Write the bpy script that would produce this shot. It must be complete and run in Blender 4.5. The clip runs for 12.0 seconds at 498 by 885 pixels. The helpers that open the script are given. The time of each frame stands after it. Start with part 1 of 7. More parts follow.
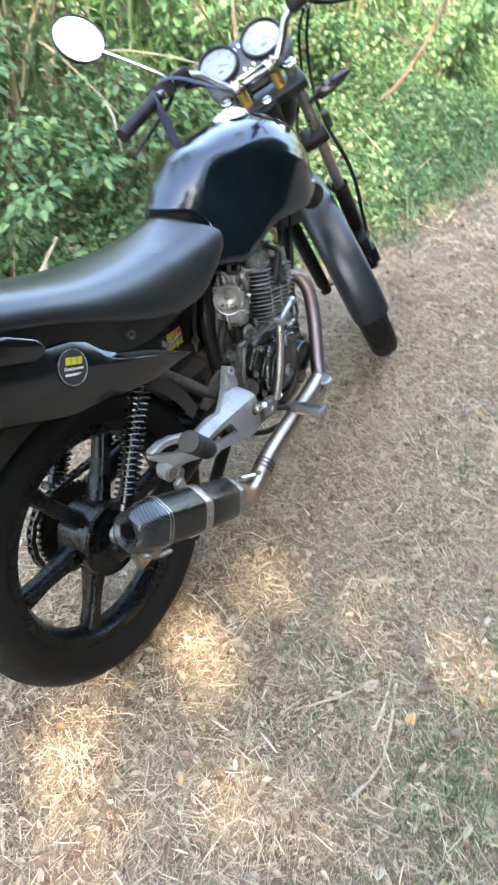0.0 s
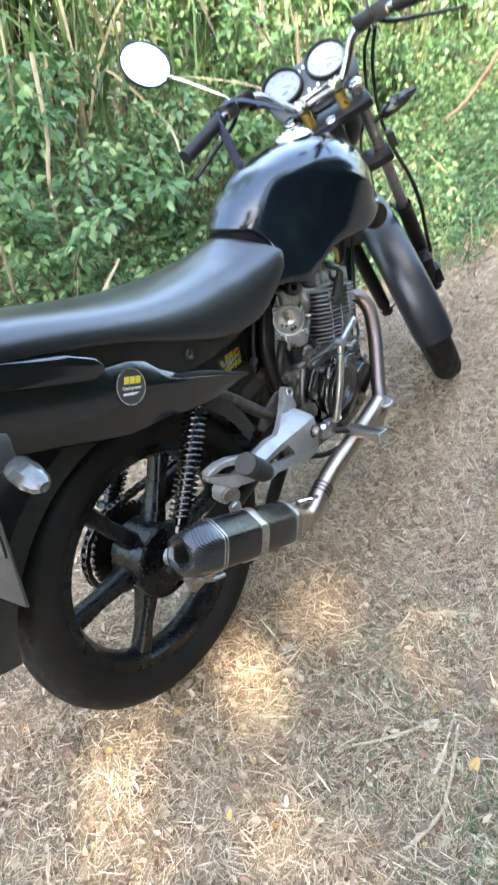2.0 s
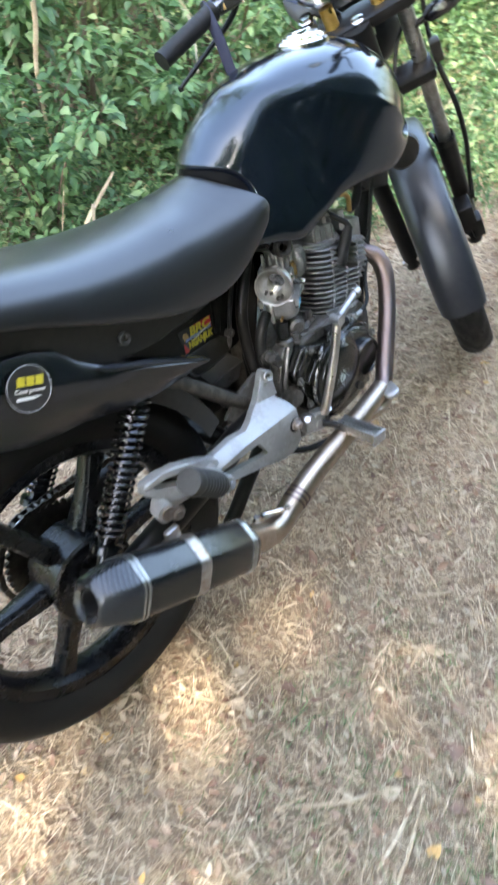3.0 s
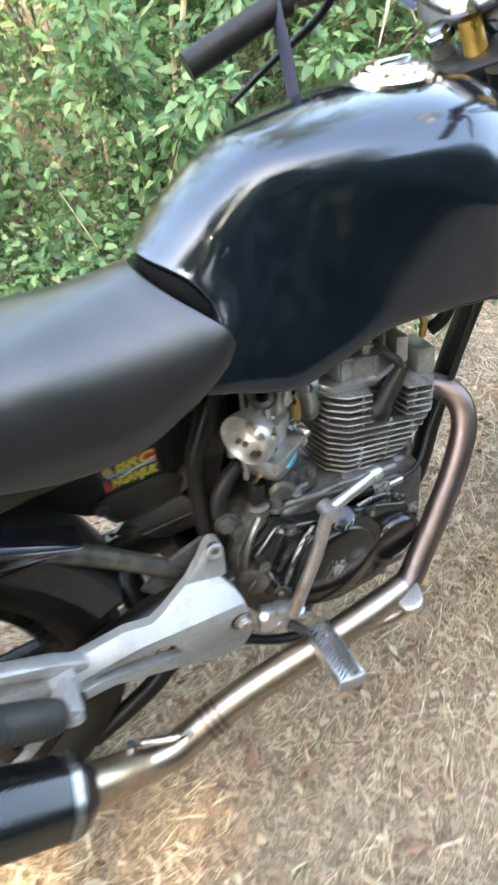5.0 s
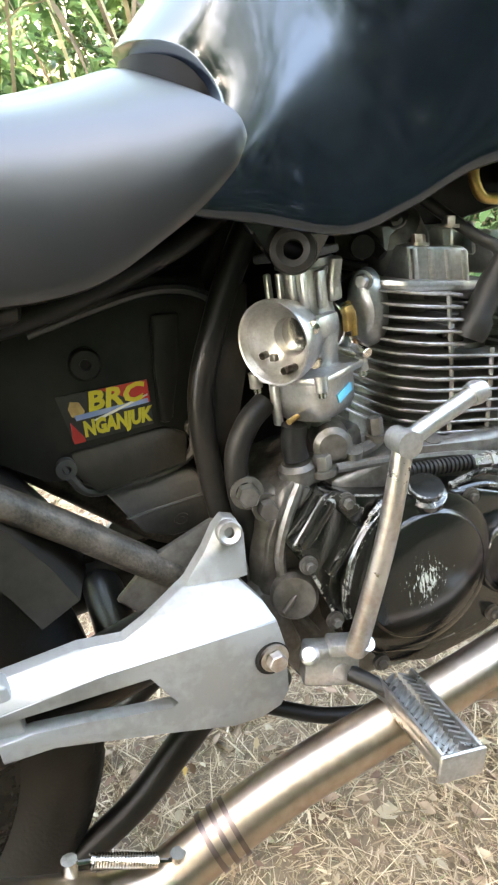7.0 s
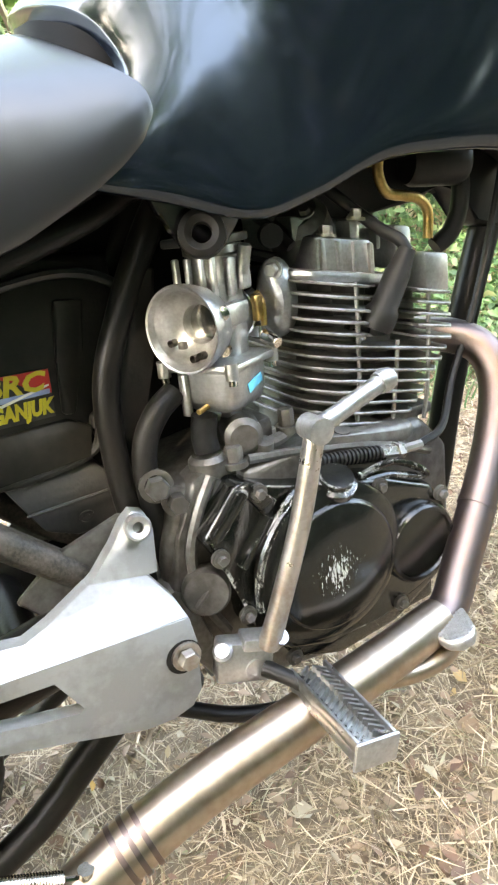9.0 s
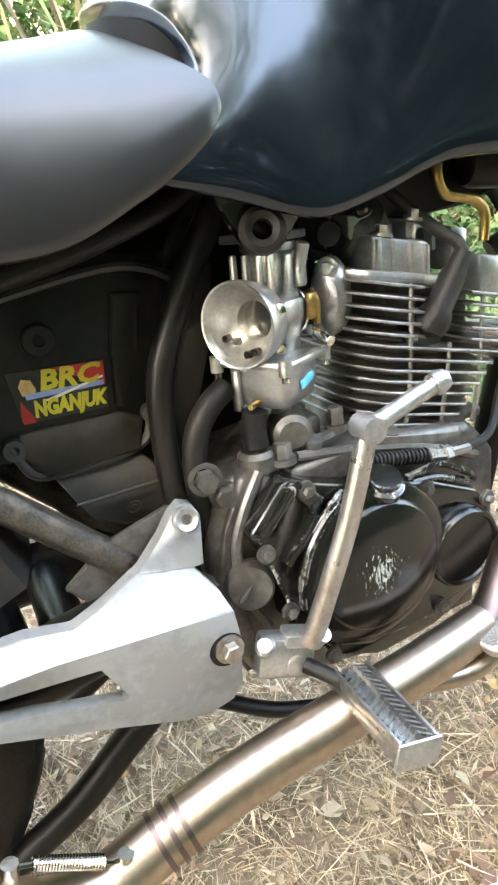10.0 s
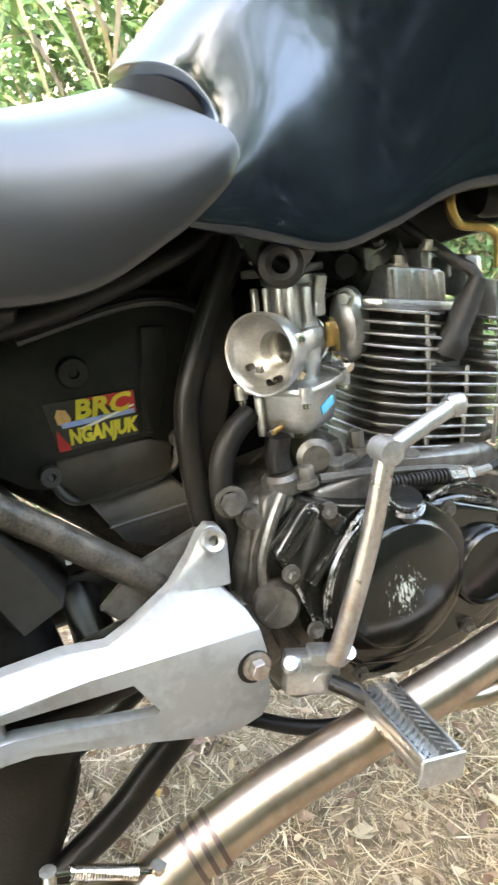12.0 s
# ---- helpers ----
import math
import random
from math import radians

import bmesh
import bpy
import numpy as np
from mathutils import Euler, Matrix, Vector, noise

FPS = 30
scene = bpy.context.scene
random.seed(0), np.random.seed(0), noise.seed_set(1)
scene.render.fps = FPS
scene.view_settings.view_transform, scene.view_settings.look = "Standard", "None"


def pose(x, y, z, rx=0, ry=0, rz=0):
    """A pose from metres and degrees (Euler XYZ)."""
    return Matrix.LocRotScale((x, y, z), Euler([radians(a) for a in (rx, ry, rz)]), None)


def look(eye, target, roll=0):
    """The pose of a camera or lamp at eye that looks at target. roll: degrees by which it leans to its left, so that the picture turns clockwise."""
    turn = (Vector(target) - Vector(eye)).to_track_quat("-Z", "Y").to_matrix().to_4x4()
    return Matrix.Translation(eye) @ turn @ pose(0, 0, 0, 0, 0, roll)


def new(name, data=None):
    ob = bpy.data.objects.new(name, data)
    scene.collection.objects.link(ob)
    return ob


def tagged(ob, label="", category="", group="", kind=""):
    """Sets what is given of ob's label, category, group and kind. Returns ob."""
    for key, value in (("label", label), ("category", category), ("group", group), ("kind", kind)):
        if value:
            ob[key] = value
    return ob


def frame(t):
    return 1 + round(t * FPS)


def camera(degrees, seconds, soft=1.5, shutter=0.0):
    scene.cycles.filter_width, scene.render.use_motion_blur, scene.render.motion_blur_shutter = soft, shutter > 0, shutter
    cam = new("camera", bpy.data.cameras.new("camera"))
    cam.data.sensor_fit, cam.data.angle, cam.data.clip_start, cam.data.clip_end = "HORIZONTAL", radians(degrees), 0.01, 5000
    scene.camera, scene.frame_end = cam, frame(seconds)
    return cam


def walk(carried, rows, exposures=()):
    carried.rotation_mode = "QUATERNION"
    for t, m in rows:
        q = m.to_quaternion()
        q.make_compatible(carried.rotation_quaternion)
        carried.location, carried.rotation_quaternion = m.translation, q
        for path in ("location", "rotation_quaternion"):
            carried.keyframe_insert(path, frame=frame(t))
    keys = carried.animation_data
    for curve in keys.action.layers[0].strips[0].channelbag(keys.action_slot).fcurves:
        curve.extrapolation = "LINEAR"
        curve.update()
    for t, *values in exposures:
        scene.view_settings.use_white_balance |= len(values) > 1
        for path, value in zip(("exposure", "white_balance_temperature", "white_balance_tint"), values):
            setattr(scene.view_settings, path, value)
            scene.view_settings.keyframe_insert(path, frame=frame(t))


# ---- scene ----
cam = camera(41.0, 12.0, soft=2.3, shutter=0.6)
PATH = [
    (0, (0.7940, -0.5235, 1.3159), (0.1159, 0.2958, 0.4054), -4.19),
    (0.5, (0.8111, -0.5503, 1.2939), (0.0771, 0.2796, 0.4380), -2.81),
    (1, (0.8065, -0.5590, 1.2948), (0.0908, 0.2797, 0.4321), -3.01),
    (1.5, (0.8044, -0.5596, 1.2968), (0.0434, 0.2776, 0.4723), -3.02),
    (2, (0.7722, -0.5081, 1.2987), (-0.0101, 0.2629, 0.4306), -6.74),
    (2.4, (0.7647, -0.4139, 1.2406), (-0.0022, 0.2747, 0.2931), -7.87),
    (2.6, (0.7079, -0.3500, 1.2402), (0.0004, 0.3382, 0.2473), -5.00),
    (4.3, (0.5672, 0.2116, 1.2460), (-0.3474, 0.5717, 0.2491), -4.97),
    (4.5, (0.5137, 0.2444, 1.2293), (-0.3333, 0.6191, 0.1794), -3.00),
    (4.6, (0.4895, 0.2627, 1.2341), (-0.3429, 0.6517, 0.1779), -1.61),
    (5, (0.4029, 0.3321, 1.1810), (-0.4570, 0.6380, 0.1194), -3.19),
    (5.2, (0.3605, 0.3880, 1.1130), (-0.4838, 0.7267, 0.0488), 0.72),
    (5.5, (0.3328, 0.3992, 0.9419), (-0.5994, 0.6893, -0.0614), -3.47),
    (6, (0.3551, 0.3673, 0.7797), (-0.7892, 0.6644, 0.0298), -5.88),
    (6.5, (0.3891, 0.3661, 0.7994), (-0.7769, 0.6255, 0.0691), -7.87),
    (8.3, (0.3774, 0.3429, 0.7817), (-0.7522, 0.7208, 0.0461), -3.52),
    (8.5, (0.3806, 0.3478, 0.7781), (-0.7437, 0.7449, 0.0445), -3.36),
    (9, (0.3827, 0.3581, 0.7757), (-0.7230, 0.8189, 0.0510), -2.92),
    (9.5, (0.3878, 0.3499, 0.7773), (-0.7327, 0.7815, 0.0574), -2.72),
    (10, (0.3784, 0.3398, 0.7767), (-0.7471, 0.7471, 0.0505), -2.24),
    (10.5, (0.3750, 0.3397, 0.7766), (-0.7535, 0.7296, 0.0455), -2.09),
    (11, (0.4012, 0.3366, 0.7826), (-0.7664, 0.6964, 0.0991), -2.99),
    (11.5, (0.4008, 0.3345, 0.7875), (-0.7839, 0.6464, 0.1099), -4.50),
    (12, (0.4007, 0.3398, 0.7878), (-0.7720, 0.6943, 0.1101), -4.63),
]
EXPOSURES = [(0.0, 4.15, 7400, 10), (2.5, 4.16, 7400, 10), (4.5, 4.40, 8200, 10), (5.0, 4.58, 8400, 10), (5.5, 4.70, 8700, 10), (6.0, 5.02, 8900, 10), (6.7, 5.10, 9150, 10), (9.5, 5.13, 9500, 10), (12.0, 5.18, 9400, 10)]
walk(cam, [(t, look(eye, target, roll)) for t, eye, target, roll in PATH], EXPOSURES)

# ---- world and light ----
SUN_DIR = Vector((0.62, -0.58, 1.0)).normalized()
world = bpy.data.worlds.new("sky_world")
scene.world = world
world.use_nodes = True
wn = world.node_tree.nodes
wl = world.node_tree.links
sky = wn.new("ShaderNodeTexSky")
sky.sky_type = "NISHITA"
sky.sun_disc = False
sky.sun_elevation = math.asin(SUN_DIR.z)
sky.sun_rotation = math.atan2(SUN_DIR.x, SUN_DIR.y)
sky.air_density = 1.0
sky.dust_density = 1.5
wn["Background"].inputs["Strength"].default_value = 0.15
wl.new(sky.outputs["Color"], wn["Background"].inputs["Color"])

sun = new("sun", bpy.data.lights.new("sun", "SUN"))
sun.data.energy = 1.5
sun.data.angle = radians(1.3)
sun.data.color = (1.0, 0.95, 0.87)
sun.matrix_world = look(SUN_DIR * 20, (0, 0, 0))


# ---- materials ----
def mat(name, base, rough=0.5, metal=0.0, second=None, scale=30.0, fac=0.5, bump=0.0, bump_scale=120.0,
        rough_var=0.1, coat=0.0, spec=0.5, detail_scale=None, contrast=(0.35, 0.65), random_tint=0.0):
    """Principled surface with colour worn at two scales, roughness breakup and fine relief."""
    m = bpy.data.materials.new(name)
    m.use_nodes = True
    nt = m.node_tree
    n, l = nt.nodes, nt.links
    p = n["Principled BSDF"]
    p.inputs["Metallic"].default_value = metal
    p.inputs["Specular IOR Level"].default_value = spec
    p.inputs["Coat Weight"].default_value = coat
    p.inputs["Coat Roughness"].default_value = 0.06
    tc = n.new("ShaderNodeTexCoord")
    big = n.new("ShaderNodeTexNoise")
    big.inputs["Scale"].default_value = scale
    big.inputs["Detail"].default_value = 6
    big.inputs["Roughness"].default_value = 0.62
    small = n.new("ShaderNodeTexNoise")
    small.inputs["Scale"].default_value = detail_scale or scale * 9
    small.inputs["Detail"].default_value = 4
    l.new(tc.outputs["Object"], big.inputs["Vector"])
    l.new(tc.outputs["Object"], small.inputs["Vector"])
    mixn = n.new("ShaderNodeMath")
    mixn.operation = "MULTIPLY_ADD"
    l.new(small.outputs["Fac"], mixn.inputs[0])
    mixn.inputs[1].default_value = 0.45
    sub = n.new("ShaderNodeMath")
    sub.operation = "SUBTRACT"
    l.new(big.outputs["Fac"], sub.inputs[0])
    sub.inputs[1].default_value = 0.225
    l.new(sub.outputs[0], mixn.inputs[2])
    ramp = n.new("ShaderNodeMapRange")
    ramp.inputs["From Min"].default_value, ramp.inputs["From Max"].default_value = contrast
    l.new(mixn.outputs[0], ramp.inputs["Value"])
    scalefac = n.new("ShaderNodeMath")
    scalefac.operation = "MULTIPLY"
    scalefac.inputs[1].default_value = fac
    l.new(ramp.outputs["Result"], scalefac.inputs[0])
    mix = n.new("ShaderNodeMix")
    mix.data_type = "RGBA"
    second = second or tuple(c * 0.6 for c in base)
    mix.inputs["A"].default_value = (*base, 1)
    mix.inputs["B"].default_value = (*second, 1)
    l.new(scalefac.outputs[0], mix.inputs["Factor"])
    out = mix.outputs["Result"]
    if random_tint:
        geo = n.new("ShaderNodeNewGeometry")
        hsv = n.new("ShaderNodeHueSaturation")
        mr = n.new("ShaderNodeMapRange")
        mr.inputs["To Min"].default_value, mr.inputs["To Max"].default_value = 1 - random_tint, 1 + random_tint
        l.new(geo.outputs["Random Per Island"], mr.inputs["Value"])
        l.new(mr.outputs["Result"], hsv.inputs["Value"])
        l.new(out, hsv.inputs["Color"])
        out = hsv.outputs["Color"]
    l.new(out, p.inputs["Base Color"])
    rr = n.new("ShaderNodeMapRange")
    rr.inputs["To Min"].default_value = max(0.02, rough - rough_var)
    rr.inputs["To Max"].default_value = min(1.0, rough + rough_var)
    l.new(mixn.outputs[0], rr.inputs["Value"])
    l.new(rr.outputs["Result"], p.inputs["Roughness"])
    if bump:
        bn = n.new("ShaderNodeTexNoise")
        bn.inputs["Scale"].default_value = bump_scale
        bn.inputs["Detail"].default_value = 5
        l.new(tc.outputs["Object"], bn.inputs["Vector"])
        b = n.new("ShaderNodeBump")
        b.inputs["Strength"].default_value = bump
        b.inputs["Distance"].default_value = 0.002
        l.new(bn.outputs["Fac"], b.inputs["Height"])
        l.new(b.outputs["Normal"], p.inputs["Normal"])
    return m


def leaf_mat(name, ramp, rough=0.45, through_light=0.35, vein=0.25):
    """Thin plant tissue: each leaf takes its own tint, light passes through it in part."""
    m = bpy.data.materials.new(name)
    m.use_nodes = True
    nt = m.node_tree
    n, l = nt.nodes, nt.links
    p = n["Principled BSDF"]
    p.inputs["Roughness"].default_value = rough
    geo = n.new("ShaderNodeNewGeometry")
    cr = n.new("ShaderNodeValToRGB")
    while len(cr.color_ramp.elements) < len(ramp):
        cr.color_ramp.elements.new(0.5)
    for e, (pos, c) in zip(cr.color_ramp.elements, ramp):
        e.position, e.color = pos, (*c, 1)
    l.new(geo.outputs["Random Per Island"], cr.inputs["Fac"])
    tc = n.new("ShaderNodeTexCoord")
    ns = n.new("ShaderNodeTexNoise")
    ns.inputs["Scale"].default_value = 45
    ns.inputs["Detail"].default_value = 5
    l.new(tc.outputs["Object"], ns.inputs["Vector"])
    mr = n.new("ShaderNodeMapRange")
    mr.inputs["To Min"].default_value, mr.inputs["To Max"].default_value = 1 - vein, 1 + vein
    l.new(ns.outputs["Fac"], mr.inputs["Value"])
    hsv = n.new("ShaderNodeHueSaturation")
    l.new(mr.outputs["Result"], hsv.inputs["Value"])
    l.new(cr.outputs["Color"], hsv.inputs["Color"])
    l.new(hsv.outputs["Color"], p.inputs["Base Color"])
    tr = n.new("ShaderNodeBsdfTranslucent")
    l.new(hsv.outputs["Color"], tr.inputs["Color"])
    mix = n.new("ShaderNodeMixShader")
    mix.inputs["Fac"].default_value = through_light
    l.new(p.outputs["BSDF"], mix.inputs[1])
    l.new(tr.outputs["BSDF"], mix.inputs[2])
    l.new(mix.outputs["Shader"], n["Material Output"].inputs["Surface"])
    return m


TANK_PAINT = mat("tank_paint", (0.0022, 0.0034, 0.0060), 0.12, second=(0.0032, 0.0050, 0.0085), scale=14, fac=0.6, rough_var=0.05, spec=0.55, coat=0.15, bump=0.02, bump_scale=45)
TANK_PAINT.node_tree.nodes["Principled BSDF"].inputs["Specular Tint"].default_value = (0.66, 0.82, 1.0, 1.0)
SEAT_VINYL = mat("seat_vinyl", (0.007, 0.007, 0.008), 0.29, second=(0.012, 0.0125, 0.013), scale=7, fac=0.4, rough_var=0.03, spec=0.55, bump=0.03, bump_scale=900)
TANK_PAINT.node_tree.nodes["Principled BSDF"].inputs["IOR"].default_value = 1.6
TANK_PAINT.node_tree.nodes["Principled BSDF"].inputs["Specular Tint"].default_value = (0.80, 0.90, 1.0, 1)
SEAT_VINYL.node_tree.nodes["Principled BSDF"].inputs["IOR"].default_value = 1.62
PANEL_BLACK = mat("panel_black", (0.004, 0.0045, 0.006), 0.15, second=(0.009, 0.008, 0.008), scale=9, fac=0.6, rough_var=0.05, spec=0.85, bump=0.02, bump_scale=200)
PLASTIC_DUSTY = mat("dusty_plastic", (0.009, 0.0088, 0.008), 0.42, second=(0.030, 0.028, 0.024), scale=11, fac=0.6, rough_var=0.15, spec=0.3, bump=0.1, bump_scale=300)
PLASTIC_GREY = mat("grey_plastic", (0.034, 0.035, 0.038), 0.40, second=(0.070, 0.068, 0.064), scale=22, fac=0.5, rough_var=0.12, bump=0.1, bump_scale=350)
RUBBER = mat("rubber", (0.008, 0.008, 0.008), 0.46, second=(0.017, 0.016, 0.015), scale=25, fac=0.6, rough_var=0.1, spec=0.22, bump=0.1, bump_scale=300)
DUSTY_RUBBER = mat("dusty_rubber", (0.022, 0.022, 0.021), 0.55, second=(0.048, 0.046, 0.042), scale=30, fac=0.6, rough_var=0.1, spec=0.3, bump=0.1, bump_scale=300)
TYRE = mat("tyre_rubber", (0.003, 0.003, 0.003), 0.60, second=(0.014, 0.012, 0.010), scale=12, fac=0.5, spec=0.3, rough_var=0.1, bump=0.25, bump_scale=260)
RIM_BLACK = mat("rim_black", (0.003, 0.0035, 0.0045), 0.27, second=(0.010, 0.009, 0.008), scale=18, fac=0.4, rough_var=0.12, spec=0.3)
CAST_ALU = mat("cast_aluminium", (0.47, 0.47, 0.465), 0.36, 0.85, second=(0.25, 0.245, 0.23), scale=35, fac=0.6, rough_var=0.12, bump=0.12, bump_scale=500)
CAST_DIRTY = mat("grimy_casting", (0.165, 0.158, 0.147), 0.40, 0.6, second=(0.048, 0.040, 0.033), scale=13, fac=0.8, rough_var=0.15, bump=0.2, bump_scale=320)
CAST_ALU_DULL = mat("dull_casting", (0.20, 0.195, 0.185), 0.40, 0.75, second=(0.10, 0.088, 0.075), scale=22, fac=0.8, rough_var=0.12, bump=0.15, bump_scale=380)
FIN_ALU = mat("fin_aluminium", (0.37, 0.36, 0.35), 0.43, 0.75, second=(0.11, 0.098, 0.085), scale=24, fac=0.8, rough_var=0.12, bump=0.2, bump_scale=400)
SILVER_PAINT = mat("silver_paint", (0.31, 0.316, 0.312), 0.34, 0.35, second=(0.22, 0.218, 0.21), scale=14, fac=0.6, rough_var=0.08, bump=0.05, bump_scale=400, contrast=(0.45, 0.6))
CHROME = mat("chrome", (0.72, 0.71, 0.69), 0.14, 1.0, second=(0.40, 0.36, 0.31), scale=45, fac=0.5, rough_var=0.09, bump=0.04, bump_scale=300)
PIPE_STEEL = mat("heat_tinted_steel", (0.46, 0.375, 0.30), 0.36, 1.0, second=(0.32, 0.235, 0.17), scale=13, fac=0.75, rough_var=0.1, bump=0.03, bump_scale=200)
PIPE_HOT = mat("browned_steel", (0.17, 0.14, 0.14), 0.40, 1.0, second=(0.20, 0.14, 0.12), scale=18, fac=0.8, rough_var=0.12, bump=0.05, bump_scale=240)
WORN_STEEL = mat("worn_steel", (0.46, 0.43, 0.40), 0.33, 0.9, second=(0.27, 0.20, 0.155), scale=14, fac=0.75, rough_var=0.15, bump=0.12, bump_scale=420, contrast=(0.42, 0.62))
COVER_BLACK = mat("chipped_black_cover", (0.0065, 0.007, 0.006), 0.14, second=(0.009, 0.009, 0.0075), scale=20, fac=0.6, rough_var=0.08, coat=0.2, bump=0.12, bump_scale=300)
FRAME_BLACK = mat("frame_black", (0.006, 0.006, 0.006), 0.36, second=(0.016, 0.014, 0.012), scale=26, fac=0.5, rough_var=0.12, spec=0.2, bump=0.1, bump_scale=300)
FRAME_RUST = mat("rusty_frame_steel", (0.024, 0.021, 0.017), 0.48, 0.3, second=(0.12, 0.102, 0.084), scale=40, fac=0.9, rough_var=0.15, bump=0.35, bump_scale=300)
FORK_STEEL = mat("fork_steel", (0.42, 0.41, 0.39), 0.30, 0.9, second=(0.13, 0.12, 0.105), scale=20, fac=0.6, rough_var=0.1)
GOLD = mat("gold_anodised", (0.62, 0.38, 0.10), 0.30, 0.9, second=(0.42, 0.25, 0.07), scale=40, fac=0.6)
BRASS = mat("brass", (0.55, 0.36, 0.13), 0.34, 0.9, second=(0.30, 0.18, 0.08), scale=60, fac=0.7)
FENDER_GREY = mat("fender_satin", (0.008, 0.010, 0.015), 0.34, second=(0.024, 0.025, 0.027), scale=6, fac=0.6, rough_var=0.08, bump=0.03, bump_scale=150)
CHAIN_STEEL = mat("oily_chain", (0.09, 0.08, 0.07), 0.35, 0.8, second=(0.03, 0.026, 0.022), scale=60, fac=0.8)
DIAL_WHITE = mat("dial_face", (0.27, 0.28, 0.285), 0.4, second=(0.17, 0.175, 0.18), scale=22, fac=0.4)
LENS_CLEAR = mat("indicator_lens", (0.070, 0.070, 0.066), 0.14, second=(0.030, 0.030, 0.028), scale=50, fac=0.5, coat=0.8)
TRIM_BLACK = mat("trim_black", (0.005, 0.005, 0.0055), 0.34, second=(0.005, 0.005, 0.005), scale=20, fac=0.5, rough_var=0.08, spec=0.03)
BAR_DARK = mat("dark_bar", (0.30, 0.30, 0.31), 0.22, 0.95, second=(0.10, 0.10, 0.105), scale=20, fac=0.6, rough_var=0.1)
PLATE_GREY = mat("plate_grey", (0.030, 0.033, 0.031), 0.45, second=(0.018, 0.018, 0.017), scale=20, fac=0.7)
STRAP_BLUE = mat("blue_strap", (0.004, 0.006, 0.022), 0.7, second=(0.007, 0.010, 0.034), scale=200, fac=0.6, bump=0.3, bump_scale=1500)
DECAL_RED = mat("decal_red", (0.55, 0.03, 0.03), 0.35, second=(0.40, 0.03, 0.03), scale=60, fac=0.6)
DECAL_BLACK = mat("decal_black", (0.02, 0.02, 0.02), 0.35, second=(0.05, 0.045, 0.04), scale=60, fac=0.6)
DECAL_YELLOW = mat("decal_yellow", (0.62, 0.52, 0.05), 0.35, second=(0.6, 0.5, 0.06), scale=80, fac=0.5)
DECAL_BLUE = mat("decal_blue", (0.20, 0.30, 0.62), 0.35, second=(0.35, 0.42, 0.65), scale=80, fac=0.6)
DECAL_WHITE = mat("decal_white", (0.75, 0.75, 0.74), 0.4, second=(0.6, 0.6, 0.6), scale=80, fac=0.4)
DECAL_TAN = mat("decal_tan", (0.62, 0.42, 0.16), 0.4, second=(0.45, 0.26, 0.10), scale=150, fac=0.8)
CYAN_MARK = mat("cyan_mark", (0.05, 0.42, 0.62), 0.4, second=(0.10, 0.55, 0.72), scale=200, fac=0.6)


def carbon_mat(name, pale, scale):
    m = mat(name, (0.006, 0.006, 0.007), 0.24, coat=0.12)
    n, l = m.node_tree.nodes, m.node_tree.links
    p = n["Principled BSDF"]
    tc = n.new("ShaderNodeTexCoord")
    wv = n.new("ShaderNodeTexWave")
    wv.wave_type, wv.bands_direction, wv.wave_profile = "BANDS", "DIAGONAL", "SIN"
    wv.inputs["Scale"].default_value = scale
    wv.inputs["Distortion"].default_value = 0.15
    l.new(tc.outputs["Object"], wv.inputs["Vector"])
    mx = n.new("ShaderNodeMix")
    mx.data_type = "RGBA"
    mx.inputs["A"].default_value = (0.003, 0.003, 0.0035, 1)
    mx.inputs["B"].default_value = (pale, pale * 1.06, pale * 1.12, 1)
    l.new(wv.outputs["Fac"], mx.inputs["Factor"])
    l.new(mx.outputs["Result"], p.inputs["Base Color"])
    bp = n.new("ShaderNodeBump")
    bp.inputs["Strength"].default_value = 0.12
    bp.inputs["Distance"].default_value = 0.001
    l.new(wv.outputs["Fac"], bp.inputs["Height"])
    l.new(bp.outputs["Normal"], p.inputs["Normal"])
    return m


def glass_mat():
    m = bpy.data.materials.new("dial_glass")
    m.use_nodes = True
    p = m.node_tree.nodes["Principled BSDF"]
    p.inputs["Base Color"].default_value = (0.95, 0.96, 0.96, 1)
    p.inputs["Roughness"].default_value = 0.06
    p.inputs["Transmission Weight"].default_value = 1.0
    p.inputs["IOR"].default_value = 1.45
    return m


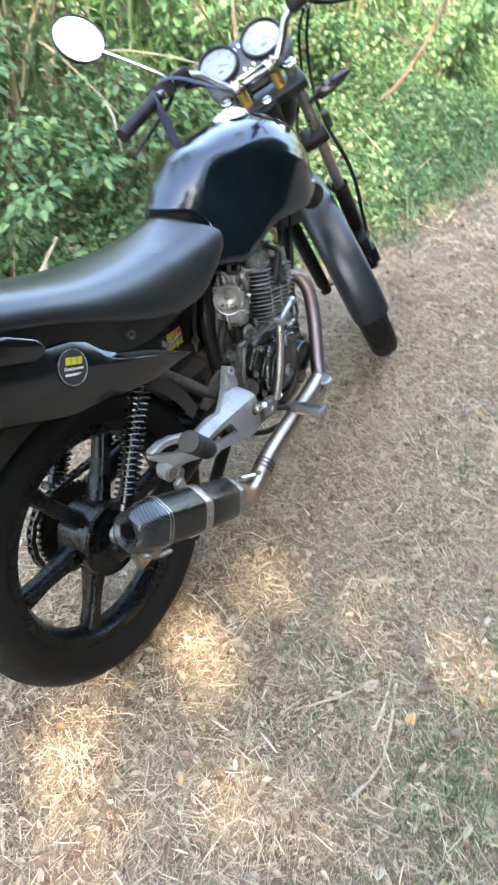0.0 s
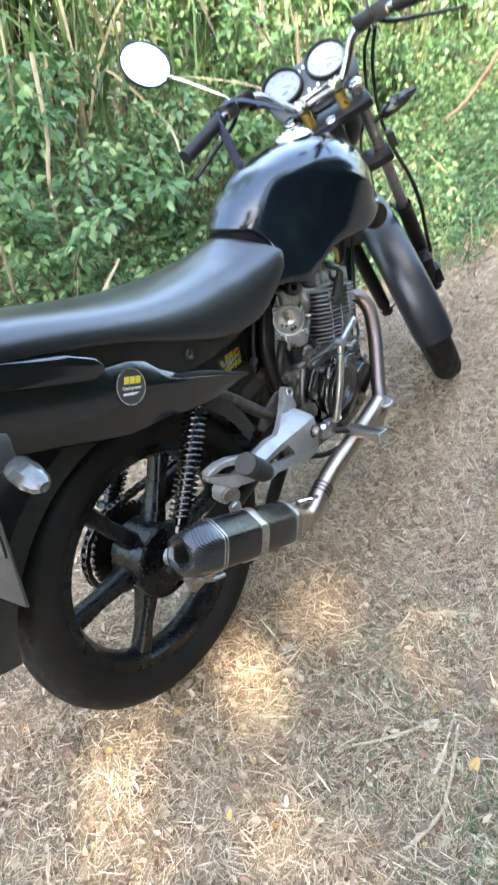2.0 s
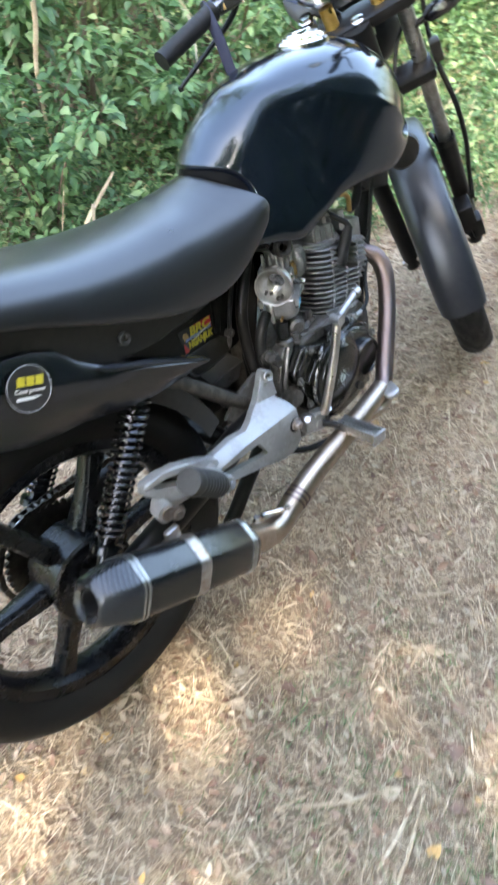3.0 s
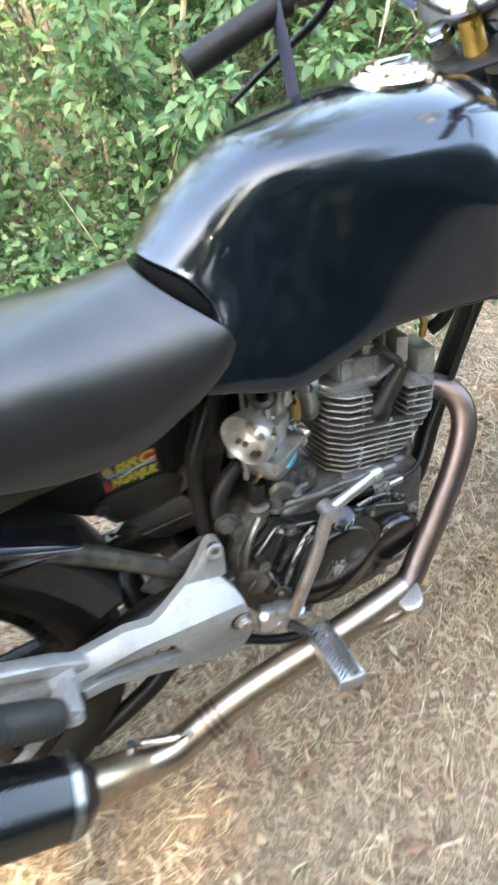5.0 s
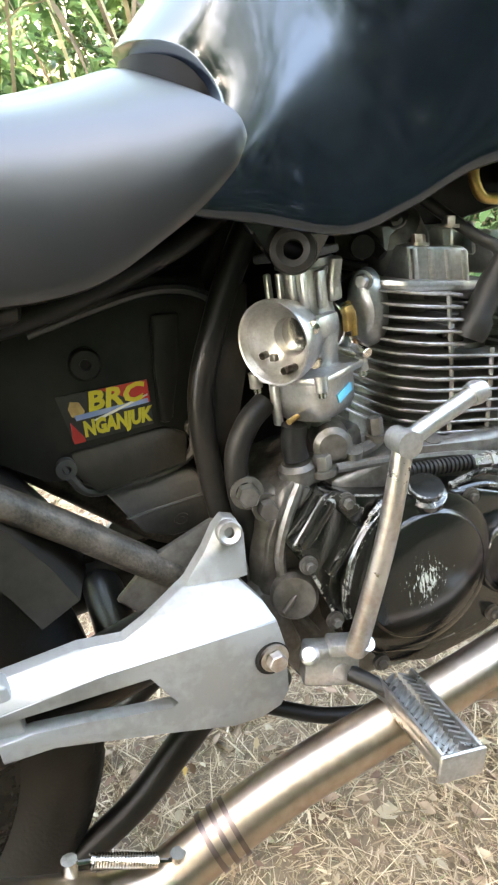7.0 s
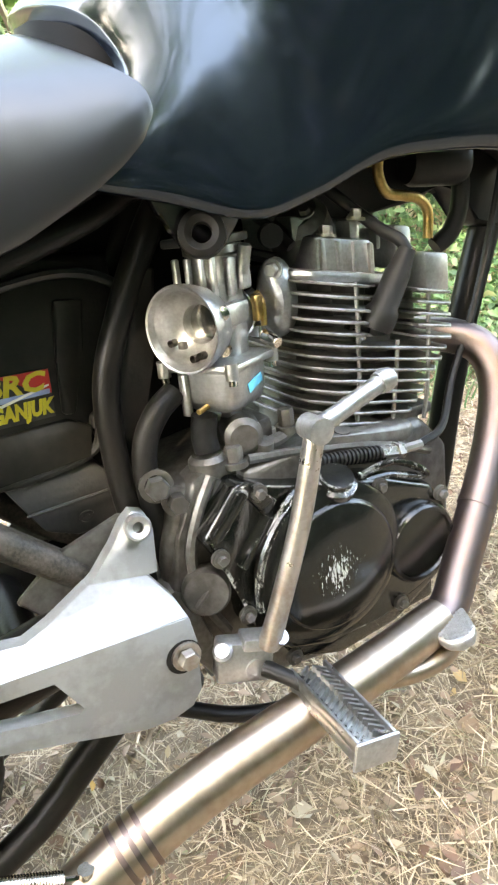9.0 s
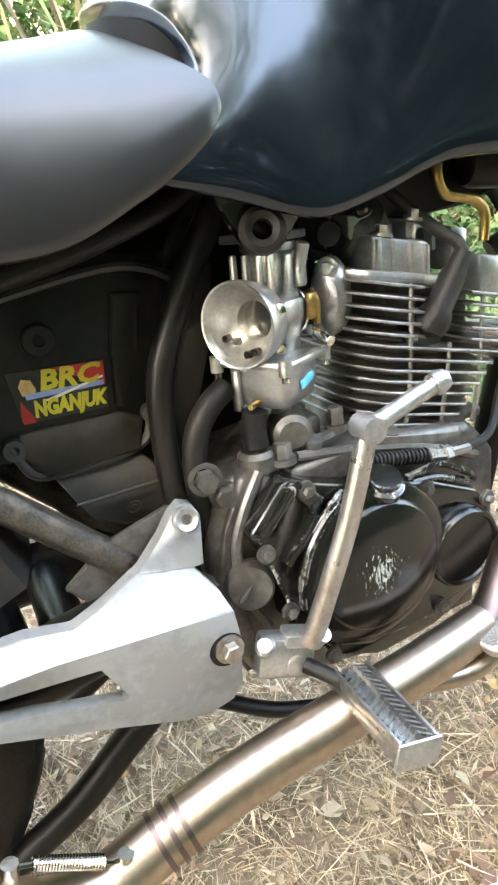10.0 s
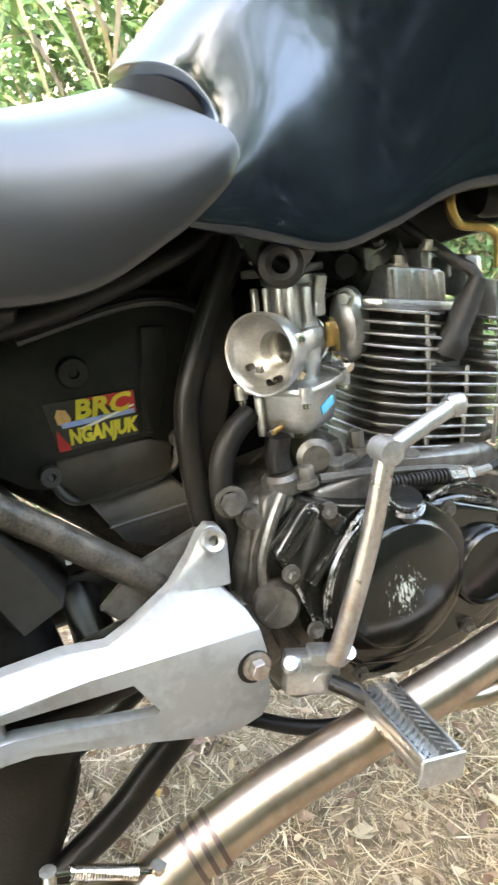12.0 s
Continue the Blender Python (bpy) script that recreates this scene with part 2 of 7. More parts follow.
def chipped(m, amount=0.62, scale=150.0, colour=(0.5, 0.5, 0.48), centre=None, radius=0.02, edge=0.0):
    """Bare metal through worn paint: along edges, and as short streaks thinning out from one scraped spot."""
    n, l = m.node_tree.nodes, m.node_tree.links
    p = n["Principled BSDF"]
    src = p.inputs["Base Color"].links[0].from_socket
    tc = n.new("ShaderNodeTexCoord")

    def math_node(op, a, b):
        q = n.new("ShaderNodeMath")
        q.operation = op
        for k, v in enumerate((a, b)):
            if isinstance(v, (int, float)):
                q.inputs[k].default_value = v
            else:
                l.new(v, q.inputs[k])
        return q.outputs[0]

    def noise(size, stretch):
        mp = n.new("ShaderNodeMapping")
        mp.inputs["Scale"].default_value = stretch
        mp.inputs["Rotation"].default_value = (0.35, 0, 0)
        ns = n.new("ShaderNodeTexNoise")
        ns.inputs["Scale"].default_value = size
        ns.inputs["Detail"].default_value = 5
        ns.inputs["Roughness"].default_value = 0.7
        l.new(tc.outputs["Object"], mp.inputs["Vector"])
        l.new(mp.outputs["Vector"], ns.inputs["Vector"])
        return ns.outputs["Fac"]

    def step(v, lo, hi):
        mr = n.new("ShaderNodeMapRange")
        mr.inputs["From Min"].default_value, mr.inputs["From Max"].default_value = lo, hi
        l.new(v, mr.inputs["Value"])
        return mr.outputs["Result"]

    fac = step(noise(scale, (1, 1, 1)), amount, amount + 0.03)
    if centre:
        d = n.new("ShaderNodeVectorMath")
        d.operation = "DISTANCE"
        d.inputs[1].default_value = centre
        l.new(tc.outputs["Object"], d.inputs[0])
        fall = math_node("MULTIPLY", d.outputs["Value"], 0.22 / radius)
        streak = math_node("SUBTRACT", noise(scale, (1, 2.6, 0.7)), fall)
        fac = step(streak, amount - 0.11, amount - 0.07)
    if edge:
        bv = n.new("ShaderNodeBevel")
        bv.samples = 4
        bv.inputs["Radius"].default_value = edge
        geo = n.new("ShaderNodeNewGeometry")
        dot = n.new("ShaderNodeVectorMath")
        dot.operation = "DOT_PRODUCT"
        l.new(bv.outputs["Normal"], dot.inputs[0])
        l.new(geo.outputs["Normal"], dot.inputs[1])
        rim = step(dot.outputs["Value"], 0.97, 0.90)
        worn = step(noise(62, (1, 1, 1)), 0.50, 0.56)
        fac = math_node("MAXIMUM", fac, math_node("MULTIPLY", rim, worn))
    mx = n.new("ShaderNodeMix")
    mx.data_type = "RGBA"
    mx.inputs["B"].default_value = (*colour, 1)
    l.new(fac, mx.inputs["Factor"])
    l.new(src, mx.inputs["A"])
    l.new(mx.outputs["Result"], p.inputs["Base Color"])
    return m


CARBON = carbon_mat("carbon_weave", 0.030, 120)
CARBON_CAN = carbon_mat("carbon_can", 0.009, 170)
MIRROR = mat("mirror_glass", (0.90, 0.91, 0.91), 0.05, 1.0, second=(0.50, 0.48, 0.46), scale=28, fac=0.7, rough_var=0.03, contrast=(0.56, 0.68))
GLASS = glass_mat()
COVER_SCUFFED = chipped(mat("scuffed_black_cover", (0.0065, 0.007, 0.006), 0.15, second=(0.010, 0.0095, 0.0075), scale=22, fac=0.6, rough_var=0.08, coat=0.0, bump=0.10, bump_scale=300), 0.56, 190, (0.42, 0.44, 0.40), (0.142, 0.586, 0.356), 0.030)
chipped(COVER_BLACK, 0.68, 80, (0.42, 0.41, 0.38), edge=0.0035)
GRASS = leaf_mat("green_leaf", [(0.0, (0.040, 0.090, 0.036)), (0.35, (0.085, 0.175, 0.066)), (0.7, (0.145, 0.255, 0.105)), (0.93, (0.24, 0.34, 0.15)), (1.0, (0.36, 0.33, 0.17))], 0.52, 0.40)
SHRUB = leaf_mat("shrub_leaf", [(0.0, (0.046, 0.106, 0.042)), (0.4, (0.095, 0.195, 0.076)), (0.8, (0.170, 0.285, 0.115)), (1.0, (0.29, 0.38, 0.18))], 0.44, 0.46)
CANE = leaf_mat("cane_leaf", [(0.0, (0.035, 0.080, 0.025)), (0.45, (0.080, 0.145, 0.048)), (0.7, (0.16, 0.20, 0.085)), (0.87, (0.30, 0.265, 0.15)), (1.0, (0.22, 0.15, 0.075))], 0.5, 0.32)
CANE_DRY = leaf_mat("dry_cane_leaf", [(0.0, (0.055, 0.042, 0.024)), (0.25, (0.13, 0.10, 0.060)), (0.40, (0.26, 0.215, 0.13)), (0.46, (0.42, 0.37, 0.25)), (0.50, (0.06, 0.11, 0.036)), (1.0, (0.13, 0.20, 0.075))], 0.55, 0.30)
STRAW = leaf_mat("dry_straw", [(0.0, (0.136, 0.095, 0.061)), (0.25, (0.335, 0.240, 0.150)), (0.65, (0.520, 0.395, 0.260)), (0.93, (0.70, 0.57, 0.405)), (1.0, (0.20, 0.22, 0.10))], 0.6, 0.12)
LITTER = leaf_mat("dry_leaf", [(0.0, (0.125, 0.066, 0.042)), (0.35, (0.26, 0.155, 0.100)), (0.70, (0.37, 0.265, 0.180)), (0.97, (0.48, 0.40, 0.28)), (1.0, (0.50, 0.28, 0.07))], 0.6, 0.12)
# darker copy of the shrub leaf: thicket shade is put into the colour
SHADED_LEAF = leaf_mat("deep_shade_leaf", [(0.0, (0.012, 0.030, 0.012)), (0.6, (0.024, 0.060, 0.022)), (1.0, (0.050, 0.090, 0.032))], 0.5, 0.15)
BARK = mat("bark", (0.16, 0.115, 0.075), 0.8, second=(0.08, 0.055, 0.035), scale=14, fac=0.8, bump=0.6, bump_scale=60)
DRY_STEM = mat("dry_stem", (0.50, 0.41, 0.28), 0.7, second=(0.28, 0.19, 0.11), scale=25, fac=0.8, bump=0.3, bump_scale=120)
SOIL = mat("straw_soil", (0.140, 0.098, 0.066), 0.92, second=(0.290, 0.220, 0.152), scale=6, fac=0.9, bump=0.8, bump_scale=70, detail_scale=140)


# ---- geometry helpers ----
def part(name, bm, material, parent, label="", sharp=38.0, kind=""):
    """Links a bmesh as one mesh object under a thing or a part."""
    bmesh.ops.recalc_face_normals(bm, faces=bm.faces)
    lim = radians(sharp)
    for f in bm.faces:
        f.smooth = True
    for e in bm.edges:
        if len(e.link_faces) == 2:
            e.smooth = e.calc_face_angle(0.0) < lim
    me = bpy.data.meshes.new(name)
    bm.to_mesh(me)
    bm.free()
    me.materials.append(material)
    ob = new(name, me)
    ob.parent = parent
    if label:
        ob["label"] = label
    if kind:
        ob["kind"] = kind
    return ob


def curve_points(pts, sub=8):
    """Catmull-Rom points through pts."""
    p = [Vector(q) for q in pts]
    if len(p) < 3:
        return p
    p = [p[0] * 2 - p[1]] + p + [p[-1] * 2 - p[-2]]
    out = []
    for i in range(1, len(p) - 2):
        for k in range(sub):
            t = k / sub
            a, b, c, d = p[i - 1], p[i], p[i + 1], p[i + 2]
            out.append(0.5 * (2 * b + (c - a) * t + (2 * a - 5 * b + 4 * c - d) * t * t + (3 * b - a - 3 * c + d) * t ** 3))
    out.append(p[-2])
    return out


def tube(bm, pts, r, seg=12, sub=8, flat=1.0, caps=True, up=None):
    """Sweeps a round (or flattened) section along a smooth line; r may be a list along pts."""
    line = curve_points(pts, sub)
    n = len(line)
    rs = list(np.interp(np.linspace(0, 1, n), np.linspace(0, 1, len(r)), r)) if isinstance(r, (list, tuple)) else [r] * n
    ref = Vector(up) if up else None
    rings = []
    side = None
    for i, c in enumerate(line):
        d = (line[min(i + 1, n - 1)] - line[max(i - 1, 0)]).normalized()
        if ref is not None:
            side = d.cross(ref).normalized()
        elif side is None:
            a = Vector((0, 0, 1)) if abs(d.z) < 0.9 else Vector((1, 0, 0))
            side = d.cross(a).normalized()
        else:
            side = (side - d * side.dot(d)).normalized()
        v = side.cross(d)
        rings.append([bm.verts.new(c + (side * math.cos(q) + v * math.sin(q) * flat) * rs[i])
                      for q in (2 * math.pi * k / seg for k in range(seg))])
    for a, b in zip(rings, rings[1:]):
        for k in range(seg):
            bm.faces.new((a[k], a[(k + 1) % seg], b[(k + 1) % seg], b[k]))
    if caps:
        bm.faces.new(rings[0][::-1])
        bm.faces.new(rings[-1])
    return bm


def axes_of(axis):
    a = Vector(axis).normalized()
    t = Vector((0, 0, 1)) if abs(a.z) < 0.9 else Vector((0, 1, 0))
    u = t.cross(a).normalized()
    return a, u, a.cross(u)


def lathe(bm, profile, centre, axis, seg=32, sweep=None):
    """Turns (radius, height) pairs round an axis through centre."""
    a, u, v = axes_of(axis)
    c = Vector(centre)
    rings = []
    for r, h in profile:
        if r < 1e-6:
            rings.append([bm.verts.new(c + a * h)])
        else:
            rings.append([bm.verts.new(c + a * h + (u * math.cos(q) + v * math.sin(q)) * r) for q in (2 * math.pi * k / seg for k in range(seg))])
    for p, q in zip(rings, rings[1:]):
        for k in range(seg):
            j = (k + 1) % seg
            if len(p) == 1 and len(q) == 1:
                continue
            if len(p) == 1:
                bm.faces.new((p[0], q[j], q[k]))
            elif len(q) == 1:
                bm.faces.new((p[k], p[j], q[0]))
            else:
                bm.faces.new((p[k], p[j], q[j], q[k]))
    return bm


def box(bm, centre, size, bevel=0.003, turn=None, segs=2):
    m = Matrix.Translation(centre) @ (turn.to_4x4() if turn else Matrix.Identity(4)) @ Matrix.Diagonal((*size, 1))
    made = bmesh.ops.create_cube(bm, size=1.0, matrix=m)
    if bevel:
        es = list({e for v in made["verts"] for e in v.link_edges})
        bmesh.ops.bevel(bm, geom=es, offset=bevel, segments=segs, affect="EDGES", profile=0.5)
    return bm


def prism(bm, poly, at, depth, bevel=0.003, plane="x", segs=2, tilt=None):
    """A polygon in (y, z) at x = at, pushed depth along x; rounded edges. plane 'z': polygon in (x, y) at z = at. tilt(y, z): shifts x."""
    def place(u, v, w):
        if plane == "x":
            return Vector((w + (tilt(u, v) if tilt else 0), u, v))
        return Vector((u, v, w + (tilt(u, v) if tilt else 0)))
    lo = [bm.verts.new(place(u, v, at)) for u, v in poly]
    hi = [bm.verts.new(place(u, v, at + depth)) for u, v in poly]
    n = len(poly)
    fs = [bm.faces.new(lo[::-1]), bm.faces.new(hi)]
    for k in range(n):
        fs.append(bm.faces.new((lo[k], lo[(k + 1) % n], hi[(k + 1) % n], hi[k])))
    if bevel:
        es = list({e for f in fs for e in f.edges})
        bmesh.ops.bevel(bm, geom=es, offset=bevel, segments=segs, affect="EDGES", profile=0.5, clamp_overlap=True)
    return bm


def spline_rows(rows, sub):
    """Catmull-Rom between rows of numbers."""
    r = np.array(rows, float)
    r = np.vstack([2 * r[0] - r[1], r, 2 * r[-1] - r[-2]])
    out = []
    for i in range(1, len(r) - 2):
        for k in range(sub):
            t = k / sub
            a, b, c, d = r[i - 1], r[i], r[i + 1], r[i + 2]
            out.append(0.5 * (2 * b + (c - a) * t + (2 * a - 5 * b + 4 * c - d) * t * t + (3 * b - a - 3 * c + d) * t ** 3))
    out.append(r[-2])
    return np.array(out)


def skin(bm, rings, closed=True, caps=True):
    vs = [[bm.verts.new(p) for p in ring] for ring in rings]
    n = len(vs[0])
    for a, b in zip(vs, vs[1:]):
        for k in range(n if closed else n - 1):
            bm.faces.new((a[k], a[(k + 1) % n], b[(k + 1) % n], b[k]))
    if caps:
        bm.faces.new(vs[0][::-1])
        bm.faces.new(vs[-1])
    return bm


def helix(bm, a, b, r, wire, turns, seg=8, per=20, ends=0.0):
    a, b = Vector(a), Vector(b)
    ax, u, v = axes_of(b - a)
    h = (b - a).length
    n = int(turns * per)
    pts = [a + ax * h * k / n + (u * math.cos(2 * math.pi * k / per) + v * math.sin(2 * math.pi * k / per)) * r for k in range(n + 1)]
    return tube(bm, pts, wire, seg=seg, sub=1)


def bolt(bm, centre, axis, r=0.007, h=0.006, washer=True):
    if washer:
        lathe(bm, [(0, 0), (r * 1.45, 0), (r * 1.45, h * 0.3), (r, h * 0.3)], centre, axis, 20)
    lathe(bm, [(0, h * 0.3), (r, h * 0.3), (r, h * 0.9), (r * 0.88, h), (0, h)], centre, axis, 6)
    return bm


def text_mesh(body, size, depth=0.0004, shear=0.0, bold=0.0):
    """A bmesh of built-in lettering, lying in x, y, centred."""
    cu = bpy.data.curves.new("lettering", "FONT")
    cu.body, cu.size, cu.extrude, cu.shear, cu.offset = body, size, depth, shear, bold
    cu.align_x, cu.align_y = "CENTER", "CENTER"
    cu.resolution_u = 2
    ob = bpy.data.objects.new("lettering", cu)
    scene.collection.objects.link(ob)
    me = bpy.data.meshes.new_from_object(ob.evaluated_get(bpy.context.evaluated_depsgraph_get()))
    bm = bmesh.new()
    bm.from_mesh(me)
    bpy.data.objects.remove(ob)
    bpy.data.curves.remove(cu)
    bpy.data.meshes.remove(me)
    return bm


def leaves_mesh(name, centres, dirs, norms, length, width, fold=0.15, droop=0.15, material=None):
    """One mesh of many pointed, folded leaves: arrays of base points, directions, normals, lengths, widths."""
    n = len(centres)
    d = dirs / np.linalg.norm(dirs, axis=1, keepdims=True)
    s = np.cross(d, norms)
    s /= np.linalg.norm(s, axis=1, keepdims=True) + 1e-9
    up = np.cross(s, d)
    L, W = length[:, None], width[:, None]
    v = np.empty((n, 7, 3))
    v[:, 0] = centres
    v[:, 1] = centres + d * L * 0.35 + s * W * 0.5 + up * W * fold
    v[:, 2] = centres + d * L * 0.40
    v[:, 3] = centres + d * L * 0.35 - s * W * 0.5 + up * W * fold
    v[:, 4] = centres + d * L * 0.72 + s * W * 0.34 + up * W * fold * 0.6 - up * L * droop * 0.4
    v[:, 5] = centres + d * L * 0.72 - s * W * 0.34 + up * W * fold * 0.6 - up * L * droop * 0.4
    v[:, 6] = centres + d * L - up * L * droop
    tpl = [(0, 1, 2), (0, 2, 3), (1, 4, 2), (2, 5, 3), (4, 6, 2), (2, 6, 5)]
    f = np.array(tpl)[None] + (np.arange(n) * 7)[:, None, None]
    me = bpy.data.meshes.new(name)
    nv, nf = n * 7, n * 6
    me.vertices.add(nv)
    me.vertices.foreach_set("co", v.ravel())
    me.loops.add(nf * 3)
    me.loops.foreach_set("vertex_index", f.ravel().astype(np.int32))
    me.polygons.add(nf)
    me.polygons.foreach_set("loop_start", np.arange(nf, dtype=np.int32) * 3)
    me.polygons.foreach_set("use_smooth", np.ones(nf, bool))
    me.update(calc_edges=True)
    me.validate()
    me.materials.append(material)
    return me


def blades_mesh(name, base, d0, bend, length, width, material, segs=4):
    """One mesh of many long narrow blades that curve over: base points, first directions, bending vectors."""
    n = len(base)
    d0 = d0 / np.linalg.norm(d0, axis=1, keepdims=True)
    side = np.cross(d0, bend)
    side /= np.linalg.norm(side, axis=1, keepdims=True) + 1e-9
    v = np.empty((n, 2 * (segs + 1), 3))
    for k in range(segs + 1):
        t = k / segs
        c = base + d0 * (length * t)[:, None] + bend * (length * t * t)[:, None]
        w = (width * (1.0 - 0.85 * t ** 1.5) * (0.55 + 0.45 * min(1, t * 4)))[:, None] * 0.5
        v[:, 2 * k] = c - side * w
        v[:, 2 * k + 1] = c + side * w
    q = np.array([(2 * k, 2 * k + 1, 2 * k + 3, 2 * k + 2) for k in range(segs)])
    f = q[None] + (np.arange(n) * 2 * (segs + 1))[:, None, None]
    nf = n * segs
    me = bpy.data.meshes.new(name)
    me.vertices.add(v.shape[0] * v.shape[1])
    me.vertices.foreach_set("co", v.ravel())
    me.loops.add(nf * 4)
    me.loops.foreach_set("vertex_index", f.ravel().astype(np.int32))
    me.polygons.add(nf)
    me.polygons.foreach_set("loop_start", np.arange(nf, dtype=np.int32) * 4)
    me.polygons.foreach_set("use_smooth", np.ones(nf, bool))
    me.update(calc_edges=True)
    me.validate()
    me.materials.append(material)
    return me


rng = np.random.default_rng(7)


def unit(n, flat=1.0):
    v = rng.normal(size=(n, 3))
    v[:, 2] *= flat
    return v / np.linalg.norm(v, axis=1, keepdims=True)


# ---- ground ----
def verge(y):
    """How far left of the line of the track the plants begin."""
    return np.interp(y, [-6, -1, 0.3, 1.4, 2.1, 3.2, 5, 9, 16], [-1.6, -1.15, -0.95, -0.80, -0.50, -0.40, -0.55, -1.4, -3.0])


def ground_height(x, y):
    edge = np.clip((verge(y) - x) / 1.2, 0, 1)
    far = np.clip((np.hypot(x, y) - 2.0) / 4.0, 0, 1)
    return 0.10 * edge ** 2 + far * 0.05 * np.sin(1.7 * x + 0.6) * np.cos(1.3 * y)


def make_ground():
    near = np.concatenate([np.linspace(-60, -4, 12)[:-1], np.linspace(-4, 4, 130), np.linspace(4, 60, 12)[1:]])
    xs, ys = near, near + 1.0
    X, Y = np.meshgrid(xs, ys, indexing="ij")
    Z = ground_height(X, Y)
    for i in range(X.shape[0]):
        for j in range(X.shape[1]):
            if abs(X[i, j]) < 4.2 and abs(Y[i, j] - 1) < 4.2:
                q = Vector((X[i, j] * 3.1, Y[i, j] * 3.1, 0.3))
                Z[i, j] += 0.012 * (noise.noise(q) - 0.35) * min(1.0, max(0.35, abs(X[i, j])))
    n = len(ys)
    verts = np.stack([X, Y, Z], -1).reshape(-1, 3).tolist()
    faces = [(i * n + j, (i + 1) * n + j, (i + 1) * n + j + 1, i * n + j + 1) for i in range(len(xs) - 1) for j in range(n - 1)]
    me = bpy.data.meshes.new("ground")
    me.from_pydata(verts, [], faces)
    me.polygons.foreach_set("use_smooth", np.ones(len(faces), bool))
    me.materials.append(SOIL)
    return tagged(new("ground", me), "brown soil track covered in dry straw and leaves", "ground", kind="structure")


ground = make_ground()


def straw_patch(name, n, xr, yr, lmin, lmax, wmin, wmax, seed_h=0.02, material=None, tilt=0.35):
    x = rng.uniform(*xr, n) + rng.normal(0, 0.16, n)
    y = rng.uniform(*yr, n) + rng.normal(0, 0.16, n)
    z = ground_height(x, y) + rng.uniform(-0.004, seed_h, n) ** 1.0
    d = unit(n, tilt)
    d[:, 2] = np.abs(d[:, 2]) * np.where(rng.random(n) < 0.3, 1.2, 0.35)
    bend = unit(n, 0.3) * rng.uniform(0.05, 0.35, n)[:, None]
    bend[:, 2] -= 0.12
    L = rng.uniform(lmin, lmax, n)
    return blades_mesh(name, np.stack([x, y, z], 1), d, bend, L, rng.uniform(wmin, wmax, n), material, 3)


def make_litter():
    me = straw_patch("dry_straw", 140000, (-1.0, 1.15), (-0.75, 2.2), 0.010, 0.058, 0.0009, 0.0027, 0.016, STRAW)
    tagged(new("dry_straw", me), "pale dry straw and grass stems lying on soil", "straw", kind="stuff")
    me = straw_patch("straw_chaff", 110000, (-0.6, 1.0), (-0.65, 1.5), 0.004, 0.017, 0.0010, 0.0028, 0.012, STRAW)
    tagged(new("straw_chaff", me), "short broken bits of dry straw on the soil", "chaff", kind="stuff")
    me = straw_patch("track_straw", 30000, (-0.6, 2.4), (-4.0, 3.5), 0.02, 0.09, 0.002, 0.005, 0.015, STRAW)
    tagged(new("track_straw", me), "thin scatter of dry straw over the track", "straw", kind="stuff")
    me = straw_patch("far_straw", 16000, (-0.8, 2.2), (2.0, 6.5), 0.03, 0.12, 0.003, 0.007, 0.015, STRAW)
    tagged(new("far_straw", me), "dry straw scattered along the track", "straw", kind="stuff")
    n = 17000
    x, y = rng.uniform(-1.0, 1.3, n), rng.uniform(-0.75, 2.8, n)
    c = np.stack([x, y, ground_height(x, y) + rng.uniform(0.002, 0.016, n)], 1)
    d = unit(n, 0.22)
    nm = unit(n, 1.0)
    nm[:, 2] = np.abs(nm[:, 2]) + 0.7
    L = rng.uniform(0.008, 0.026, n) * np.where(rng.random(n) < 0.08, 1.6, 1.0)
    me = leaves_mesh("leaf_litter", c, d, nm, L, L * rng.uniform(0.4, 0.7, n), 0.25, -0.1, LITTER)
    tagged(new("leaf_litter", me), "fallen brown dry leaves strewn over the soil", "leaf litter", kind="stuff")
    # green tufts in the track
    k = 4200
    cx = rng.choice([0.72, 0.80, 0.66, 0.95, 0.70, 1.05, 0.45, 0.78, 0.30], k) + rng.normal(0, 0.055, k)
    cy = np.where(rng.random(k) < 0.75, rng.choice([0.16, 0.28, 0.42, 0.0, 0.08], k), rng.choice([0.85, 1.3, 0.9], k)) + rng.normal(0, 0.07, k)
    d = unit(k, 1.0)
    d[:, 2] = np.abs(d[:, 2]) + 0.4
    b = unit(k, 0.3) * 0.4
    b[:, 2] -= 0.2
    me = blades_mesh("grass_tuft", np.stack([cx, cy, ground_height(cx, cy)], 1), d, b, rng.uniform(0.015, 0.05, k), rng.uniform(0.0015, 0.003, k), GRASS, 3)
    tagged(new("grass_tuft", me), "thin green grass growing through the straw", "grass", kind="stuff")


make_litter()

# ---- motorcycle ----
LEAN_ANGLE, HEADING, STEER, RAKE = 10.5, 6.0, 40.0, 27.0
bike = tagged(new("motorcycle"), "black motorcycle on its side stand with turned handlebar", "motorcycle")
bike.matrix_world = pose(0, 0, 0.004, 0, -LEAN_ANGLE, HEADING)
AXLE_R = (0.0, -0.02, 0.313)
STEM = Vector((0, 0.945, 0.885))
STEER_UP = Vector((0, -math.sin(radians(RAKE)), math.cos(radians(RAKE))))
STEER_M = Matrix.Translation(STEM) @ Matrix.Rotation(radians(STEER), 4, STEER_UP) @ Matrix.Translation(-STEM)
AXLE_F = (0.0, 1.279, 0.300)


def steered(bm, drop=0.0):
    bmesh.ops.translate(bm, vec=(0, 0, -drop), verts=bm.verts)
    bmesh.ops.transform(bm, matrix=STEER_M, verts=bm.verts)
    return bm


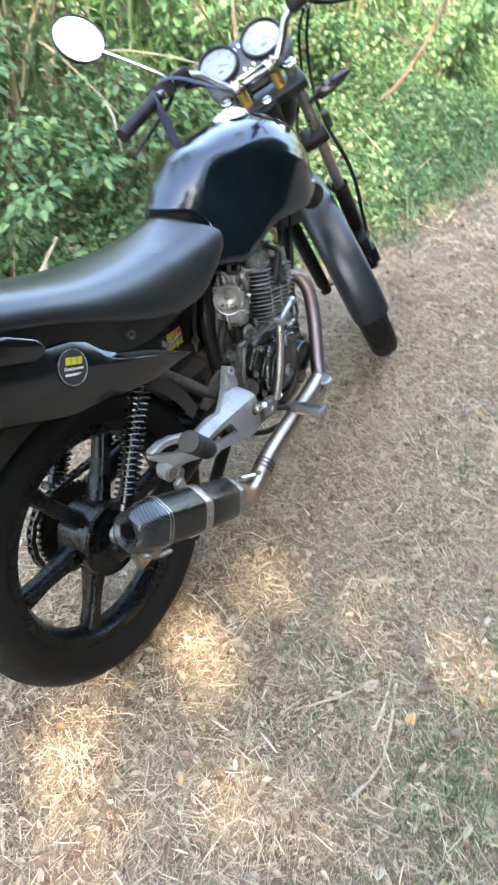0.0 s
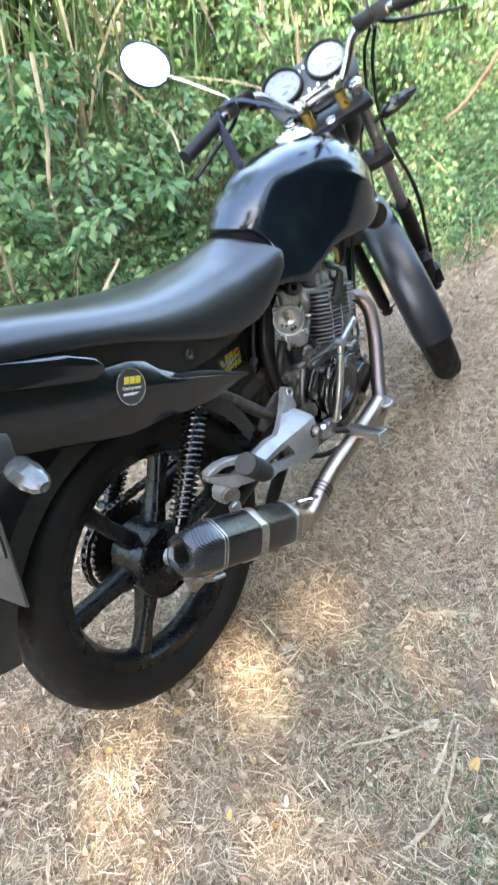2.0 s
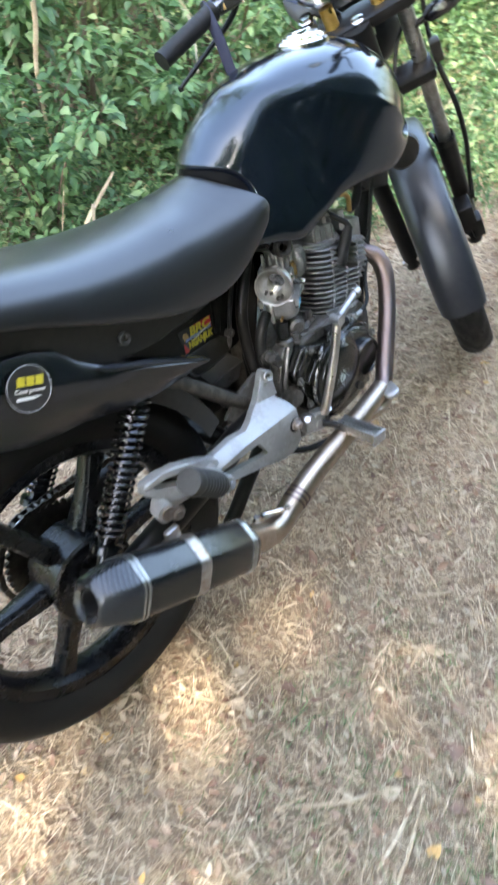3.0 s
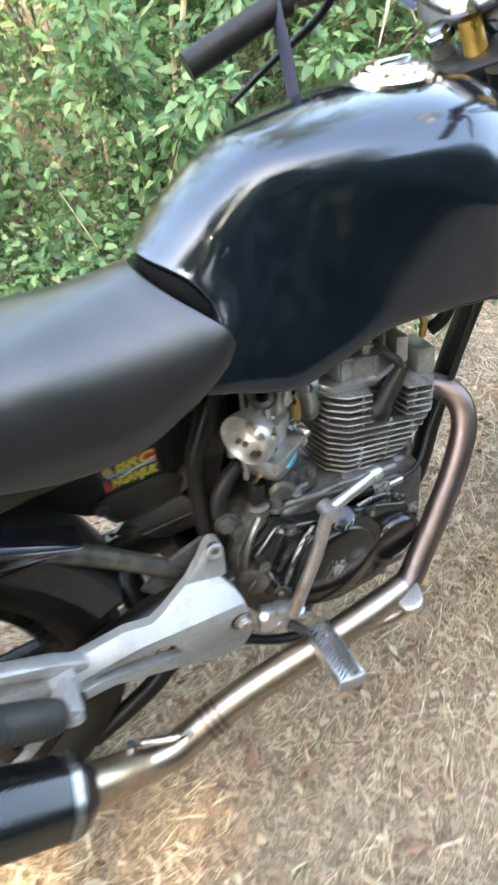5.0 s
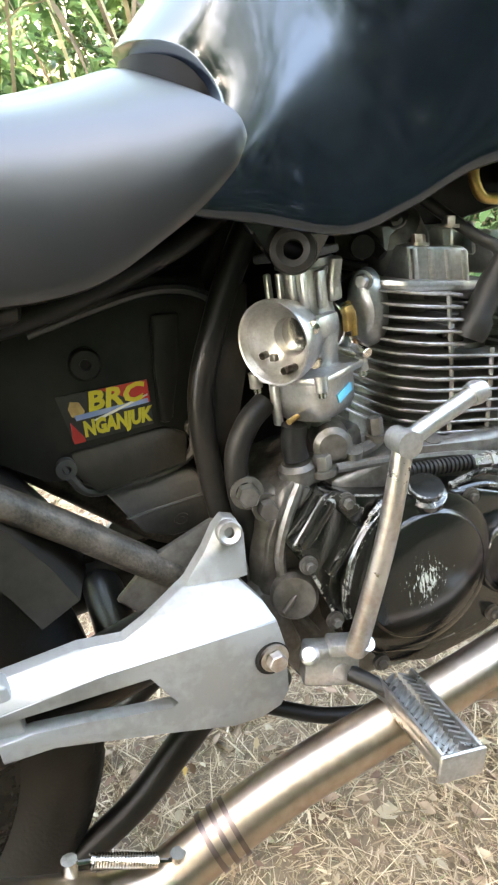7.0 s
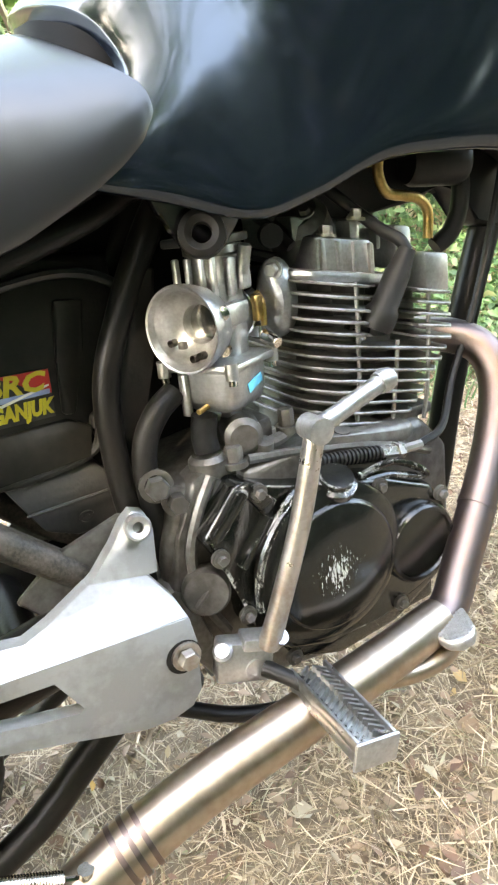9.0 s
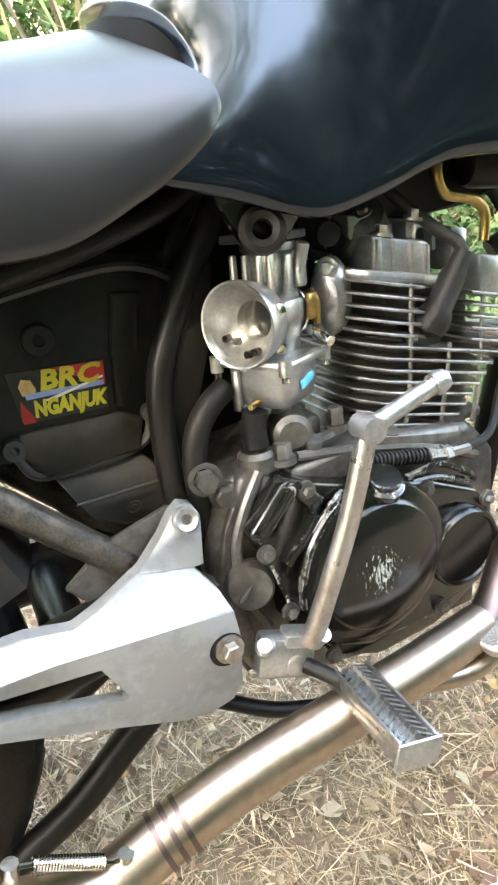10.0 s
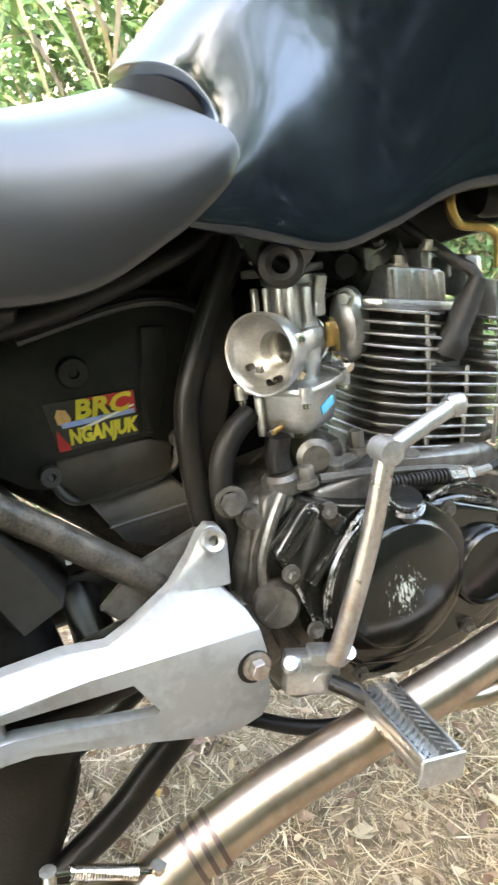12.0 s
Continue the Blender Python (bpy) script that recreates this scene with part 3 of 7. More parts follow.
BAR_DROP, DIAL_DROP = -0.008, -0.016


def new_bm():
    return bmesh.new()


def tyre_mesh(axle, radius, half, rim_r, grooves):
    """Round tyre: bulged sidewalls, round crown and zigzag tread grooves."""
    bm = new_bm()
    a, u, v = axes_of((1, 0, 0))
    c = Vector(axle)
    seg, mid = 216, 0.5 * (rim_r + radius) - 0.004
    prof = [(rim_r - 0.004, -half * 0.62, 0), (rim_r + 0.004, -half * 0.72, 0), (rim_r + 0.008, -half * 0.80, 0), (mid - 0.010, -half * 0.97, 0)]
    for k in range(17):
        q = math.pi * (k / 16 - 0.5)
        prof.append((mid + (radius - mid) * math.cos(q) ** 0.9, half * math.sin(q), 1 if 2 < k < 14 else 0))
    prof += [(r, -h, 0) for r, h, _ in prof[3::-1]]
    vs = []
    for i in range(seg):
        q = 2 * math.pi * i / seg
        ring = []
        for j, (r, h, tread) in enumerate(prof):
            way = abs(j - 12)
            cut = grooves if tread and ((i + 2 * way) % 9 < 2 or (way == 2 and i % 9 < 5)) else 0.0
            ring.append(bm.verts.new(c + a * h + (u * math.cos(q) + v * math.sin(q)) * (r - cut)))
        vs.append(ring)
    for i in range(seg):
        p, q = vs[i], vs[(i + 1) % seg]
        for j in range(len(prof) - 1):
            bm.faces.new((p[j], p[j + 1], q[j + 1], q[j]))
    return bm


def rim_mesh(axle, rim_r, inner_r, half, hub_r, hub_half):
    bm = new_bm()
    lathe(bm, [(inner_r, -half * 0.55), (inner_r + 0.010, -half), (rim_r, -half), (rim_r, -half * 0.9), (inner_r + 0.016, -half * 0.4), (inner_r + 0.016, half * 0.4),
               (rim_r, half * 0.9), (rim_r, half), (inner_r + 0.010, half), (inner_r, half * 0.55), (inner_r - 0.005, 0.0), (inner_r, -half * 0.55)], axle, (1, 0, 0), 72)
    lathe(bm, [(0.0, -hub_half), (hub_r * 0.7, -hub_half), (hub_r, -hub_half * 0.75), (hub_r, hub_half * 0.75), (hub_r * 0.86, hub_half), (hub_r * 0.80, hub_half * 0.86), (0.0, hub_half * 0.86)], axle, (1, 0, 0), 40)
    return bm


def spoke_meshes(axle, inner_r, hub_r, hub_half, spokes, phase):
    ax = Vector(axle)
    for k in range(spokes):
        bm = new_bm()
        q = radians(phase) + 2 * math.pi * k / spokes
        d = Vector((0, math.cos(q), math.sin(q)))
        t = Vector((0, -math.sin(q), math.cos(q)))
        rows = []
        for s, w, h in ((hub_r * 0.75, 0.021, hub_half * 0.55), (hub_r * 1.35, 0.016, 0.022), (inner_r * 0.72, 0.014, 0.017), (inner_r + 0.004, 0.019, 0.018)):
            p = ax + d * s
            rows.append([p + t * w * a + Vector((h * b, 0, 0)) for a, b in ((-1, -0.6), (-0.7, -1), (0.7, -1), (1, -0.6), (1, 0.6), (0.7, 1), (-0.7, 1), (-1, 0.6))])
        yield skin(bm, rows)


# rear wheel
rear_wheel = part("rear_wheel", rim_mesh(AXLE_R, 0.242, 0.203, 0.030, 0.072, 0.045), RIM_BLACK, bike, "black six-spoke cast rear wheel")
for bm in spoke_meshes(AXLE_R, 0.203, 0.072, 0.045, 6, 58):
    part("spoke", bm, RIM_BLACK, rear_wheel)
part("tyre", tyre_mesh(AXLE_R, 0.313, 0.050, 0.236, 0.0045), TYRE, rear_wheel, "dusty black rear tyre with shallow tread", sharp=30)
bm = new_bm()
lathe(bm, [(0.0, 0.0), (0.078, 0.0), (0.078, 0.012), (0.074, 0.016), (0.069, 0.013), (0.050, 0.014), (0.030, 0.020), (0.0, 0.020)], (0.040, -0.02, 0.313), (1, 0, 0), 36)
for k in range(5):
    q = 2 * math.pi * k / 5
    bolt(bm, (0.058, -0.02 + 0.034 * math.cos(q), 0.313 + 0.034 * math.sin(q)), (1, 0, 0), 0.005, 0.006)
part("brake_drum", bm, RIM_BLACK, rear_wheel, "black brake plate")
bm = new_bm()
lathe(bm, [(0, -0.145), (0.009, -0.145), (0.009, 0.150), (0.013, 0.150), (0.013, 0.165), (0, 0.165)], AXLE_R, (1, 0, 0), 16)
part("axle", bm, WORN_STEEL, rear_wheel)
bm = new_bm()
tube(bm, [(0.075, -0.02, 0.27), (0.095, 0.02, 0.235), (0.100, 0.06, 0.215)], 0.008, flat=0.6)
box(bm, (0.080, 0.012, 0.245), (0.020, 0.055, 0.040), 0.006)
part("brake_lever_arm", bm, WORN_STEEL, rear_wheel, "pale metal brake arm")
# sprocket and chain on the far side
bm = new_bm()
n = 40
ring = []
for k in range(n * 4):
    q = 2 * math.pi * k / (n * 4)
    r = 0.090 + (0.005 if k % 4 in (0, 1) else -0.001)
    ring.append((AXLE_R[1] + r * math.cos(q), AXLE_R[2] + r * math.sin(q)))
prism(bm, ring, -0.068, 0.007, 0)
part("sprocket", bm, CHAIN_STEEL, rear_wheel, "oily toothed rear sprocket")
rear_wheel.location = (0.008, 0.010, 0.0)


def chain():
    """Links round two sprockets, each link a pair of side plates and a roller."""
    bm = new_bm()
    c0, r0, c1, r1 = Vector((0, -0.02, 0.313)), 0.094, Vector((0, 0.475, 0.335)), 0.036
    base = (c1 - c0).normalized()
    L = (c1 - c0).length
    tilt = math.asin((r0 - r1) / L)
    ang = math.atan2(base.z, base.y)
    path = []
    def pt(c, r, q):
        return Vector((0, c.y + r * math.cos(q), c.z + r * math.sin(q)))
    a_up = ang + math.pi / 2 - tilt
    a_dn = ang - math.pi / 2 + tilt
    p0, p1 = pt(c0, r0, a_up), pt(c1, r1, a_up)
    for k in range(36):
        path.append(p0.lerp(p1, k / 36))
    for k in range(8):
        path.append(pt(c1, r1, a_up + (a_dn - a_up) * k / 8))
    p2, p3 = pt(c1, r1, a_dn), pt(c0, r0, a_dn)
    for k in range(36):
        path.append(p2.lerp(p3, k / 36) - Vector((0, 0, 0.018 * math.sin(math.pi * k / 36))))
    for k in range(18):
        path.append(pt(c0, r0, a_dn - (2 * math.pi - (a_up - a_dn)) * k / 18))
    for i, p in enumerate(path):
        q = path[(i + 1) % len(path)]
        d = q - p
        rot = Matrix.Rotation(math.atan2(d.z, d.y), 3, "X")
        off = 0.006 if i % 2 else 0.0085
        for s in (-1, 1):
            box(bm, p.lerp(q, 0.5) + Vector((-0.064 + s * off, 0, 0)), (0.0022, d.length * 1.25, 0.0105), 0.0, rot)
        lathe(bm, [(0, -0.007), (0.0048, -0.007), (0.0048, 0.007), (0, 0.007)], p + Vector((-0.064, 0, 0)), (1, 0, 0), 8)
    return bm


part("chain", chain(), CHAIN_STEEL, bike, "oily black drive chain")

# swing arm, stand, frame
bm = new_bm()
for s in (-1, 1):
    tube(bm, [(s * 0.095, -0.05, 0.313), (s * 0.098, 0.05, 0.318), (s * 0.088, 0.20, 0.335), (s * 0.070, 0.36, 0.350), (s * 0.062, 0.43, 0.352)], [0.018, 0.022, 0.024, 0.026, 0.026], seg=12, flat=1.25)
tube(bm, [(-0.08, 0.33, 0.348), (0.08, 0.33, 0.348)], 0.020)
tube(bm, [(-0.10, 0.43, 0.352), (0.10, 0.43, 0.352)], 0.020)
part("swing_arm", bm, FRAME_BLACK, bike, "dusty black swing arm")
bm = new_bm()
tube(bm, [(-0.10, 0.42, 0.22), (-0.135, 0.34, 0.14), (-0.175, 0.22, 0.045)], [0.015, 0.013, 0.012])
box(bm, (-0.180, 0.205, 0.036), (0.060, 0.075, 0.012), 0.004, Euler((0, radians(10), 0)).to_matrix())
part("side_stand", bm, FRAME_BLACK, bike, "black steel side stand")
bm = new_bm()
tube(bm, [(0.040, 0.420, 0.255), (0.041, 0.360, 0.208), (0.043, 0.295, 0.158), (0.046, 0.195, 0.112)], [0.016, 0.0155, 0.015, 0.013], seg=14)
tube(bm, [(-0.070, 0.43, 0.250), (0.045, 0.43, 0.258)], 0.013)
part("centre_stand", bm, FRAME_BLACK, bike, "folded black centre stand with worn paint")
bm = new_bm()
tube(bm, [(0, 0.930, 0.82), (0, 0.90, 0.76), (0, 0.70, 0.735), (0, 0.50, 0.690)], 0.020)
tube(bm, [(0, 0.780, 0.225), (0, 0.70, 0.205), (0, 0.50, 0.21)], 0.017)
for s in (-1, 1):
    tube(bm, [(s * 0.03, 0.53, 0.700), (s * 0.072, 0.44, 0.664), (s * 0.085, 0.30, 0.640), (s * 0.088, 0.13, 0.665), (s * 0.080, -0.12, 0.760)], 0.0095)
    tube(bm, [(s * 0.026, 0.540, 0.690), (s * 0.032, 0.505, 0.645), (s * 0.038, 0.473, 0.595), (s * 0.042, 0.448, 0.540), (s * 0.046, 0.442, 0.470), (s * 0.052, 0.445, 0.40), (s * 0.050, 0.445, 0.30), (s * 0.03, 0.47, 0.22)], [0.012, 0.012, 0.011, 0.011, 0.011, 0.012, 0.013, 0.014])
    prism(bm, [(0.484, 0.625), (0.460, 0.566), (0.447, 0.517), (0.438, 0.46), (0.434, 0.40), (0.462, 0.40), (0.466, 0.47), (0.480, 0.52), (0.497, 0.566), (0.508, 0.625)], 0.030 if s > 0 else -0.042, 0.012, 0.004)
lathe(bm, [(0, -0.085), (0.027, -0.085), (0.027, 0.085), (0, 0.085)], (0, 0.968, 0.815), STEER_UP, 24)
part("frame", bm, FRAME_BLACK, bike, "black tubular steel frame")
bm = new_bm()
for s in (-1, 1):
    tube(bm, [(s * 0.085, 0.17, 0.625), (s * 0.072, 0.235, 0.552), (s * 0.060, 0.31, 0.478), (s * 0.056, 0.385, 0.402), (s * 0.055, 0.43, 0.365)], 0.0135)
part("rear_frame_strut", bm, FRAME_RUST, bike, "rusty bare frame strut")
bm = new_bm()
prism(bm, [(0.335, 0.395), (0.375, 0.425), (0.43, 0.44), (0.47, 0.42), (0.475, 0.32), (0.44, 0.27), (0.40, 0.28), (0.385, 0.34)], 0.055, 0.008, 0.003)
prism(bm, [(0.335, 0.395), (0.375, 0.425), (0.43, 0.44), (0.47, 0.42), (0.475, 0.32), (0.44, 0.27), (0.40, 0.28), (0.385, 0.34)], -0.063, 0.008, 0.003)
part("pivot_plate", bm, CAST_DIRTY, bike, "grimy steel pivot plate")


# shock absorbers
def shock(s):
    top, low = Vector((s * 0.086, 0.188, 0.600)), Vector((s * 0.104, -0.022, 0.345))
    d = (low - top).normalized()
    bm = new_bm()
    helix(bm, top + d * 0.030, low - d * 0.075, 0.0215, 0.0027, 19.5, seg=8, per=18)
    sh = part("shock_absorber", bm, SHOCK_SPRING, bike, "dark chromed coil spring shock")
    bm = new_bm()
    lathe(bm, [(0, 0.020), (0.026, 0.020), (0.026, 0.030), (0.010, 0.032), (0.010, 0.13), (0.0155, 0.135), (0.0155, 0.268), (0.026, 0.270), (0.026, 0.282), (0.012, 0.284), (0.012, 0.325), (0, 0.325)], top, d, 24)
    part("damper", bm, BAR_BLACK, sh, "dark polished damper body")
    bm = new_bm()
    for p in (top, low):
        bm = new_bm()
        lathe(bm, [(0.007, -0.014), (0.019, -0.014), (0.019, 0.014), (0.007, 0.014), (0.007, -0.014)], p, (1, 0, 0), 20)
        bolt(bm, p + Vector((s * 0.014, 0, 0)), (s, 0, 0), 0.008, 0.008)
        part("shock_eye", bm, RUBBER if p is top else CAST_ALU, sh)


BAR_BLACK = mat("damper_dark", (0.030, 0.030, 0.032), 0.12, 0.8, second=(0.016, 0.016, 0.016), scale=20, fac=0.6)
SHOCK_SPRING = mat("spring_dark", (0.10, 0.098, 0.104), 0.20, 0.9, second=(0.09, 0.088, 0.09), scale=30, fac=0.6)
shock(1)
shock(-1)

# ---- seat, tank, tail ----
def seat():
    rows = []
    st = [(-0.46, 0.05, 0.965, 0.940, 0.0), (-0.40, 0.085, 0.962, 0.925, 0.0), (-0.25, 0.112, 0.925, 0.872, 0.0), (-0.10, 0.122, 0.880, 0.824, 0.0), (0.03, 0.126, 0.838, 0.775, 0.0), (0.15, 0.126, 0.806, 0.714, 0.005),
          (0.26, 0.124, 0.789, 0.668, 0.012), (0.34, 0.121, 0.786, 0.657, 0.028), (0.395, 0.117, 0.790, 0.682, 0.045), (0.425, 0.112, 0.794, 0.705, 0.057), (0.436, 0.108, 0.795, 0.716, 0.061), (0.440, 0.106, 0.795, 0.720, 0.062)]
    for y, w, zt, zb, sk in spline_rows(st, 6):
        h = zt - zb
        c = min(1.0, max(0.0, (y - 0.30) / 0.14)) ** 1.5
        f = [a + c * (b - a) for a, b in ((0.02, 0.07), (0.08, 0.25), (0.22, 0.44), (0.46, 0.60), (0.80, 0.72))]
        half = [(0.0, zt), (0.30 * w, zt - f[0] * h), (0.58 * w, zt - f[1] * h), (0.80 * w, zt - f[2] * h), (0.93 * w, zt - f[3] * h), (1.0 * w, zt - f[4] * h), (1.004 * w, zb + 0.05 * h), (1.0 * w, zb - 0.004), (0.92 * w, zb - 0.005), (0.5 * w, zb - 0.002)]
        full = [(x, z) for x, z in half] + [(0.0, zb)] + [(-x, z) for x, z in half[:0:-1]]
        rows.append([Vector((x, y + sk * (abs(x) / max(w, 1e-6)) ** 2, z)) for x, z in full])
    bm = new_bm()
    skin(bm, rows)
    ob = part("seat", bm, SEAT_VINYL, bike, "satin black vinyl seat", sharp=75)
    sm = ob.modifiers.new("smooth", "SUBSURF")
    sm.levels = sm.render_levels = 1
    return ob


seat_ob = seat()
bm = new_bm()
prism(bm, [(-0.42, 0.930), (-0.25, 0.875), (-0.10, 0.826), (0.03, 0.778), (0.15, 0.716), (0.27, 0.672), (0.33, 0.660), (0.33, 0.640), (0.22, 0.640), (0.12, 0.655), (0.0, 0.690), (-0.15, 0.735), (-0.42, 0.850)], -0.105, 0.210, 0.010)
part("under_seat_tray", bm, PLASTIC_DUSTY, bike, "black plastic tray below the seat")


EDGE_X, EDGE_Y, EDGE_Z = (0.0, 0.03, 0.06, 0.088, 0.100, 0.106), (0.447, 0.452, 0.468, 0.487, 0.505, 0.517), (0.806, 0.800, 0.785, 0.771, 0.757, 0.741)
LIP_Y, LIP_Z = (0.440, 0.445, 0.460, 0.483, 0.494, 0.502), (0.790, 0.780, 0.766, 0.747, 0.738, 0.728)


TANK_RIM = []


def tank_edge(x, z):
    """How far back the tank reaches: curved round the seat nose above, tucked below the seat lower down."""
    off = float(np.interp(abs(x), (0.0, 0.03, 0.06, 0.085, 0.105), (0.0, 0.005, 0.023, 0.045, 0.060)))
    k = min(1.0, max(0.0, (z - 0.69) / 0.07))
    return 0.447 + off * k * k * (3 - 2 * k)


def tank():
    st = [(0.447, 0.109, 0.807, 0.685, 0.080, 0.776), (0.460, 0.112, 0.818, 0.679, 0.079, 0.789), (0.500, 0.117, 0.850, 0.667, 0.074, 0.820), (0.562, 0.122, 0.883, 0.647, 0.070, 0.855), (0.620, 0.117, 0.895, 0.655, 0.085, 0.863),
          (0.690, 0.118, 0.905, 0.674, 0.107, 0.853), (0.770, 0.123, 0.908, 0.672, 0.126, 0.822), (0.840, 0.124, 0.897, 0.666, 0.132, 0.785), (0.890, 0.117, 0.875, 0.682, 0.126, 0.740), (0.921, 0.108, 0.842, 0.711, 0.098, 0.727), (0.935, 0.088, 0.815, 0.745, 0.058, 0.733)]
    rows = []
    for y, w, zt, zb, xc, zc in spline_rows(st, 7):
        drop, h = zt - zc, zc - zb
        g = 1 - min(1.0, max(0.0, y - 0.475) / 0.17)
        g = g * g * (3 - 2 * g)
        side = lambda f: xc + 0.004 + (w - xc - 0.004) * (g * (1 - (1 - f) ** 1.7) + (1 - g) * f ** 1.3)
        half = [(0.0, zt), (0.35 * xc, zt - 0.05 * drop), (0.66 * xc, zt - 0.22 * drop), (0.86 * xc, zt - 0.50 * drop), (0.965 * xc, zt - 0.81 * drop), (xc, zc), (xc + 0.0035, zc - 0.0065), (side(0.08), zc - 0.08 * h - 0.008), (side(0.35), zc - 0.35 * h),
                (side(0.62), zb + 0.38 * h), (side(0.78), zb + 0.22 * h), (side(0.93), zb + 0.09 * h), (w - 0.004, zb + 0.002), (w - 0.016, zb + 0.004), (0.3 * w, zb + 0.045)]
        nose = 0.6 * min(1.0, max(0.0, (y - 0.80) / 0.12))
        zm, hz = 0.5 * (zt + zb), 0.5 * (zt - zb) + 1e-4
        half = [(x + nose * (w * max(0.0, 1 - min(1.0, abs(z - zm) / hz) ** 2.3) ** 0.5 - x) if 0 < k < 9 else x, z) for k, (x, z) in enumerate(half)]
        full = half + [(0.0, zb + 0.05)] + [(-x, z) for x, z in half[:0:-1]]
        fade = (1 - min(1.0, (y - 0.447) / 0.24)) ** 2
        rows.append([Vector((x, y + fade * (tank_edge(x, z) - 0.447), z)) for x, z in full])
    TANK_RIM.extend(rows[0][:len(half)])
    bm = new_bm()
    skin(bm, rows)
    ob = part("fuel_tank", bm, TANK_PAINT, bike, "glossy blue-black fuel tank", sharp=80)
    sm = ob.modifiers.new("smooth", "SUBSURF")
    sm.levels = sm.render_levels = 2
    return ob


tank_ob = tank()
bm = new_bm()
lathe(bm, [(0.0, -0.004), (0.047, -0.004), (0.047, 0.002), (0.043, 0.006), (0.040, 0.006), (0.038, 0.010), (0.030, 0.011), (0.028, 0.014), (0.0, 0.015)], (0.004, 0.764, 0.905), (0, 0.02, 1), 40)
box(bm, (0.004, 0.764, 0.9205), (0.012, 0.040, 0.005), 0.002)
part("filler_cap", bm, CHROME, tank_ob, "chrome fuel filler cap")
bm = new_bm()
rows = []
rim = [p for p in TANK_RIM if p.z > 0.735]
rim = curve_points([Vector((-p.x, p.y, p.z)) for p in rim[:0:-1]] + rim, 3)
for e in rim:
    x = min(abs(e.x), 0.106)
    c = Vector((e.x * 0.97, np.interp(x, EDGE_X, LIP_Y) + 0.008, np.interp(x, EDGE_X, LIP_Z) - 0.004))
    a = e + Vector((-0.004 * e.x / 0.1, 0.006, -0.004))
    rows.append([a, a.lerp(c, 0.5), c, c + Vector((-0.1 * e.x, 0.012, -0.006)), a + Vector((-0.1 * e.x, 0.016, -0.010))])
skin(bm, rows)
part("tank_rear_trim", bm, TRIM_BLACK, tank_ob, "black rubber strip between tank and seat")
# side cover mounting lug below the tank
bm = new_bm()
lathe(bm, [(0.0075, -0.010), (0.017, -0.010), (0.018, 0.0), (0.017, 0.010), (0.0125, 0.013), (0.0075, 0.010), (0.0075, -0.010)], (0.090, 0.530, 0.646), (0.86, -0.40, 0.2), 28)
part("mount_grommet", bm, RUBBER, tank_ob, "black rubber grommet ring")
bm = new_bm()
prism(bm, [(0.490, 0.690), (0.600, 0.680), (0.575, 0.660), (0.560, 0.652), (0.552, 0.634), (0.535, 0.626), (0.518, 0.634), (0.512, 0.652), (0.500, 0.664)], 0.076, 0.010, 0.003)
part("grommet_bracket", bm, PANEL_BLACK, tank_ob)


def tail_panel(s):
    tl = lambda y, z: s * (-0.10 * max(0.0, -0.05 - y))
    st = [(-0.46, 0.935, 0.890, 0.830), (-0.30, 0.895, 0.842, 0.750), (-0.20, 0.855, 0.798, 0.702), (-0.12, 0.818, 0.763, 0.668), (-0.06, 0.785, 0.736, 0.640), (-0.020, 0.754, 0.718, 0.624), (0.030, 0.740, 0.695, 0.612), (0.060, 0.724, 0.682, 0.606), (0.080, 0.697, 0.672, 0.600),
          (0.110, 0.672, 0.660, 0.592), (0.180, 0.637, 0.628, 0.575), (0.240, 0.603, 0.597, 0.568), (0.280, 0.579, 0.576, 0.567), (0.290, 0.573, 0.572, 0.569)]
    rows = []
    for y, zt, zc, zb in st:
        o = 0.134 - 0.05 * max(0.0, y - 0.12) - 0.10 * max(0.0, -0.05 - y)
        k = min(1.0, (zt - zc) / 0.040)
        rows.append([Vector((s * x, y, z)) for x, z in ((o - 0.040, zt - 0.003), (o - 0.030 * k - 0.006, zt), (o - 0.018 * k - 0.003, zt - 0.004 * k), (o - 0.001, zc + 0.004 * k), (o, zc - 0.004 * k), (o - 0.002, 0.5 * (zc + zb)), (o - 0.012, zb + 0.006 * k), (o - 0.020, zb), (o - 0.040, zb + 0.002))])
    bm = new_bm()
    skin(bm, rows)
    p = part("tail_panel", bm, PANEL_BLACK, bike, "gloss black plastic tail side panel", sharp=26)
    bm = new_bm()
    prism(bm, [(-0.46, 0.965), (-0.30, 0.915), (-0.188, 0.850), (-0.088, 0.812), (-0.045, 0.785), (-0.033, 0.768), (-0.040, 0.757), (-0.063, 0.754), (-0.201, 0.815), (-0.46, 0.900)], s * 0.122, s * 0.022, 0.008, tilt=tl, segs=3)
    part("grab_trim", bm, PANEL_BLACK, p, "raised black trim with a scuffed edge")
    bm = new_bm()
    tube(bm, [(s * 0.131, 0.098, 0.676), (s * 0.131, 0.120, 0.663), (s * 0.129, 0.18, 0.634), (s * 0.124, 0.285, 0.575)], [0.002, 0.005, 0.0045, 0.001], seg=8)
    part("panel_lip", bm, FENDER_GREY, p, "pale scuffed panel edge")
    return p


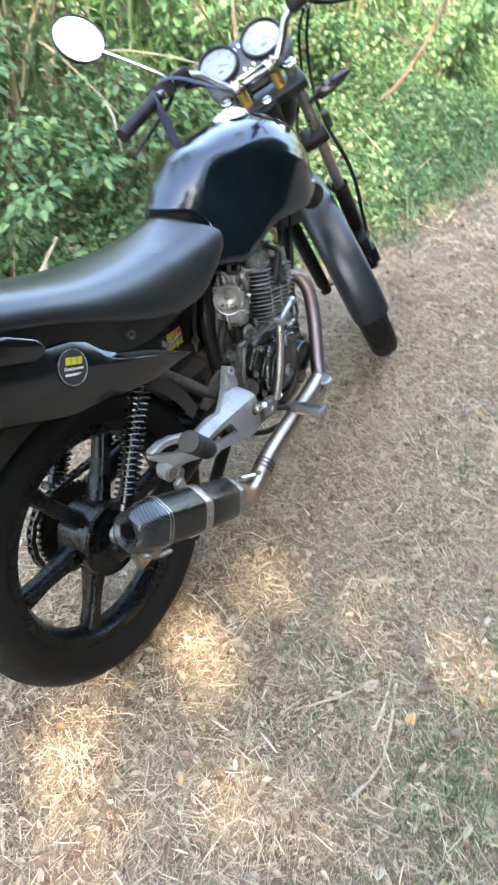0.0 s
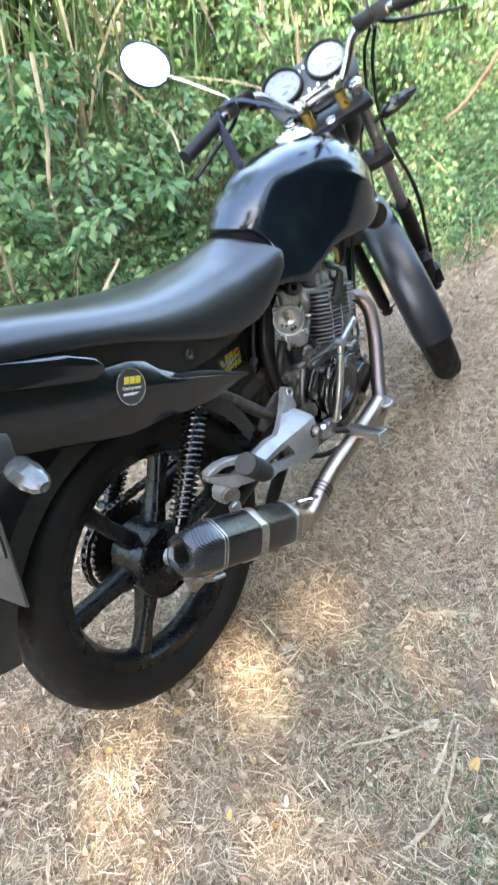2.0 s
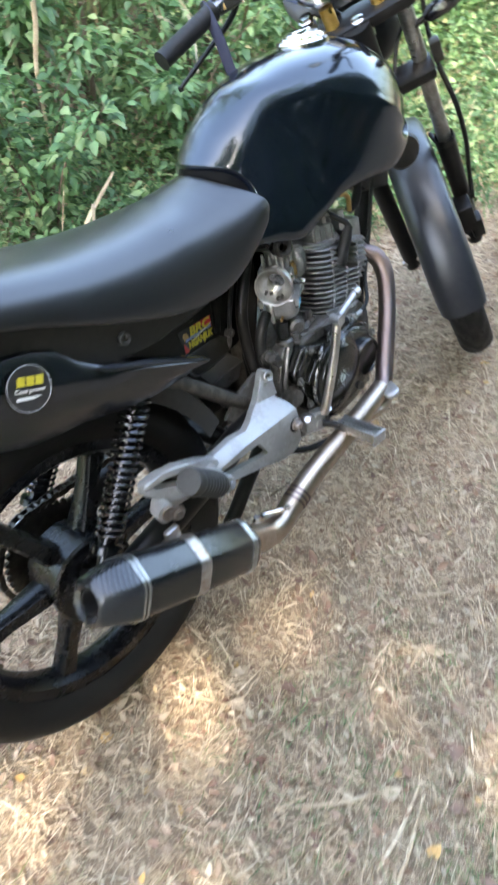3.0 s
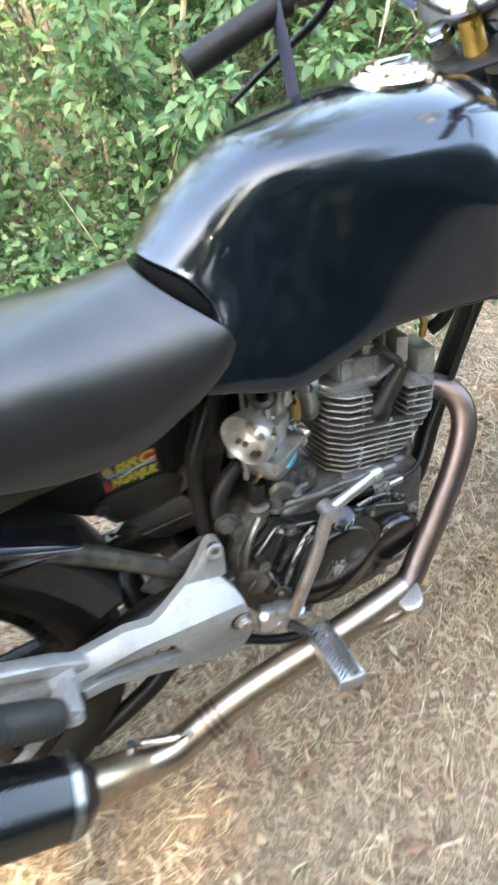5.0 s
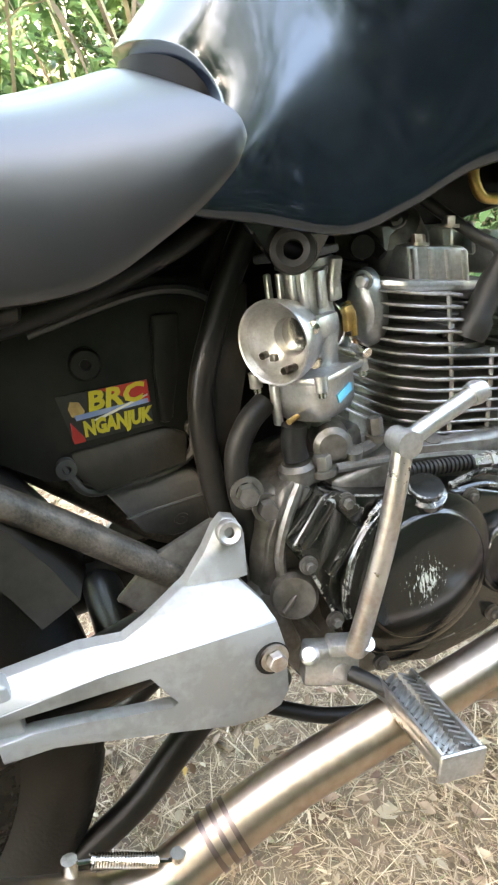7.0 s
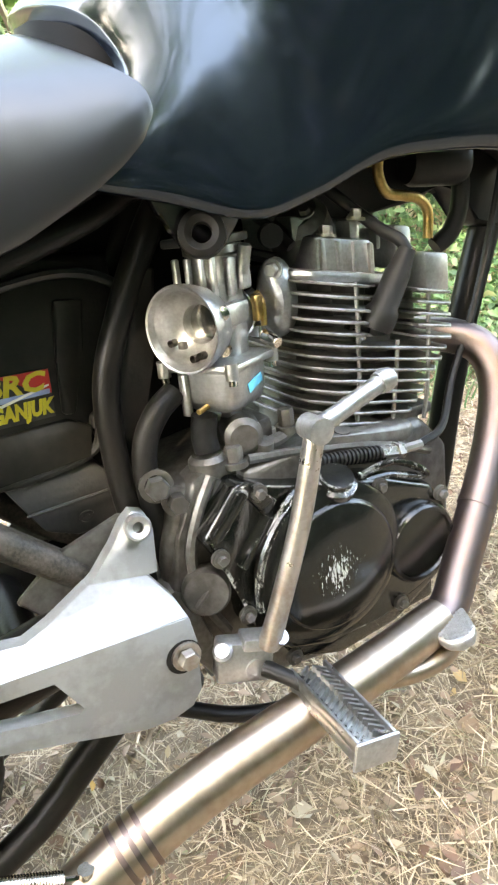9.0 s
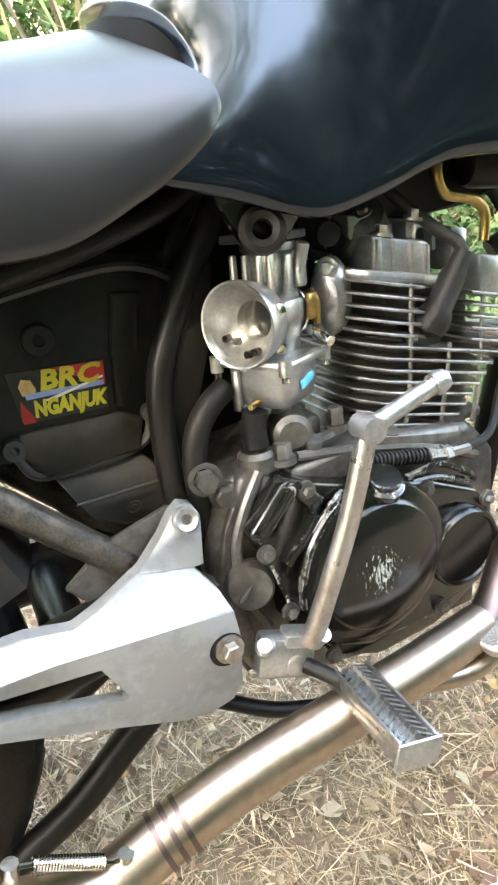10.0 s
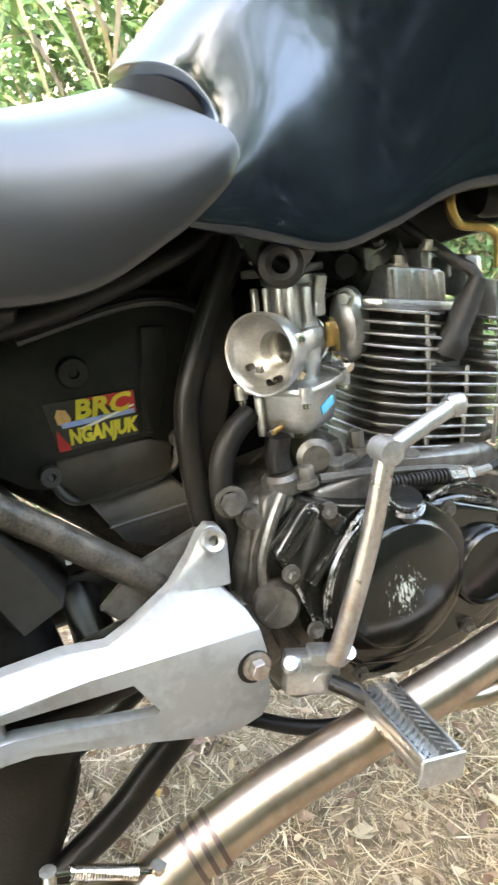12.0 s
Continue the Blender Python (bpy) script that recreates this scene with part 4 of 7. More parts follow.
right_panel = tail_panel(1)
tail_panel(-1)
bm = new_bm()
lathe(bm, [(0.0, 0.0), (0.030, 0.0), (0.030, 0.0006), (0.0, 0.0006)], (0.1345, 0.001, 0.708), (1, 0.02, 0.1), 40)
sticker = part("round_sticker", bm, DECAL_BLACK, right_panel, "round black sticker with yellow block and white lettering")
bm = new_bm()
lathe(bm, [(0.0291, 0.0008), (0.0295, 0.0008), (0.0295, 0.0011), (0.0291, 0.0011), (0.0291, 0.0008)], (0.1345, 0.001, 0.708), (1, 0.02, 0.1), 40)
part("sticker_ring", bm, DECAL_WHITE, sticker)
STICK = Matrix.Translation((0.1376, 0.001, 0.708)) @ Matrix(((0, 0.10, 1, 0), (1, 0, 0, 0), (0, 1, -0.1, 0), (0, 0, 0, 1))) @ Matrix.Rotation(radians(-24), 4, "Z")
bm = new_bm()
for k, w in enumerate((0.0105, 0.0105, 0.0105)):
    box(bm, (-0.013 + k * 0.0125, 0.011, 0), (w, 0.012, 0.0008), 0.0)
bmesh.ops.transform(bm, matrix=STICK, verts=bm.verts)
part("sticker_block", bm, DECAL_YELLOW, sticker)
bm = text_mesh("Cool power", 0.0085)
bmesh.ops.transform(bm, matrix=STICK @ Matrix.Translation((0, -0.0015, 0)), verts=bm.verts)
part("sticker_words", bm, DECAL_WHITE, sticker)
bm = new_bm()
box(bm, (0.0, -0.0115, 0), (0.036, 0.004, 0.0008), 0.0)
bmesh.ops.transform(bm, matrix=STICK, verts=bm.verts)
part("sticker_line", bm, DECAL_WHITE, sticker)
bm = new_bm()
lathe(bm, [(0.0045, -0.004), (0.0105, -0.004), (0.0105, 0.003), (0.0085, 0.005), (0.0045, 0.003), (0.0045, -0.004)], (0.107, 0.166, 0.677), (1, 0, 0.1), 24)
part("side_grommet", bm, DUSTY_RUBBER, bike, "dusty rubber grommet ring below the seat")
# rear inner mudguard, indicator, plate
bm = new_bm()
rows = []
for q in np.radians(np.linspace(18, 165, 24)):
    r = 0.345 + 0.03 * max(0, math.sin(q - 1.2))
    c = Vector((0, -0.02 + r * math.cos(q), 0.313 + r * math.sin(q)))
    o = Vector((0, math.cos(q), math.sin(q)))
    rows.append([c + Vector((x, 0, 0)) + o * dz for x, dz in ((-0.085, -0.035), (-0.080, 0.0), (-0.04, 0.012), (0, 0.015), (0.04, 0.012), (0.080, 0.0), (0.085, -0.035), (0.080, -0.032), (0.076, -0.004), (0, 0.010), (-0.076, -0.004), (-0.080, -0.032))])
skin(bm, rows)
part("rear_mudguard", bm, PLASTIC_DUSTY, bike, "black plastic inner rear mudguard", sharp=60)
bm = new_bm()
tube(bm, [(0.06, -0.25, 0.742), (0.11, -0.25, 0.742), (0.176, -0.250, 0.738)], 0.010)
ind_stalk = part("rear_indicator", bm, RUBBER, bike, "clear rear indicator on a black stalk")
bm = new_bm()
rows = []
for x, g in ((0.0, 0.55), (0.012, 0.95), (0.05, 1.0), (0.085, 0.75), (0.095, 0.4)):
    rows.append([Vector((0.172 + 0.80 * x, -0.250 - 0.10 * x + b * 0.020 * g, 0.738 - 0.12 * x + e * 0.014 * g)) for b, e in ((-1, -0.4), (-0.5, -1), (0.5, -1), (1, -0.4), (1, 0.4), (0.5, 1), (-0.5, 1), (-1, 0.4))])
skin(bm, rows)
part("lens", bm, LENS_CLEAR, ind_stalk, "scuffed clear lens")
HOLD = Matrix.Translation((0.045, -0.300, 0.640)) @ Euler((radians(-14), radians(-9), 0)).to_matrix().to_4x4()
bm = new_bm()
box(bm, (0, 0, 0), (0.235, 0.006, 0.230), 0.003)
box(bm, (0.085, 0.020, 0.105), (0.110, 0.045, 0.050), 0.010)
bmesh.ops.transform(bm, matrix=HOLD, verts=bm.verts)
holder = part("plate_holder", bm, PLATE_GREY, bike, "dull grey rear plate holder")
bm = new_bm()
box(bm, (0, -0.006, 0.015), (0.225, 0.002, 0.105), 0.0008)
bmesh.ops.transform(bm, matrix=HOLD, verts=bm.verts)
plate = part("number_plate", bm, PLASTIC_GREY, holder, "dark plate with pale plain bars")
for k in range(5):
    bm = new_bm()
    box(bm, (-0.084 + 0.042 * k, -0.0078, 0.032), (0.022, 0.0012, 0.046), 0.0004)
    box(bm, (-0.084 + 0.042 * k, -0.0078, -0.020), (0.008, 0.0012, 0.020), 0.0004)
    bmesh.ops.transform(bm, matrix=HOLD, verts=bm.verts)
    part("plate_bar", bm, DECAL_WHITE, plate)

# ---- engine ----
bm = new_bm()
prism(bm, [(0.455, 0.40), (0.475, 0.455), (0.54, 0.462), (0.60, 0.450), (0.74, 0.440), (0.775, 0.40), (0.775, 0.30), (0.73, 0.235), (0.60, 0.215), (0.49, 0.235), (0.450, 0.31)], -0.098, 0.180, 0.012, segs=3)
engine = part("engine", bm, CAST_DIRTY, bike, "grimy grey single-cylinder engine case")
bm = new_bm()
prism(bm, [(0.452, 0.360), (0.468, 0.413), (0.488, 0.458), (0.500, 0.464), (0.520, 0.460), (0.531, 0.446), (0.505, 0.412), (0.492, 0.398), (0.492, 0.340), (0.470, 0.335)], 0.058, 0.030, 0.005)
prism(bm, [(0.486, 0.415), (0.508, 0.455), (0.514, 0.452), (0.494, 0.412)], 0.086, 0.006, 0.002)
lathe(bm, [(0.017, 0.0), (0.017, 0.012), (0.013, 0.016), (0.0, 0.016)], (0.074, 0.511, 0.456), (0, 0, 1), 20)
prism(bm, [(0.53, 0.455), (0.62, 0.458), (0.72, 0.445), (0.72, 0.425), (0.53, 0.43)], 0.030, 0.065, 0.008)
part("upper_case", bm, CAST_DIRTY, engine)
bm = new_bm()
prism(bm, [(0.478, 0.416), (0.516, 0.456), (0.545, 0.444), (0.590, 0.428), (0.660, 0.412), (0.720, 0.384), (0.742, 0.345), (0.735, 0.300), (0.705, 0.275), (0.650, 0.262), (0.590, 0.258), (0.545, 0.275), (0.507, 0.315), (0.504, 0.367)], 0.078, 0.036, 0.006, segs=3)
cover = part("clutch_cover", bm, COVER_BLACK, engine, "chipped gloss black clutch cover")
bm = new_bm()
prism(bm, [(0.484, 0.421), (0.513, 0.452), (0.520, 0.450), (0.521, 0.444), (0.494, 0.416), (0.487, 0.414)], 0.112, 0.009, 0.002)
prism(bm, [(0.503, 0.386), (0.509, 0.380), (0.545, 0.412), (0.541, 0.420), (0.535, 0.420)], 0.112, 0.011, 0.003)
prism(bm, [(0.513, 0.452), (0.523, 0.456), (0.548, 0.432), (0.541, 0.418), (0.535, 0.421), (0.520, 0.444)], 0.112, 0.006, 0.002)
tube(bm, [(0.122, 0.558, 0.424), (0.125, 0.541, 0.413), (0.126, 0.525, 0.392), (0.126, 0.516, 0.365), (0.124, 0.515, 0.340)], 0.0042, seg=8)
tube(bm, [(0.118, 0.565, 0.432), (0.122, 0.550, 0.424), (0.122, 0.533, 0.405)], 0.0035, seg=8)
part("cover_rib", bm, COVER_BLACK, cover)
bm = new_bm()
lathe(bm, [(0.076, -0.004), (0.076, 0.006), (0.0750, 0.0085), (0.0700, 0.0110), (0.0650, 0.0120), (0.0620, 0.0128), (0.0610, 0.0155), (0.0580, 0.0175), (0.030, 0.0205), (0.0, 0.0212)], (0.119, 0.591, 0.356), (1, 0.02, 0.0), 48)
part("clutch_dome", bm, COVER_SCUFFED, cover, "round black dome with a scraped patch")
bm = new_bm()
lathe(bm, [(0.041, 0.0), (0.041, 0.010), (0.038, 0.014), (0.0345, 0.0145), (0.0335, 0.012), (0.0, 0.013)], (0.114, 0.694, 0.333), (1, 0.02, 0), 36)
part("filter_cap", bm, COVER_SCUFFED, cover, "small round black cap")
bm = new_bm()
for y, z in ((0.490, 0.398), (0.532, 0.443), (0.655, 0.405), (0.728, 0.372), (0.737, 0.305), (0.672, 0.270), (0.545, 0.270), (0.506, 0.335)):
    bm = new_bm()
    lathe(bm, [(0.008, 0.0), (0.008, 0.004), (0, 0.004)], (0.114, y, z), (1, 0, 0), 16)
    bolt(bm, (0.117, y, z), (1, 0, 0), 0.0045, 0.006)
    part("cover_bolt", bm, CAST_DIRTY, cover)
bm = new_bm()
lathe(bm, [(0.019, 0), (0.019, 0.006), (0.015, 0.008), (0.015, 0.014), (0.0, 0.015)], (0.119, 0.604, 0.424), (0.45, 0, 1), 24)
part("oil_cap", bm, COVER_BLACK, cover, "black oil filler cap")
bm = new_bm()
tube(bm, [(0.108, 0.640, 0.418), (0.112, 0.675, 0.422), (0.112, 0.710, 0.402), (0.110, 0.712, 0.394), (0.109, 0.675, 0.408), (0.109, 0.645, 0.412)], 0.0035, seg=8)
part("cover_ridge", bm, COVER_BLACK, cover)
bm = new_bm()
tube(bm, [(0.088, 0.505, 0.458), (0.092, 0.486, 0.430), (0.092, 0.474, 0.395), (0.090, 0.478, 0.350), (0.092, 0.495, 0.310)], 0.0050, seg=8)
tube(bm, [(0.090, 0.540, 0.462), (0.092, 0.600, 0.452), (0.092, 0.680, 0.432), (0.088, 0.740, 0.405)], 0.0045, seg=8)
box(bm, (0.070, 0.462, 0.330), (0.040, 0.030, 0.080), 0.010, Euler((0.25, 0, 0)).to_matrix())
for y, z in ((0.560, 0.466), (0.640, 0.452), (0.705, 0.432)):
    lathe(bm, [(0.0, -0.01), (0.008, -0.01), (0.008, 0.006), (0.0, 0.006)], (0.085, y, z), (0.3, 0, 1), 10)
part("case_web", bm, CAST_ALU_DULL, engine, "dull grey cast rib on the engine case")
bm = new_bm()
prism(bm, [(0.545, 0.262), (0.600, 0.240), (0.670, 0.245), (0.735, 0.280), (0.720, 0.300), (0.560, 0.290)], 0.050, 0.062, 0.008)
box(bm, (0.085, 0.700, 0.262), (0.040, 0.050, 0.030), 0.006)
part("sump", bm, COVER_BLACK, engine, "black lower engine case")
# sprocket-side plug and pivot bits seen behind the cover
bm = new_bm()
lathe(bm, [(0.021, -0.01), (0.021, 0.020), (0.0185, 0.024), (0.0, 0.024)], (0.086, 0.484, 0.361), (0.9, -0.35, 0.2), 28)
box(bm, (0.107, 0.476, 0.366), (0.004, 0.032, 0.004), 0.001, Euler((0.5, 0, 0.3)).to_matrix())
part("drain_plug", bm, CAST_DIRTY, engine, "dull grey slotted plug")
bm = new_bm()
for c, r in (((0.074, 0.477, 0.441), 0.009), ((0.068, 0.464, 0.457), 0.010), ((0.083, 0.499, 0.374), 0.007)):
    bm = new_bm()
    bolt(bm, c, (0.95, -0.2, 0.1), r, 0.016)
    part("case_bolt", bm, CAST_DIRTY, engine, "grimy engine bolt")


# cylinder with separate fins
def fin_outline(hx, y0, y1, notch=None):
    c = 0.030
    pts = [(-hx, y0 + c), (-hx + c * 0.4, y0 + c * 0.3), (-hx + c, y0), (hx - c * 1.4, y0), (hx - c * 0.5, y0 + c * 0.25), (hx, y0 + c)]
    if notch:
        a, b, dpt = notch
        pts += [(hx, a), (hx - dpt, a + 0.006), (hx - dpt, b - 0.006), (hx, b)]
    pts += [(hx, y1 - c * 0.6), (hx - c * 0.6, y1), (-hx + c * 0.6, y1), (-hx, y1 - c * 0.6)]
    return pts


def cylinder():
    bm = new_bm()
    lathe(bm, [(0.0, 0.0), (0.064, 0.0), (0.064, 0.100), (0.036, 0.104), (0.036, 0.150), (0.0, 0.150)], (0, 0.672, 0.430), (0, 0.20, 1), 32)
    box(bm, (0.0, 0.690, 0.443), (0.150, 0.140, 0.012), 0.004)
    prism(bm, [(-0.075, 0.625), (0.045, 0.625), (0.045, 0.672), (0.026, 0.678), (0.026, 0.730), (0.045, 0.736), (0.045, 0.768), (0.020, 0.782), (-0.075, 0.782)], 0.448, 0.142, 0.004, plane="z", tilt=lambda u, v: -0.25 * (v - 0.64))
    barrel = part("cylinder", bm, CAST_DIRTY, engine, "finned grey cylinder barrel")
    n = 13
    for k in range(n):
        z = 0.459 + k * 0.0107
        hx = 0.082 + 0.011 * min(1.0, k / 6.0)
        y0, y1 = 0.610, 0.735 + 0.0065 * min(k, 8)
        notch = (0.677, 0.730, 0.052) if k >= 8 else None
        bm = new_bm()
        prism(bm, fin_outline(hx, y0, y1, notch), z, 0.0026, 0.0006, plane="z", segs=1, tilt=lambda u, v: -0.25 * (v - 0.64))
        part("fin", bm, FIN_ALU, barrel)
    for y in (0.664, 0.706, 0.745):
        bm = new_bm()
        drop = 0.25 * (y - 0.64)
        tube(bm, [(0.078, y, 0.462 - drop), (0.084, y + 0.002, 0.51 - drop), (0.086, y + 0.004, (0.541 if 0.68 < y < 0.74 else 0.590) - drop)], 0.0022, seg=6)
        part("fin_post", bm, FIN_ALU, barrel)
    return barrel


barrel = cylinder()


def leaned(bm):
    """Tips the head forward with the cylinder."""
    for v in bm.verts:
        v.co.z += 0.003 - 0.22 * (v.co.y - 0.64)
    return bm


bm = new_bm()
prism(bm, [(-0.070, 0.630), (-0.062, 0.618), (0.062, 0.618), (0.078, 0.632), (0.078, 0.690), (0.046, 0.745), (-0.060, 0.755), (-0.070, 0.745)], 0.586, 0.010, 0.004, plane="z")
box(bm, (0.030, 0.674, 0.608), (0.076, 0.064, 0.034), 0.006)
box(bm, (-0.02, 0.690, 0.622), (0.08, 0.130, 0.046), 0.008)
head = part("cylinder_head", leaned(bm), CAST_ALU, engine, "bare cast cylinder head")
for c, z in (((0.036, 0.747, 0.620), (0.044, 0.020, 0.040)), ((0.040, 0.784, 0.598), (0.044, 0.030, 0.040)), ((0.050, 0.690, 0.630), (0.022, 0.012, 0.020)), ((0.040, 0.728, 0.632), (0.012, 0.006, 0.030)), ((0.030, 0.712, 0.634), (0.012, 0.006, 0.030)), ((0.030, 0.650, 0.628), (0.030, 0.030, 0.024))):
    bm = new_bm()
    box(bm, c, z, 0.0035)
    part("head_lug", leaned(bm), CAST_ALU, head)
for k in range(4):
    bm = new_bm()
    box(bm, (0.0685, 0.648 + 0.017 * k, 0.608), (0.006, 0.005, 0.028), 0.0018)
    part("head_rib", leaned(bm), CAST_ALU, head)
for c in ((0.060, 0.660, 0.624), (0.062, 0.692, 0.640), (0.050, 0.747, 0.627)):
    bm = new_bm()
    bolt(bm, c, (0, 0, 1), 0.006, 0.010)
    part("head_bolt", leaned(bm), WORN_STEEL, head)
bm = new_bm()
lathe(bm, [(0.0, -0.012), (0.0135, -0.012), (0.0150, -0.006), (0.0150, 0.006), (0.0120, 0.010), (0.0115, 0.040), (0.0100, 0.044), (0.0075, 0.062), (0.0, 0.062)], (0.088, 0.690, 0.550), (0.10, 0.47, 0.87), 20)
cap = part("spark_plug_cap", bm, RUBBER, engine, "black rubber spark plug cap")
bm = new_bm()
tube(bm, [(0.094, 0.719, 0.602), (0.088, 0.716, 0.612), (0.078, 0.708, 0.620), (0.065, 0.697, 0.634), (0.050, 0.683, 0.652), (0.030, 0.66, 0.680)], 0.0055, seg=10)
part("plug_lead", bm, RUBBER, cap)
bm = new_bm()
lathe(bm, [(0.011, 0), (0.011, 0.010), (0.006, 0.012), (0.006, 0.022), (0, 0.022)], (0.055, 0.683, 0.533), (0.9, 0, 0.3), 6)
part("spark_plug", bm, CHROME, engine)
bm = new_bm()
tube(bm, [(0.046, 0.735, 0.686), (0.050, 0.728, 0.668), (0.050, 0.736, 0.650), (0.050, 0.757, 0.644), (0.050, 0.774, 0.639), (0.050, 0.785, 0.626), (0.050, 0.784, 0.602)], 0.0050, seg=10)
part("breather_pipe", bm, BRASS, engine, "brass-coloured bent pipe")
bm = new_bm()
tube(bm, [(0.030, 0.838, 0.690), (0.030, 0.842, 0.664), (0.030, 0.848, 0.647), (0.030, 0.845, 0.621), (0.030, 0.833, 0.600), (0.026, 0.815, 0.588)], 0.0095, seg=12)
part("coil_lead", bm, RUBBER, engine)

bm = new_bm()
lathe(bm, [(0.0, -0.02), (0.030, -0.02), (0.032, 0.0), (0.030, 0.018), (0.022, 0.026), (0.0, 0.028)], (0.018, 0.660, 0.624), (0.35, -0.45, 0.82), 28)
for q in range(3):
    bolt(bm, (0.030 + 0.024 * math.cos(2.1 * q), 0.645 + 0.024 * math.sin(2.1 * q), 0.644), (0.35, -0.45, 0.82), 0.005, 0.006)
part("valve_cover", bm, CAST_DIRTY, engine, "dark grimy valve cover")
bm = new_bm()
tube(bm, [(0.0, 0.955, 0.700), (0.0, 0.925, 0.620), (0.0, 0.895, 0.545), (0.0, 0.872, 0.478), (0.0, 0.850, 0.400), (0.0, 0.825, 0.300), (0.0, 0.780, 0.225)], 0.017, seg=16)
part("down_tube", bm, FRAME_BLACK, bike, "black frame down tube ahead of the cylinder")
# cylinder base hose with ridges
bm = new_bm()
ribs = [(0.0, 0.0)]
for k in range(16):
    ribs += [(0.0055, k * 0.0042), (0.0072, k * 0.0042 + 0.0006), (0.0072, k * 0.0042 + 0.0024), (0.0055, k * 0.0042 + 0.0030)]
lathe(bm, ribs + [(0.0, 0.068)], (0.097, 0.602, 0.4405), (0.1, 1.0, -0.15), 14)
part("clutch_cable", bm, RUBBER, engine, "ribbed black cable sleeve")
bm = new_bm()
tube(bm, [(0.104, 0.667, 0.430), (0.105, 0.690, 0.426)], 0.007, seg=6)
lathe(bm, [(0.0, 0.0), (0.009, 0.0), (0.009, 0.007), (0.0, 0.007)], (0.105, 0.684, 0.427), (0.0, 1.0, -0.15), 6)
tube(bm, [(0.105, 0.688, 0.426), (0.104, 0.716, 0.424)], 0.0045, seg=8)
part("cable_end", bm, WORN_STEEL, engine, "steel cable adjuster")
bm = new_bm()
tube(bm, [(0.104, 0.714, 0.424), (0.092, 0.755, 0.428), (0.062, 0.800, 0.462), (0.040, 0.862, 0.540), (0.025, 0.925, 0.700)], 0.0042, seg=8)
part("clutch_cable", bm, RUBBER, engine, "black cable rising past the cylinder")

# ---- carburettor ----
CARB = Matrix.Translation((0.077, 0.506, 0.578)) @ Matrix.Rotation(radians(30), 4, "Z") @ Matrix.Rotation(radians(-3), 4, "X")


def carbed(bm):
    bmesh.ops.transform(bm, matrix=CARB, verts=bm.verts)
    return bm


bm = new_bm()
lathe(bm, [(0.0298, 0.005), (0.0316, 0.002), (0.0328, 0.0), (0.0345, -0.0005), (0.0350, 0.002), (0.0345, 0.008), (0.0332, 0.014), (0.0300, 0.026), (0.0215, 0.036), (0.0205, 0.082), (0.0175, 0.082), (0.0160, 0.060), (0.0162, 0.0245), (0.0174, 0.0235), (0.0215, 0.0205), (0.0256, 0.0150), (0.0284, 0.009), (0.0298, 0.005)], (0, 0, 0), (0, 1, 0), 48)
carb = part("carburettor", carbed(bm), CAST_ALU, bike, "clean cast aluminium carburettor with open bell mouth")
bm = new_bm()
rows = []
for z, sx, sy in ((-0.030, 0.019, 0.020), (0.000, 0.021, 0.021), (0.030, 0.019, 0.018), (0.050, 0.019, 0.018), (0.052, 0.023, 0.022), (0.058, 0.023, 0.022)):
    rows.append([Vector((sx * math.copysign(abs(math.cos(q)) ** 0.6, math.cos(q)), 0.055 + sy * 0.85 * math.copysign(abs(math.sin(q)) ** 0.6, math.sin(q)), z)) for q in (2 * math.pi * k / 28 for k in range(28))])
skin(bm, rows)
chamber = part("slide_chamber", carbed(bm), CAST_ALU, carb, sharp=50)
for c, size in (((-0.0175, 0.0265, 0.036), (0.005, 0.006, 0.030)), ((-0.0055, 0.0265, 0.036), (0.005, 0.006, 0.030)), ((0.007, 0.0265, 0.036), (0.005, 0.006, 0.030)), ((0.0175, 0.0265, 0.036), (0.005, 0.006, 0.030)), ((0.021, 0.046, 0.034), (0.006, 0.010, 0.030))):
    bm = new_bm()
    box(bm, c, size, 0.0015)
    part("chamber_rib", carbed(bm), CAST_ALU, carb)
bm = new_bm()
box(bm, (0.0, 0.046, 0.063), (0.052, 0.050, 0.007), 0.002)
lathe(bm, [(0.021, 0.066), (0.020, 0.074), (0.012, 0.078), (0.0, 0.078)], (0, 0.046, 0), (0, 0, 1), 28)
part("carb_top", carbed(bm), PLASTIC_GREY, carb, "dull dark carburettor cap")
bm = new_bm()
box(bm, (0.002, 0.044, -0.0335), (0.072, 0.070, 0.007), 0.0025)
for x, y in ((-0.032, 0.011), (0.034, 0.012), (-0.032, 0.076), (0.034, 0.076)):
    lathe(bm, [(0.0055, -0.041), (0.0055, -0.028), (0, -0.028)], (x, y, 0), (0, 0, 1), 14)
part("bowl_flange", carbed(bm), CAST_ALU, carb)
bm = new_bm()
rows = []
for z, g in ((-0.036, 1.0), (-0.058, 0.97), (-0.068, 0.88), (-0.073, 0.66), (-0.074, 0.2)):
    rows.append([Vector((0.002 + 0.031 * g * math.copysign(abs(math.cos(q)) ** 0.45, math.cos(q)), 0.044 + 0.030 * g * math.copysign(abs(math.sin(q)) ** 0.45, math.sin(q)), z)) for q in (2 * math.pi * k / 32 for k in range(32))])
skin(bm, rows)
box(bm, (-0.014, 0.012, -0.056), (0.008, 0.006, 0.036), 0.002)
lathe(bm, [(0.010, -0.082), (0.010, -0.070), (0, -0.070)], (0.006, 0.046, 0), (0, 0, 1), 6)
part("float_bowl", carbed(bm), CAST_ALU, carb, sharp=50)
bm = new_bm()
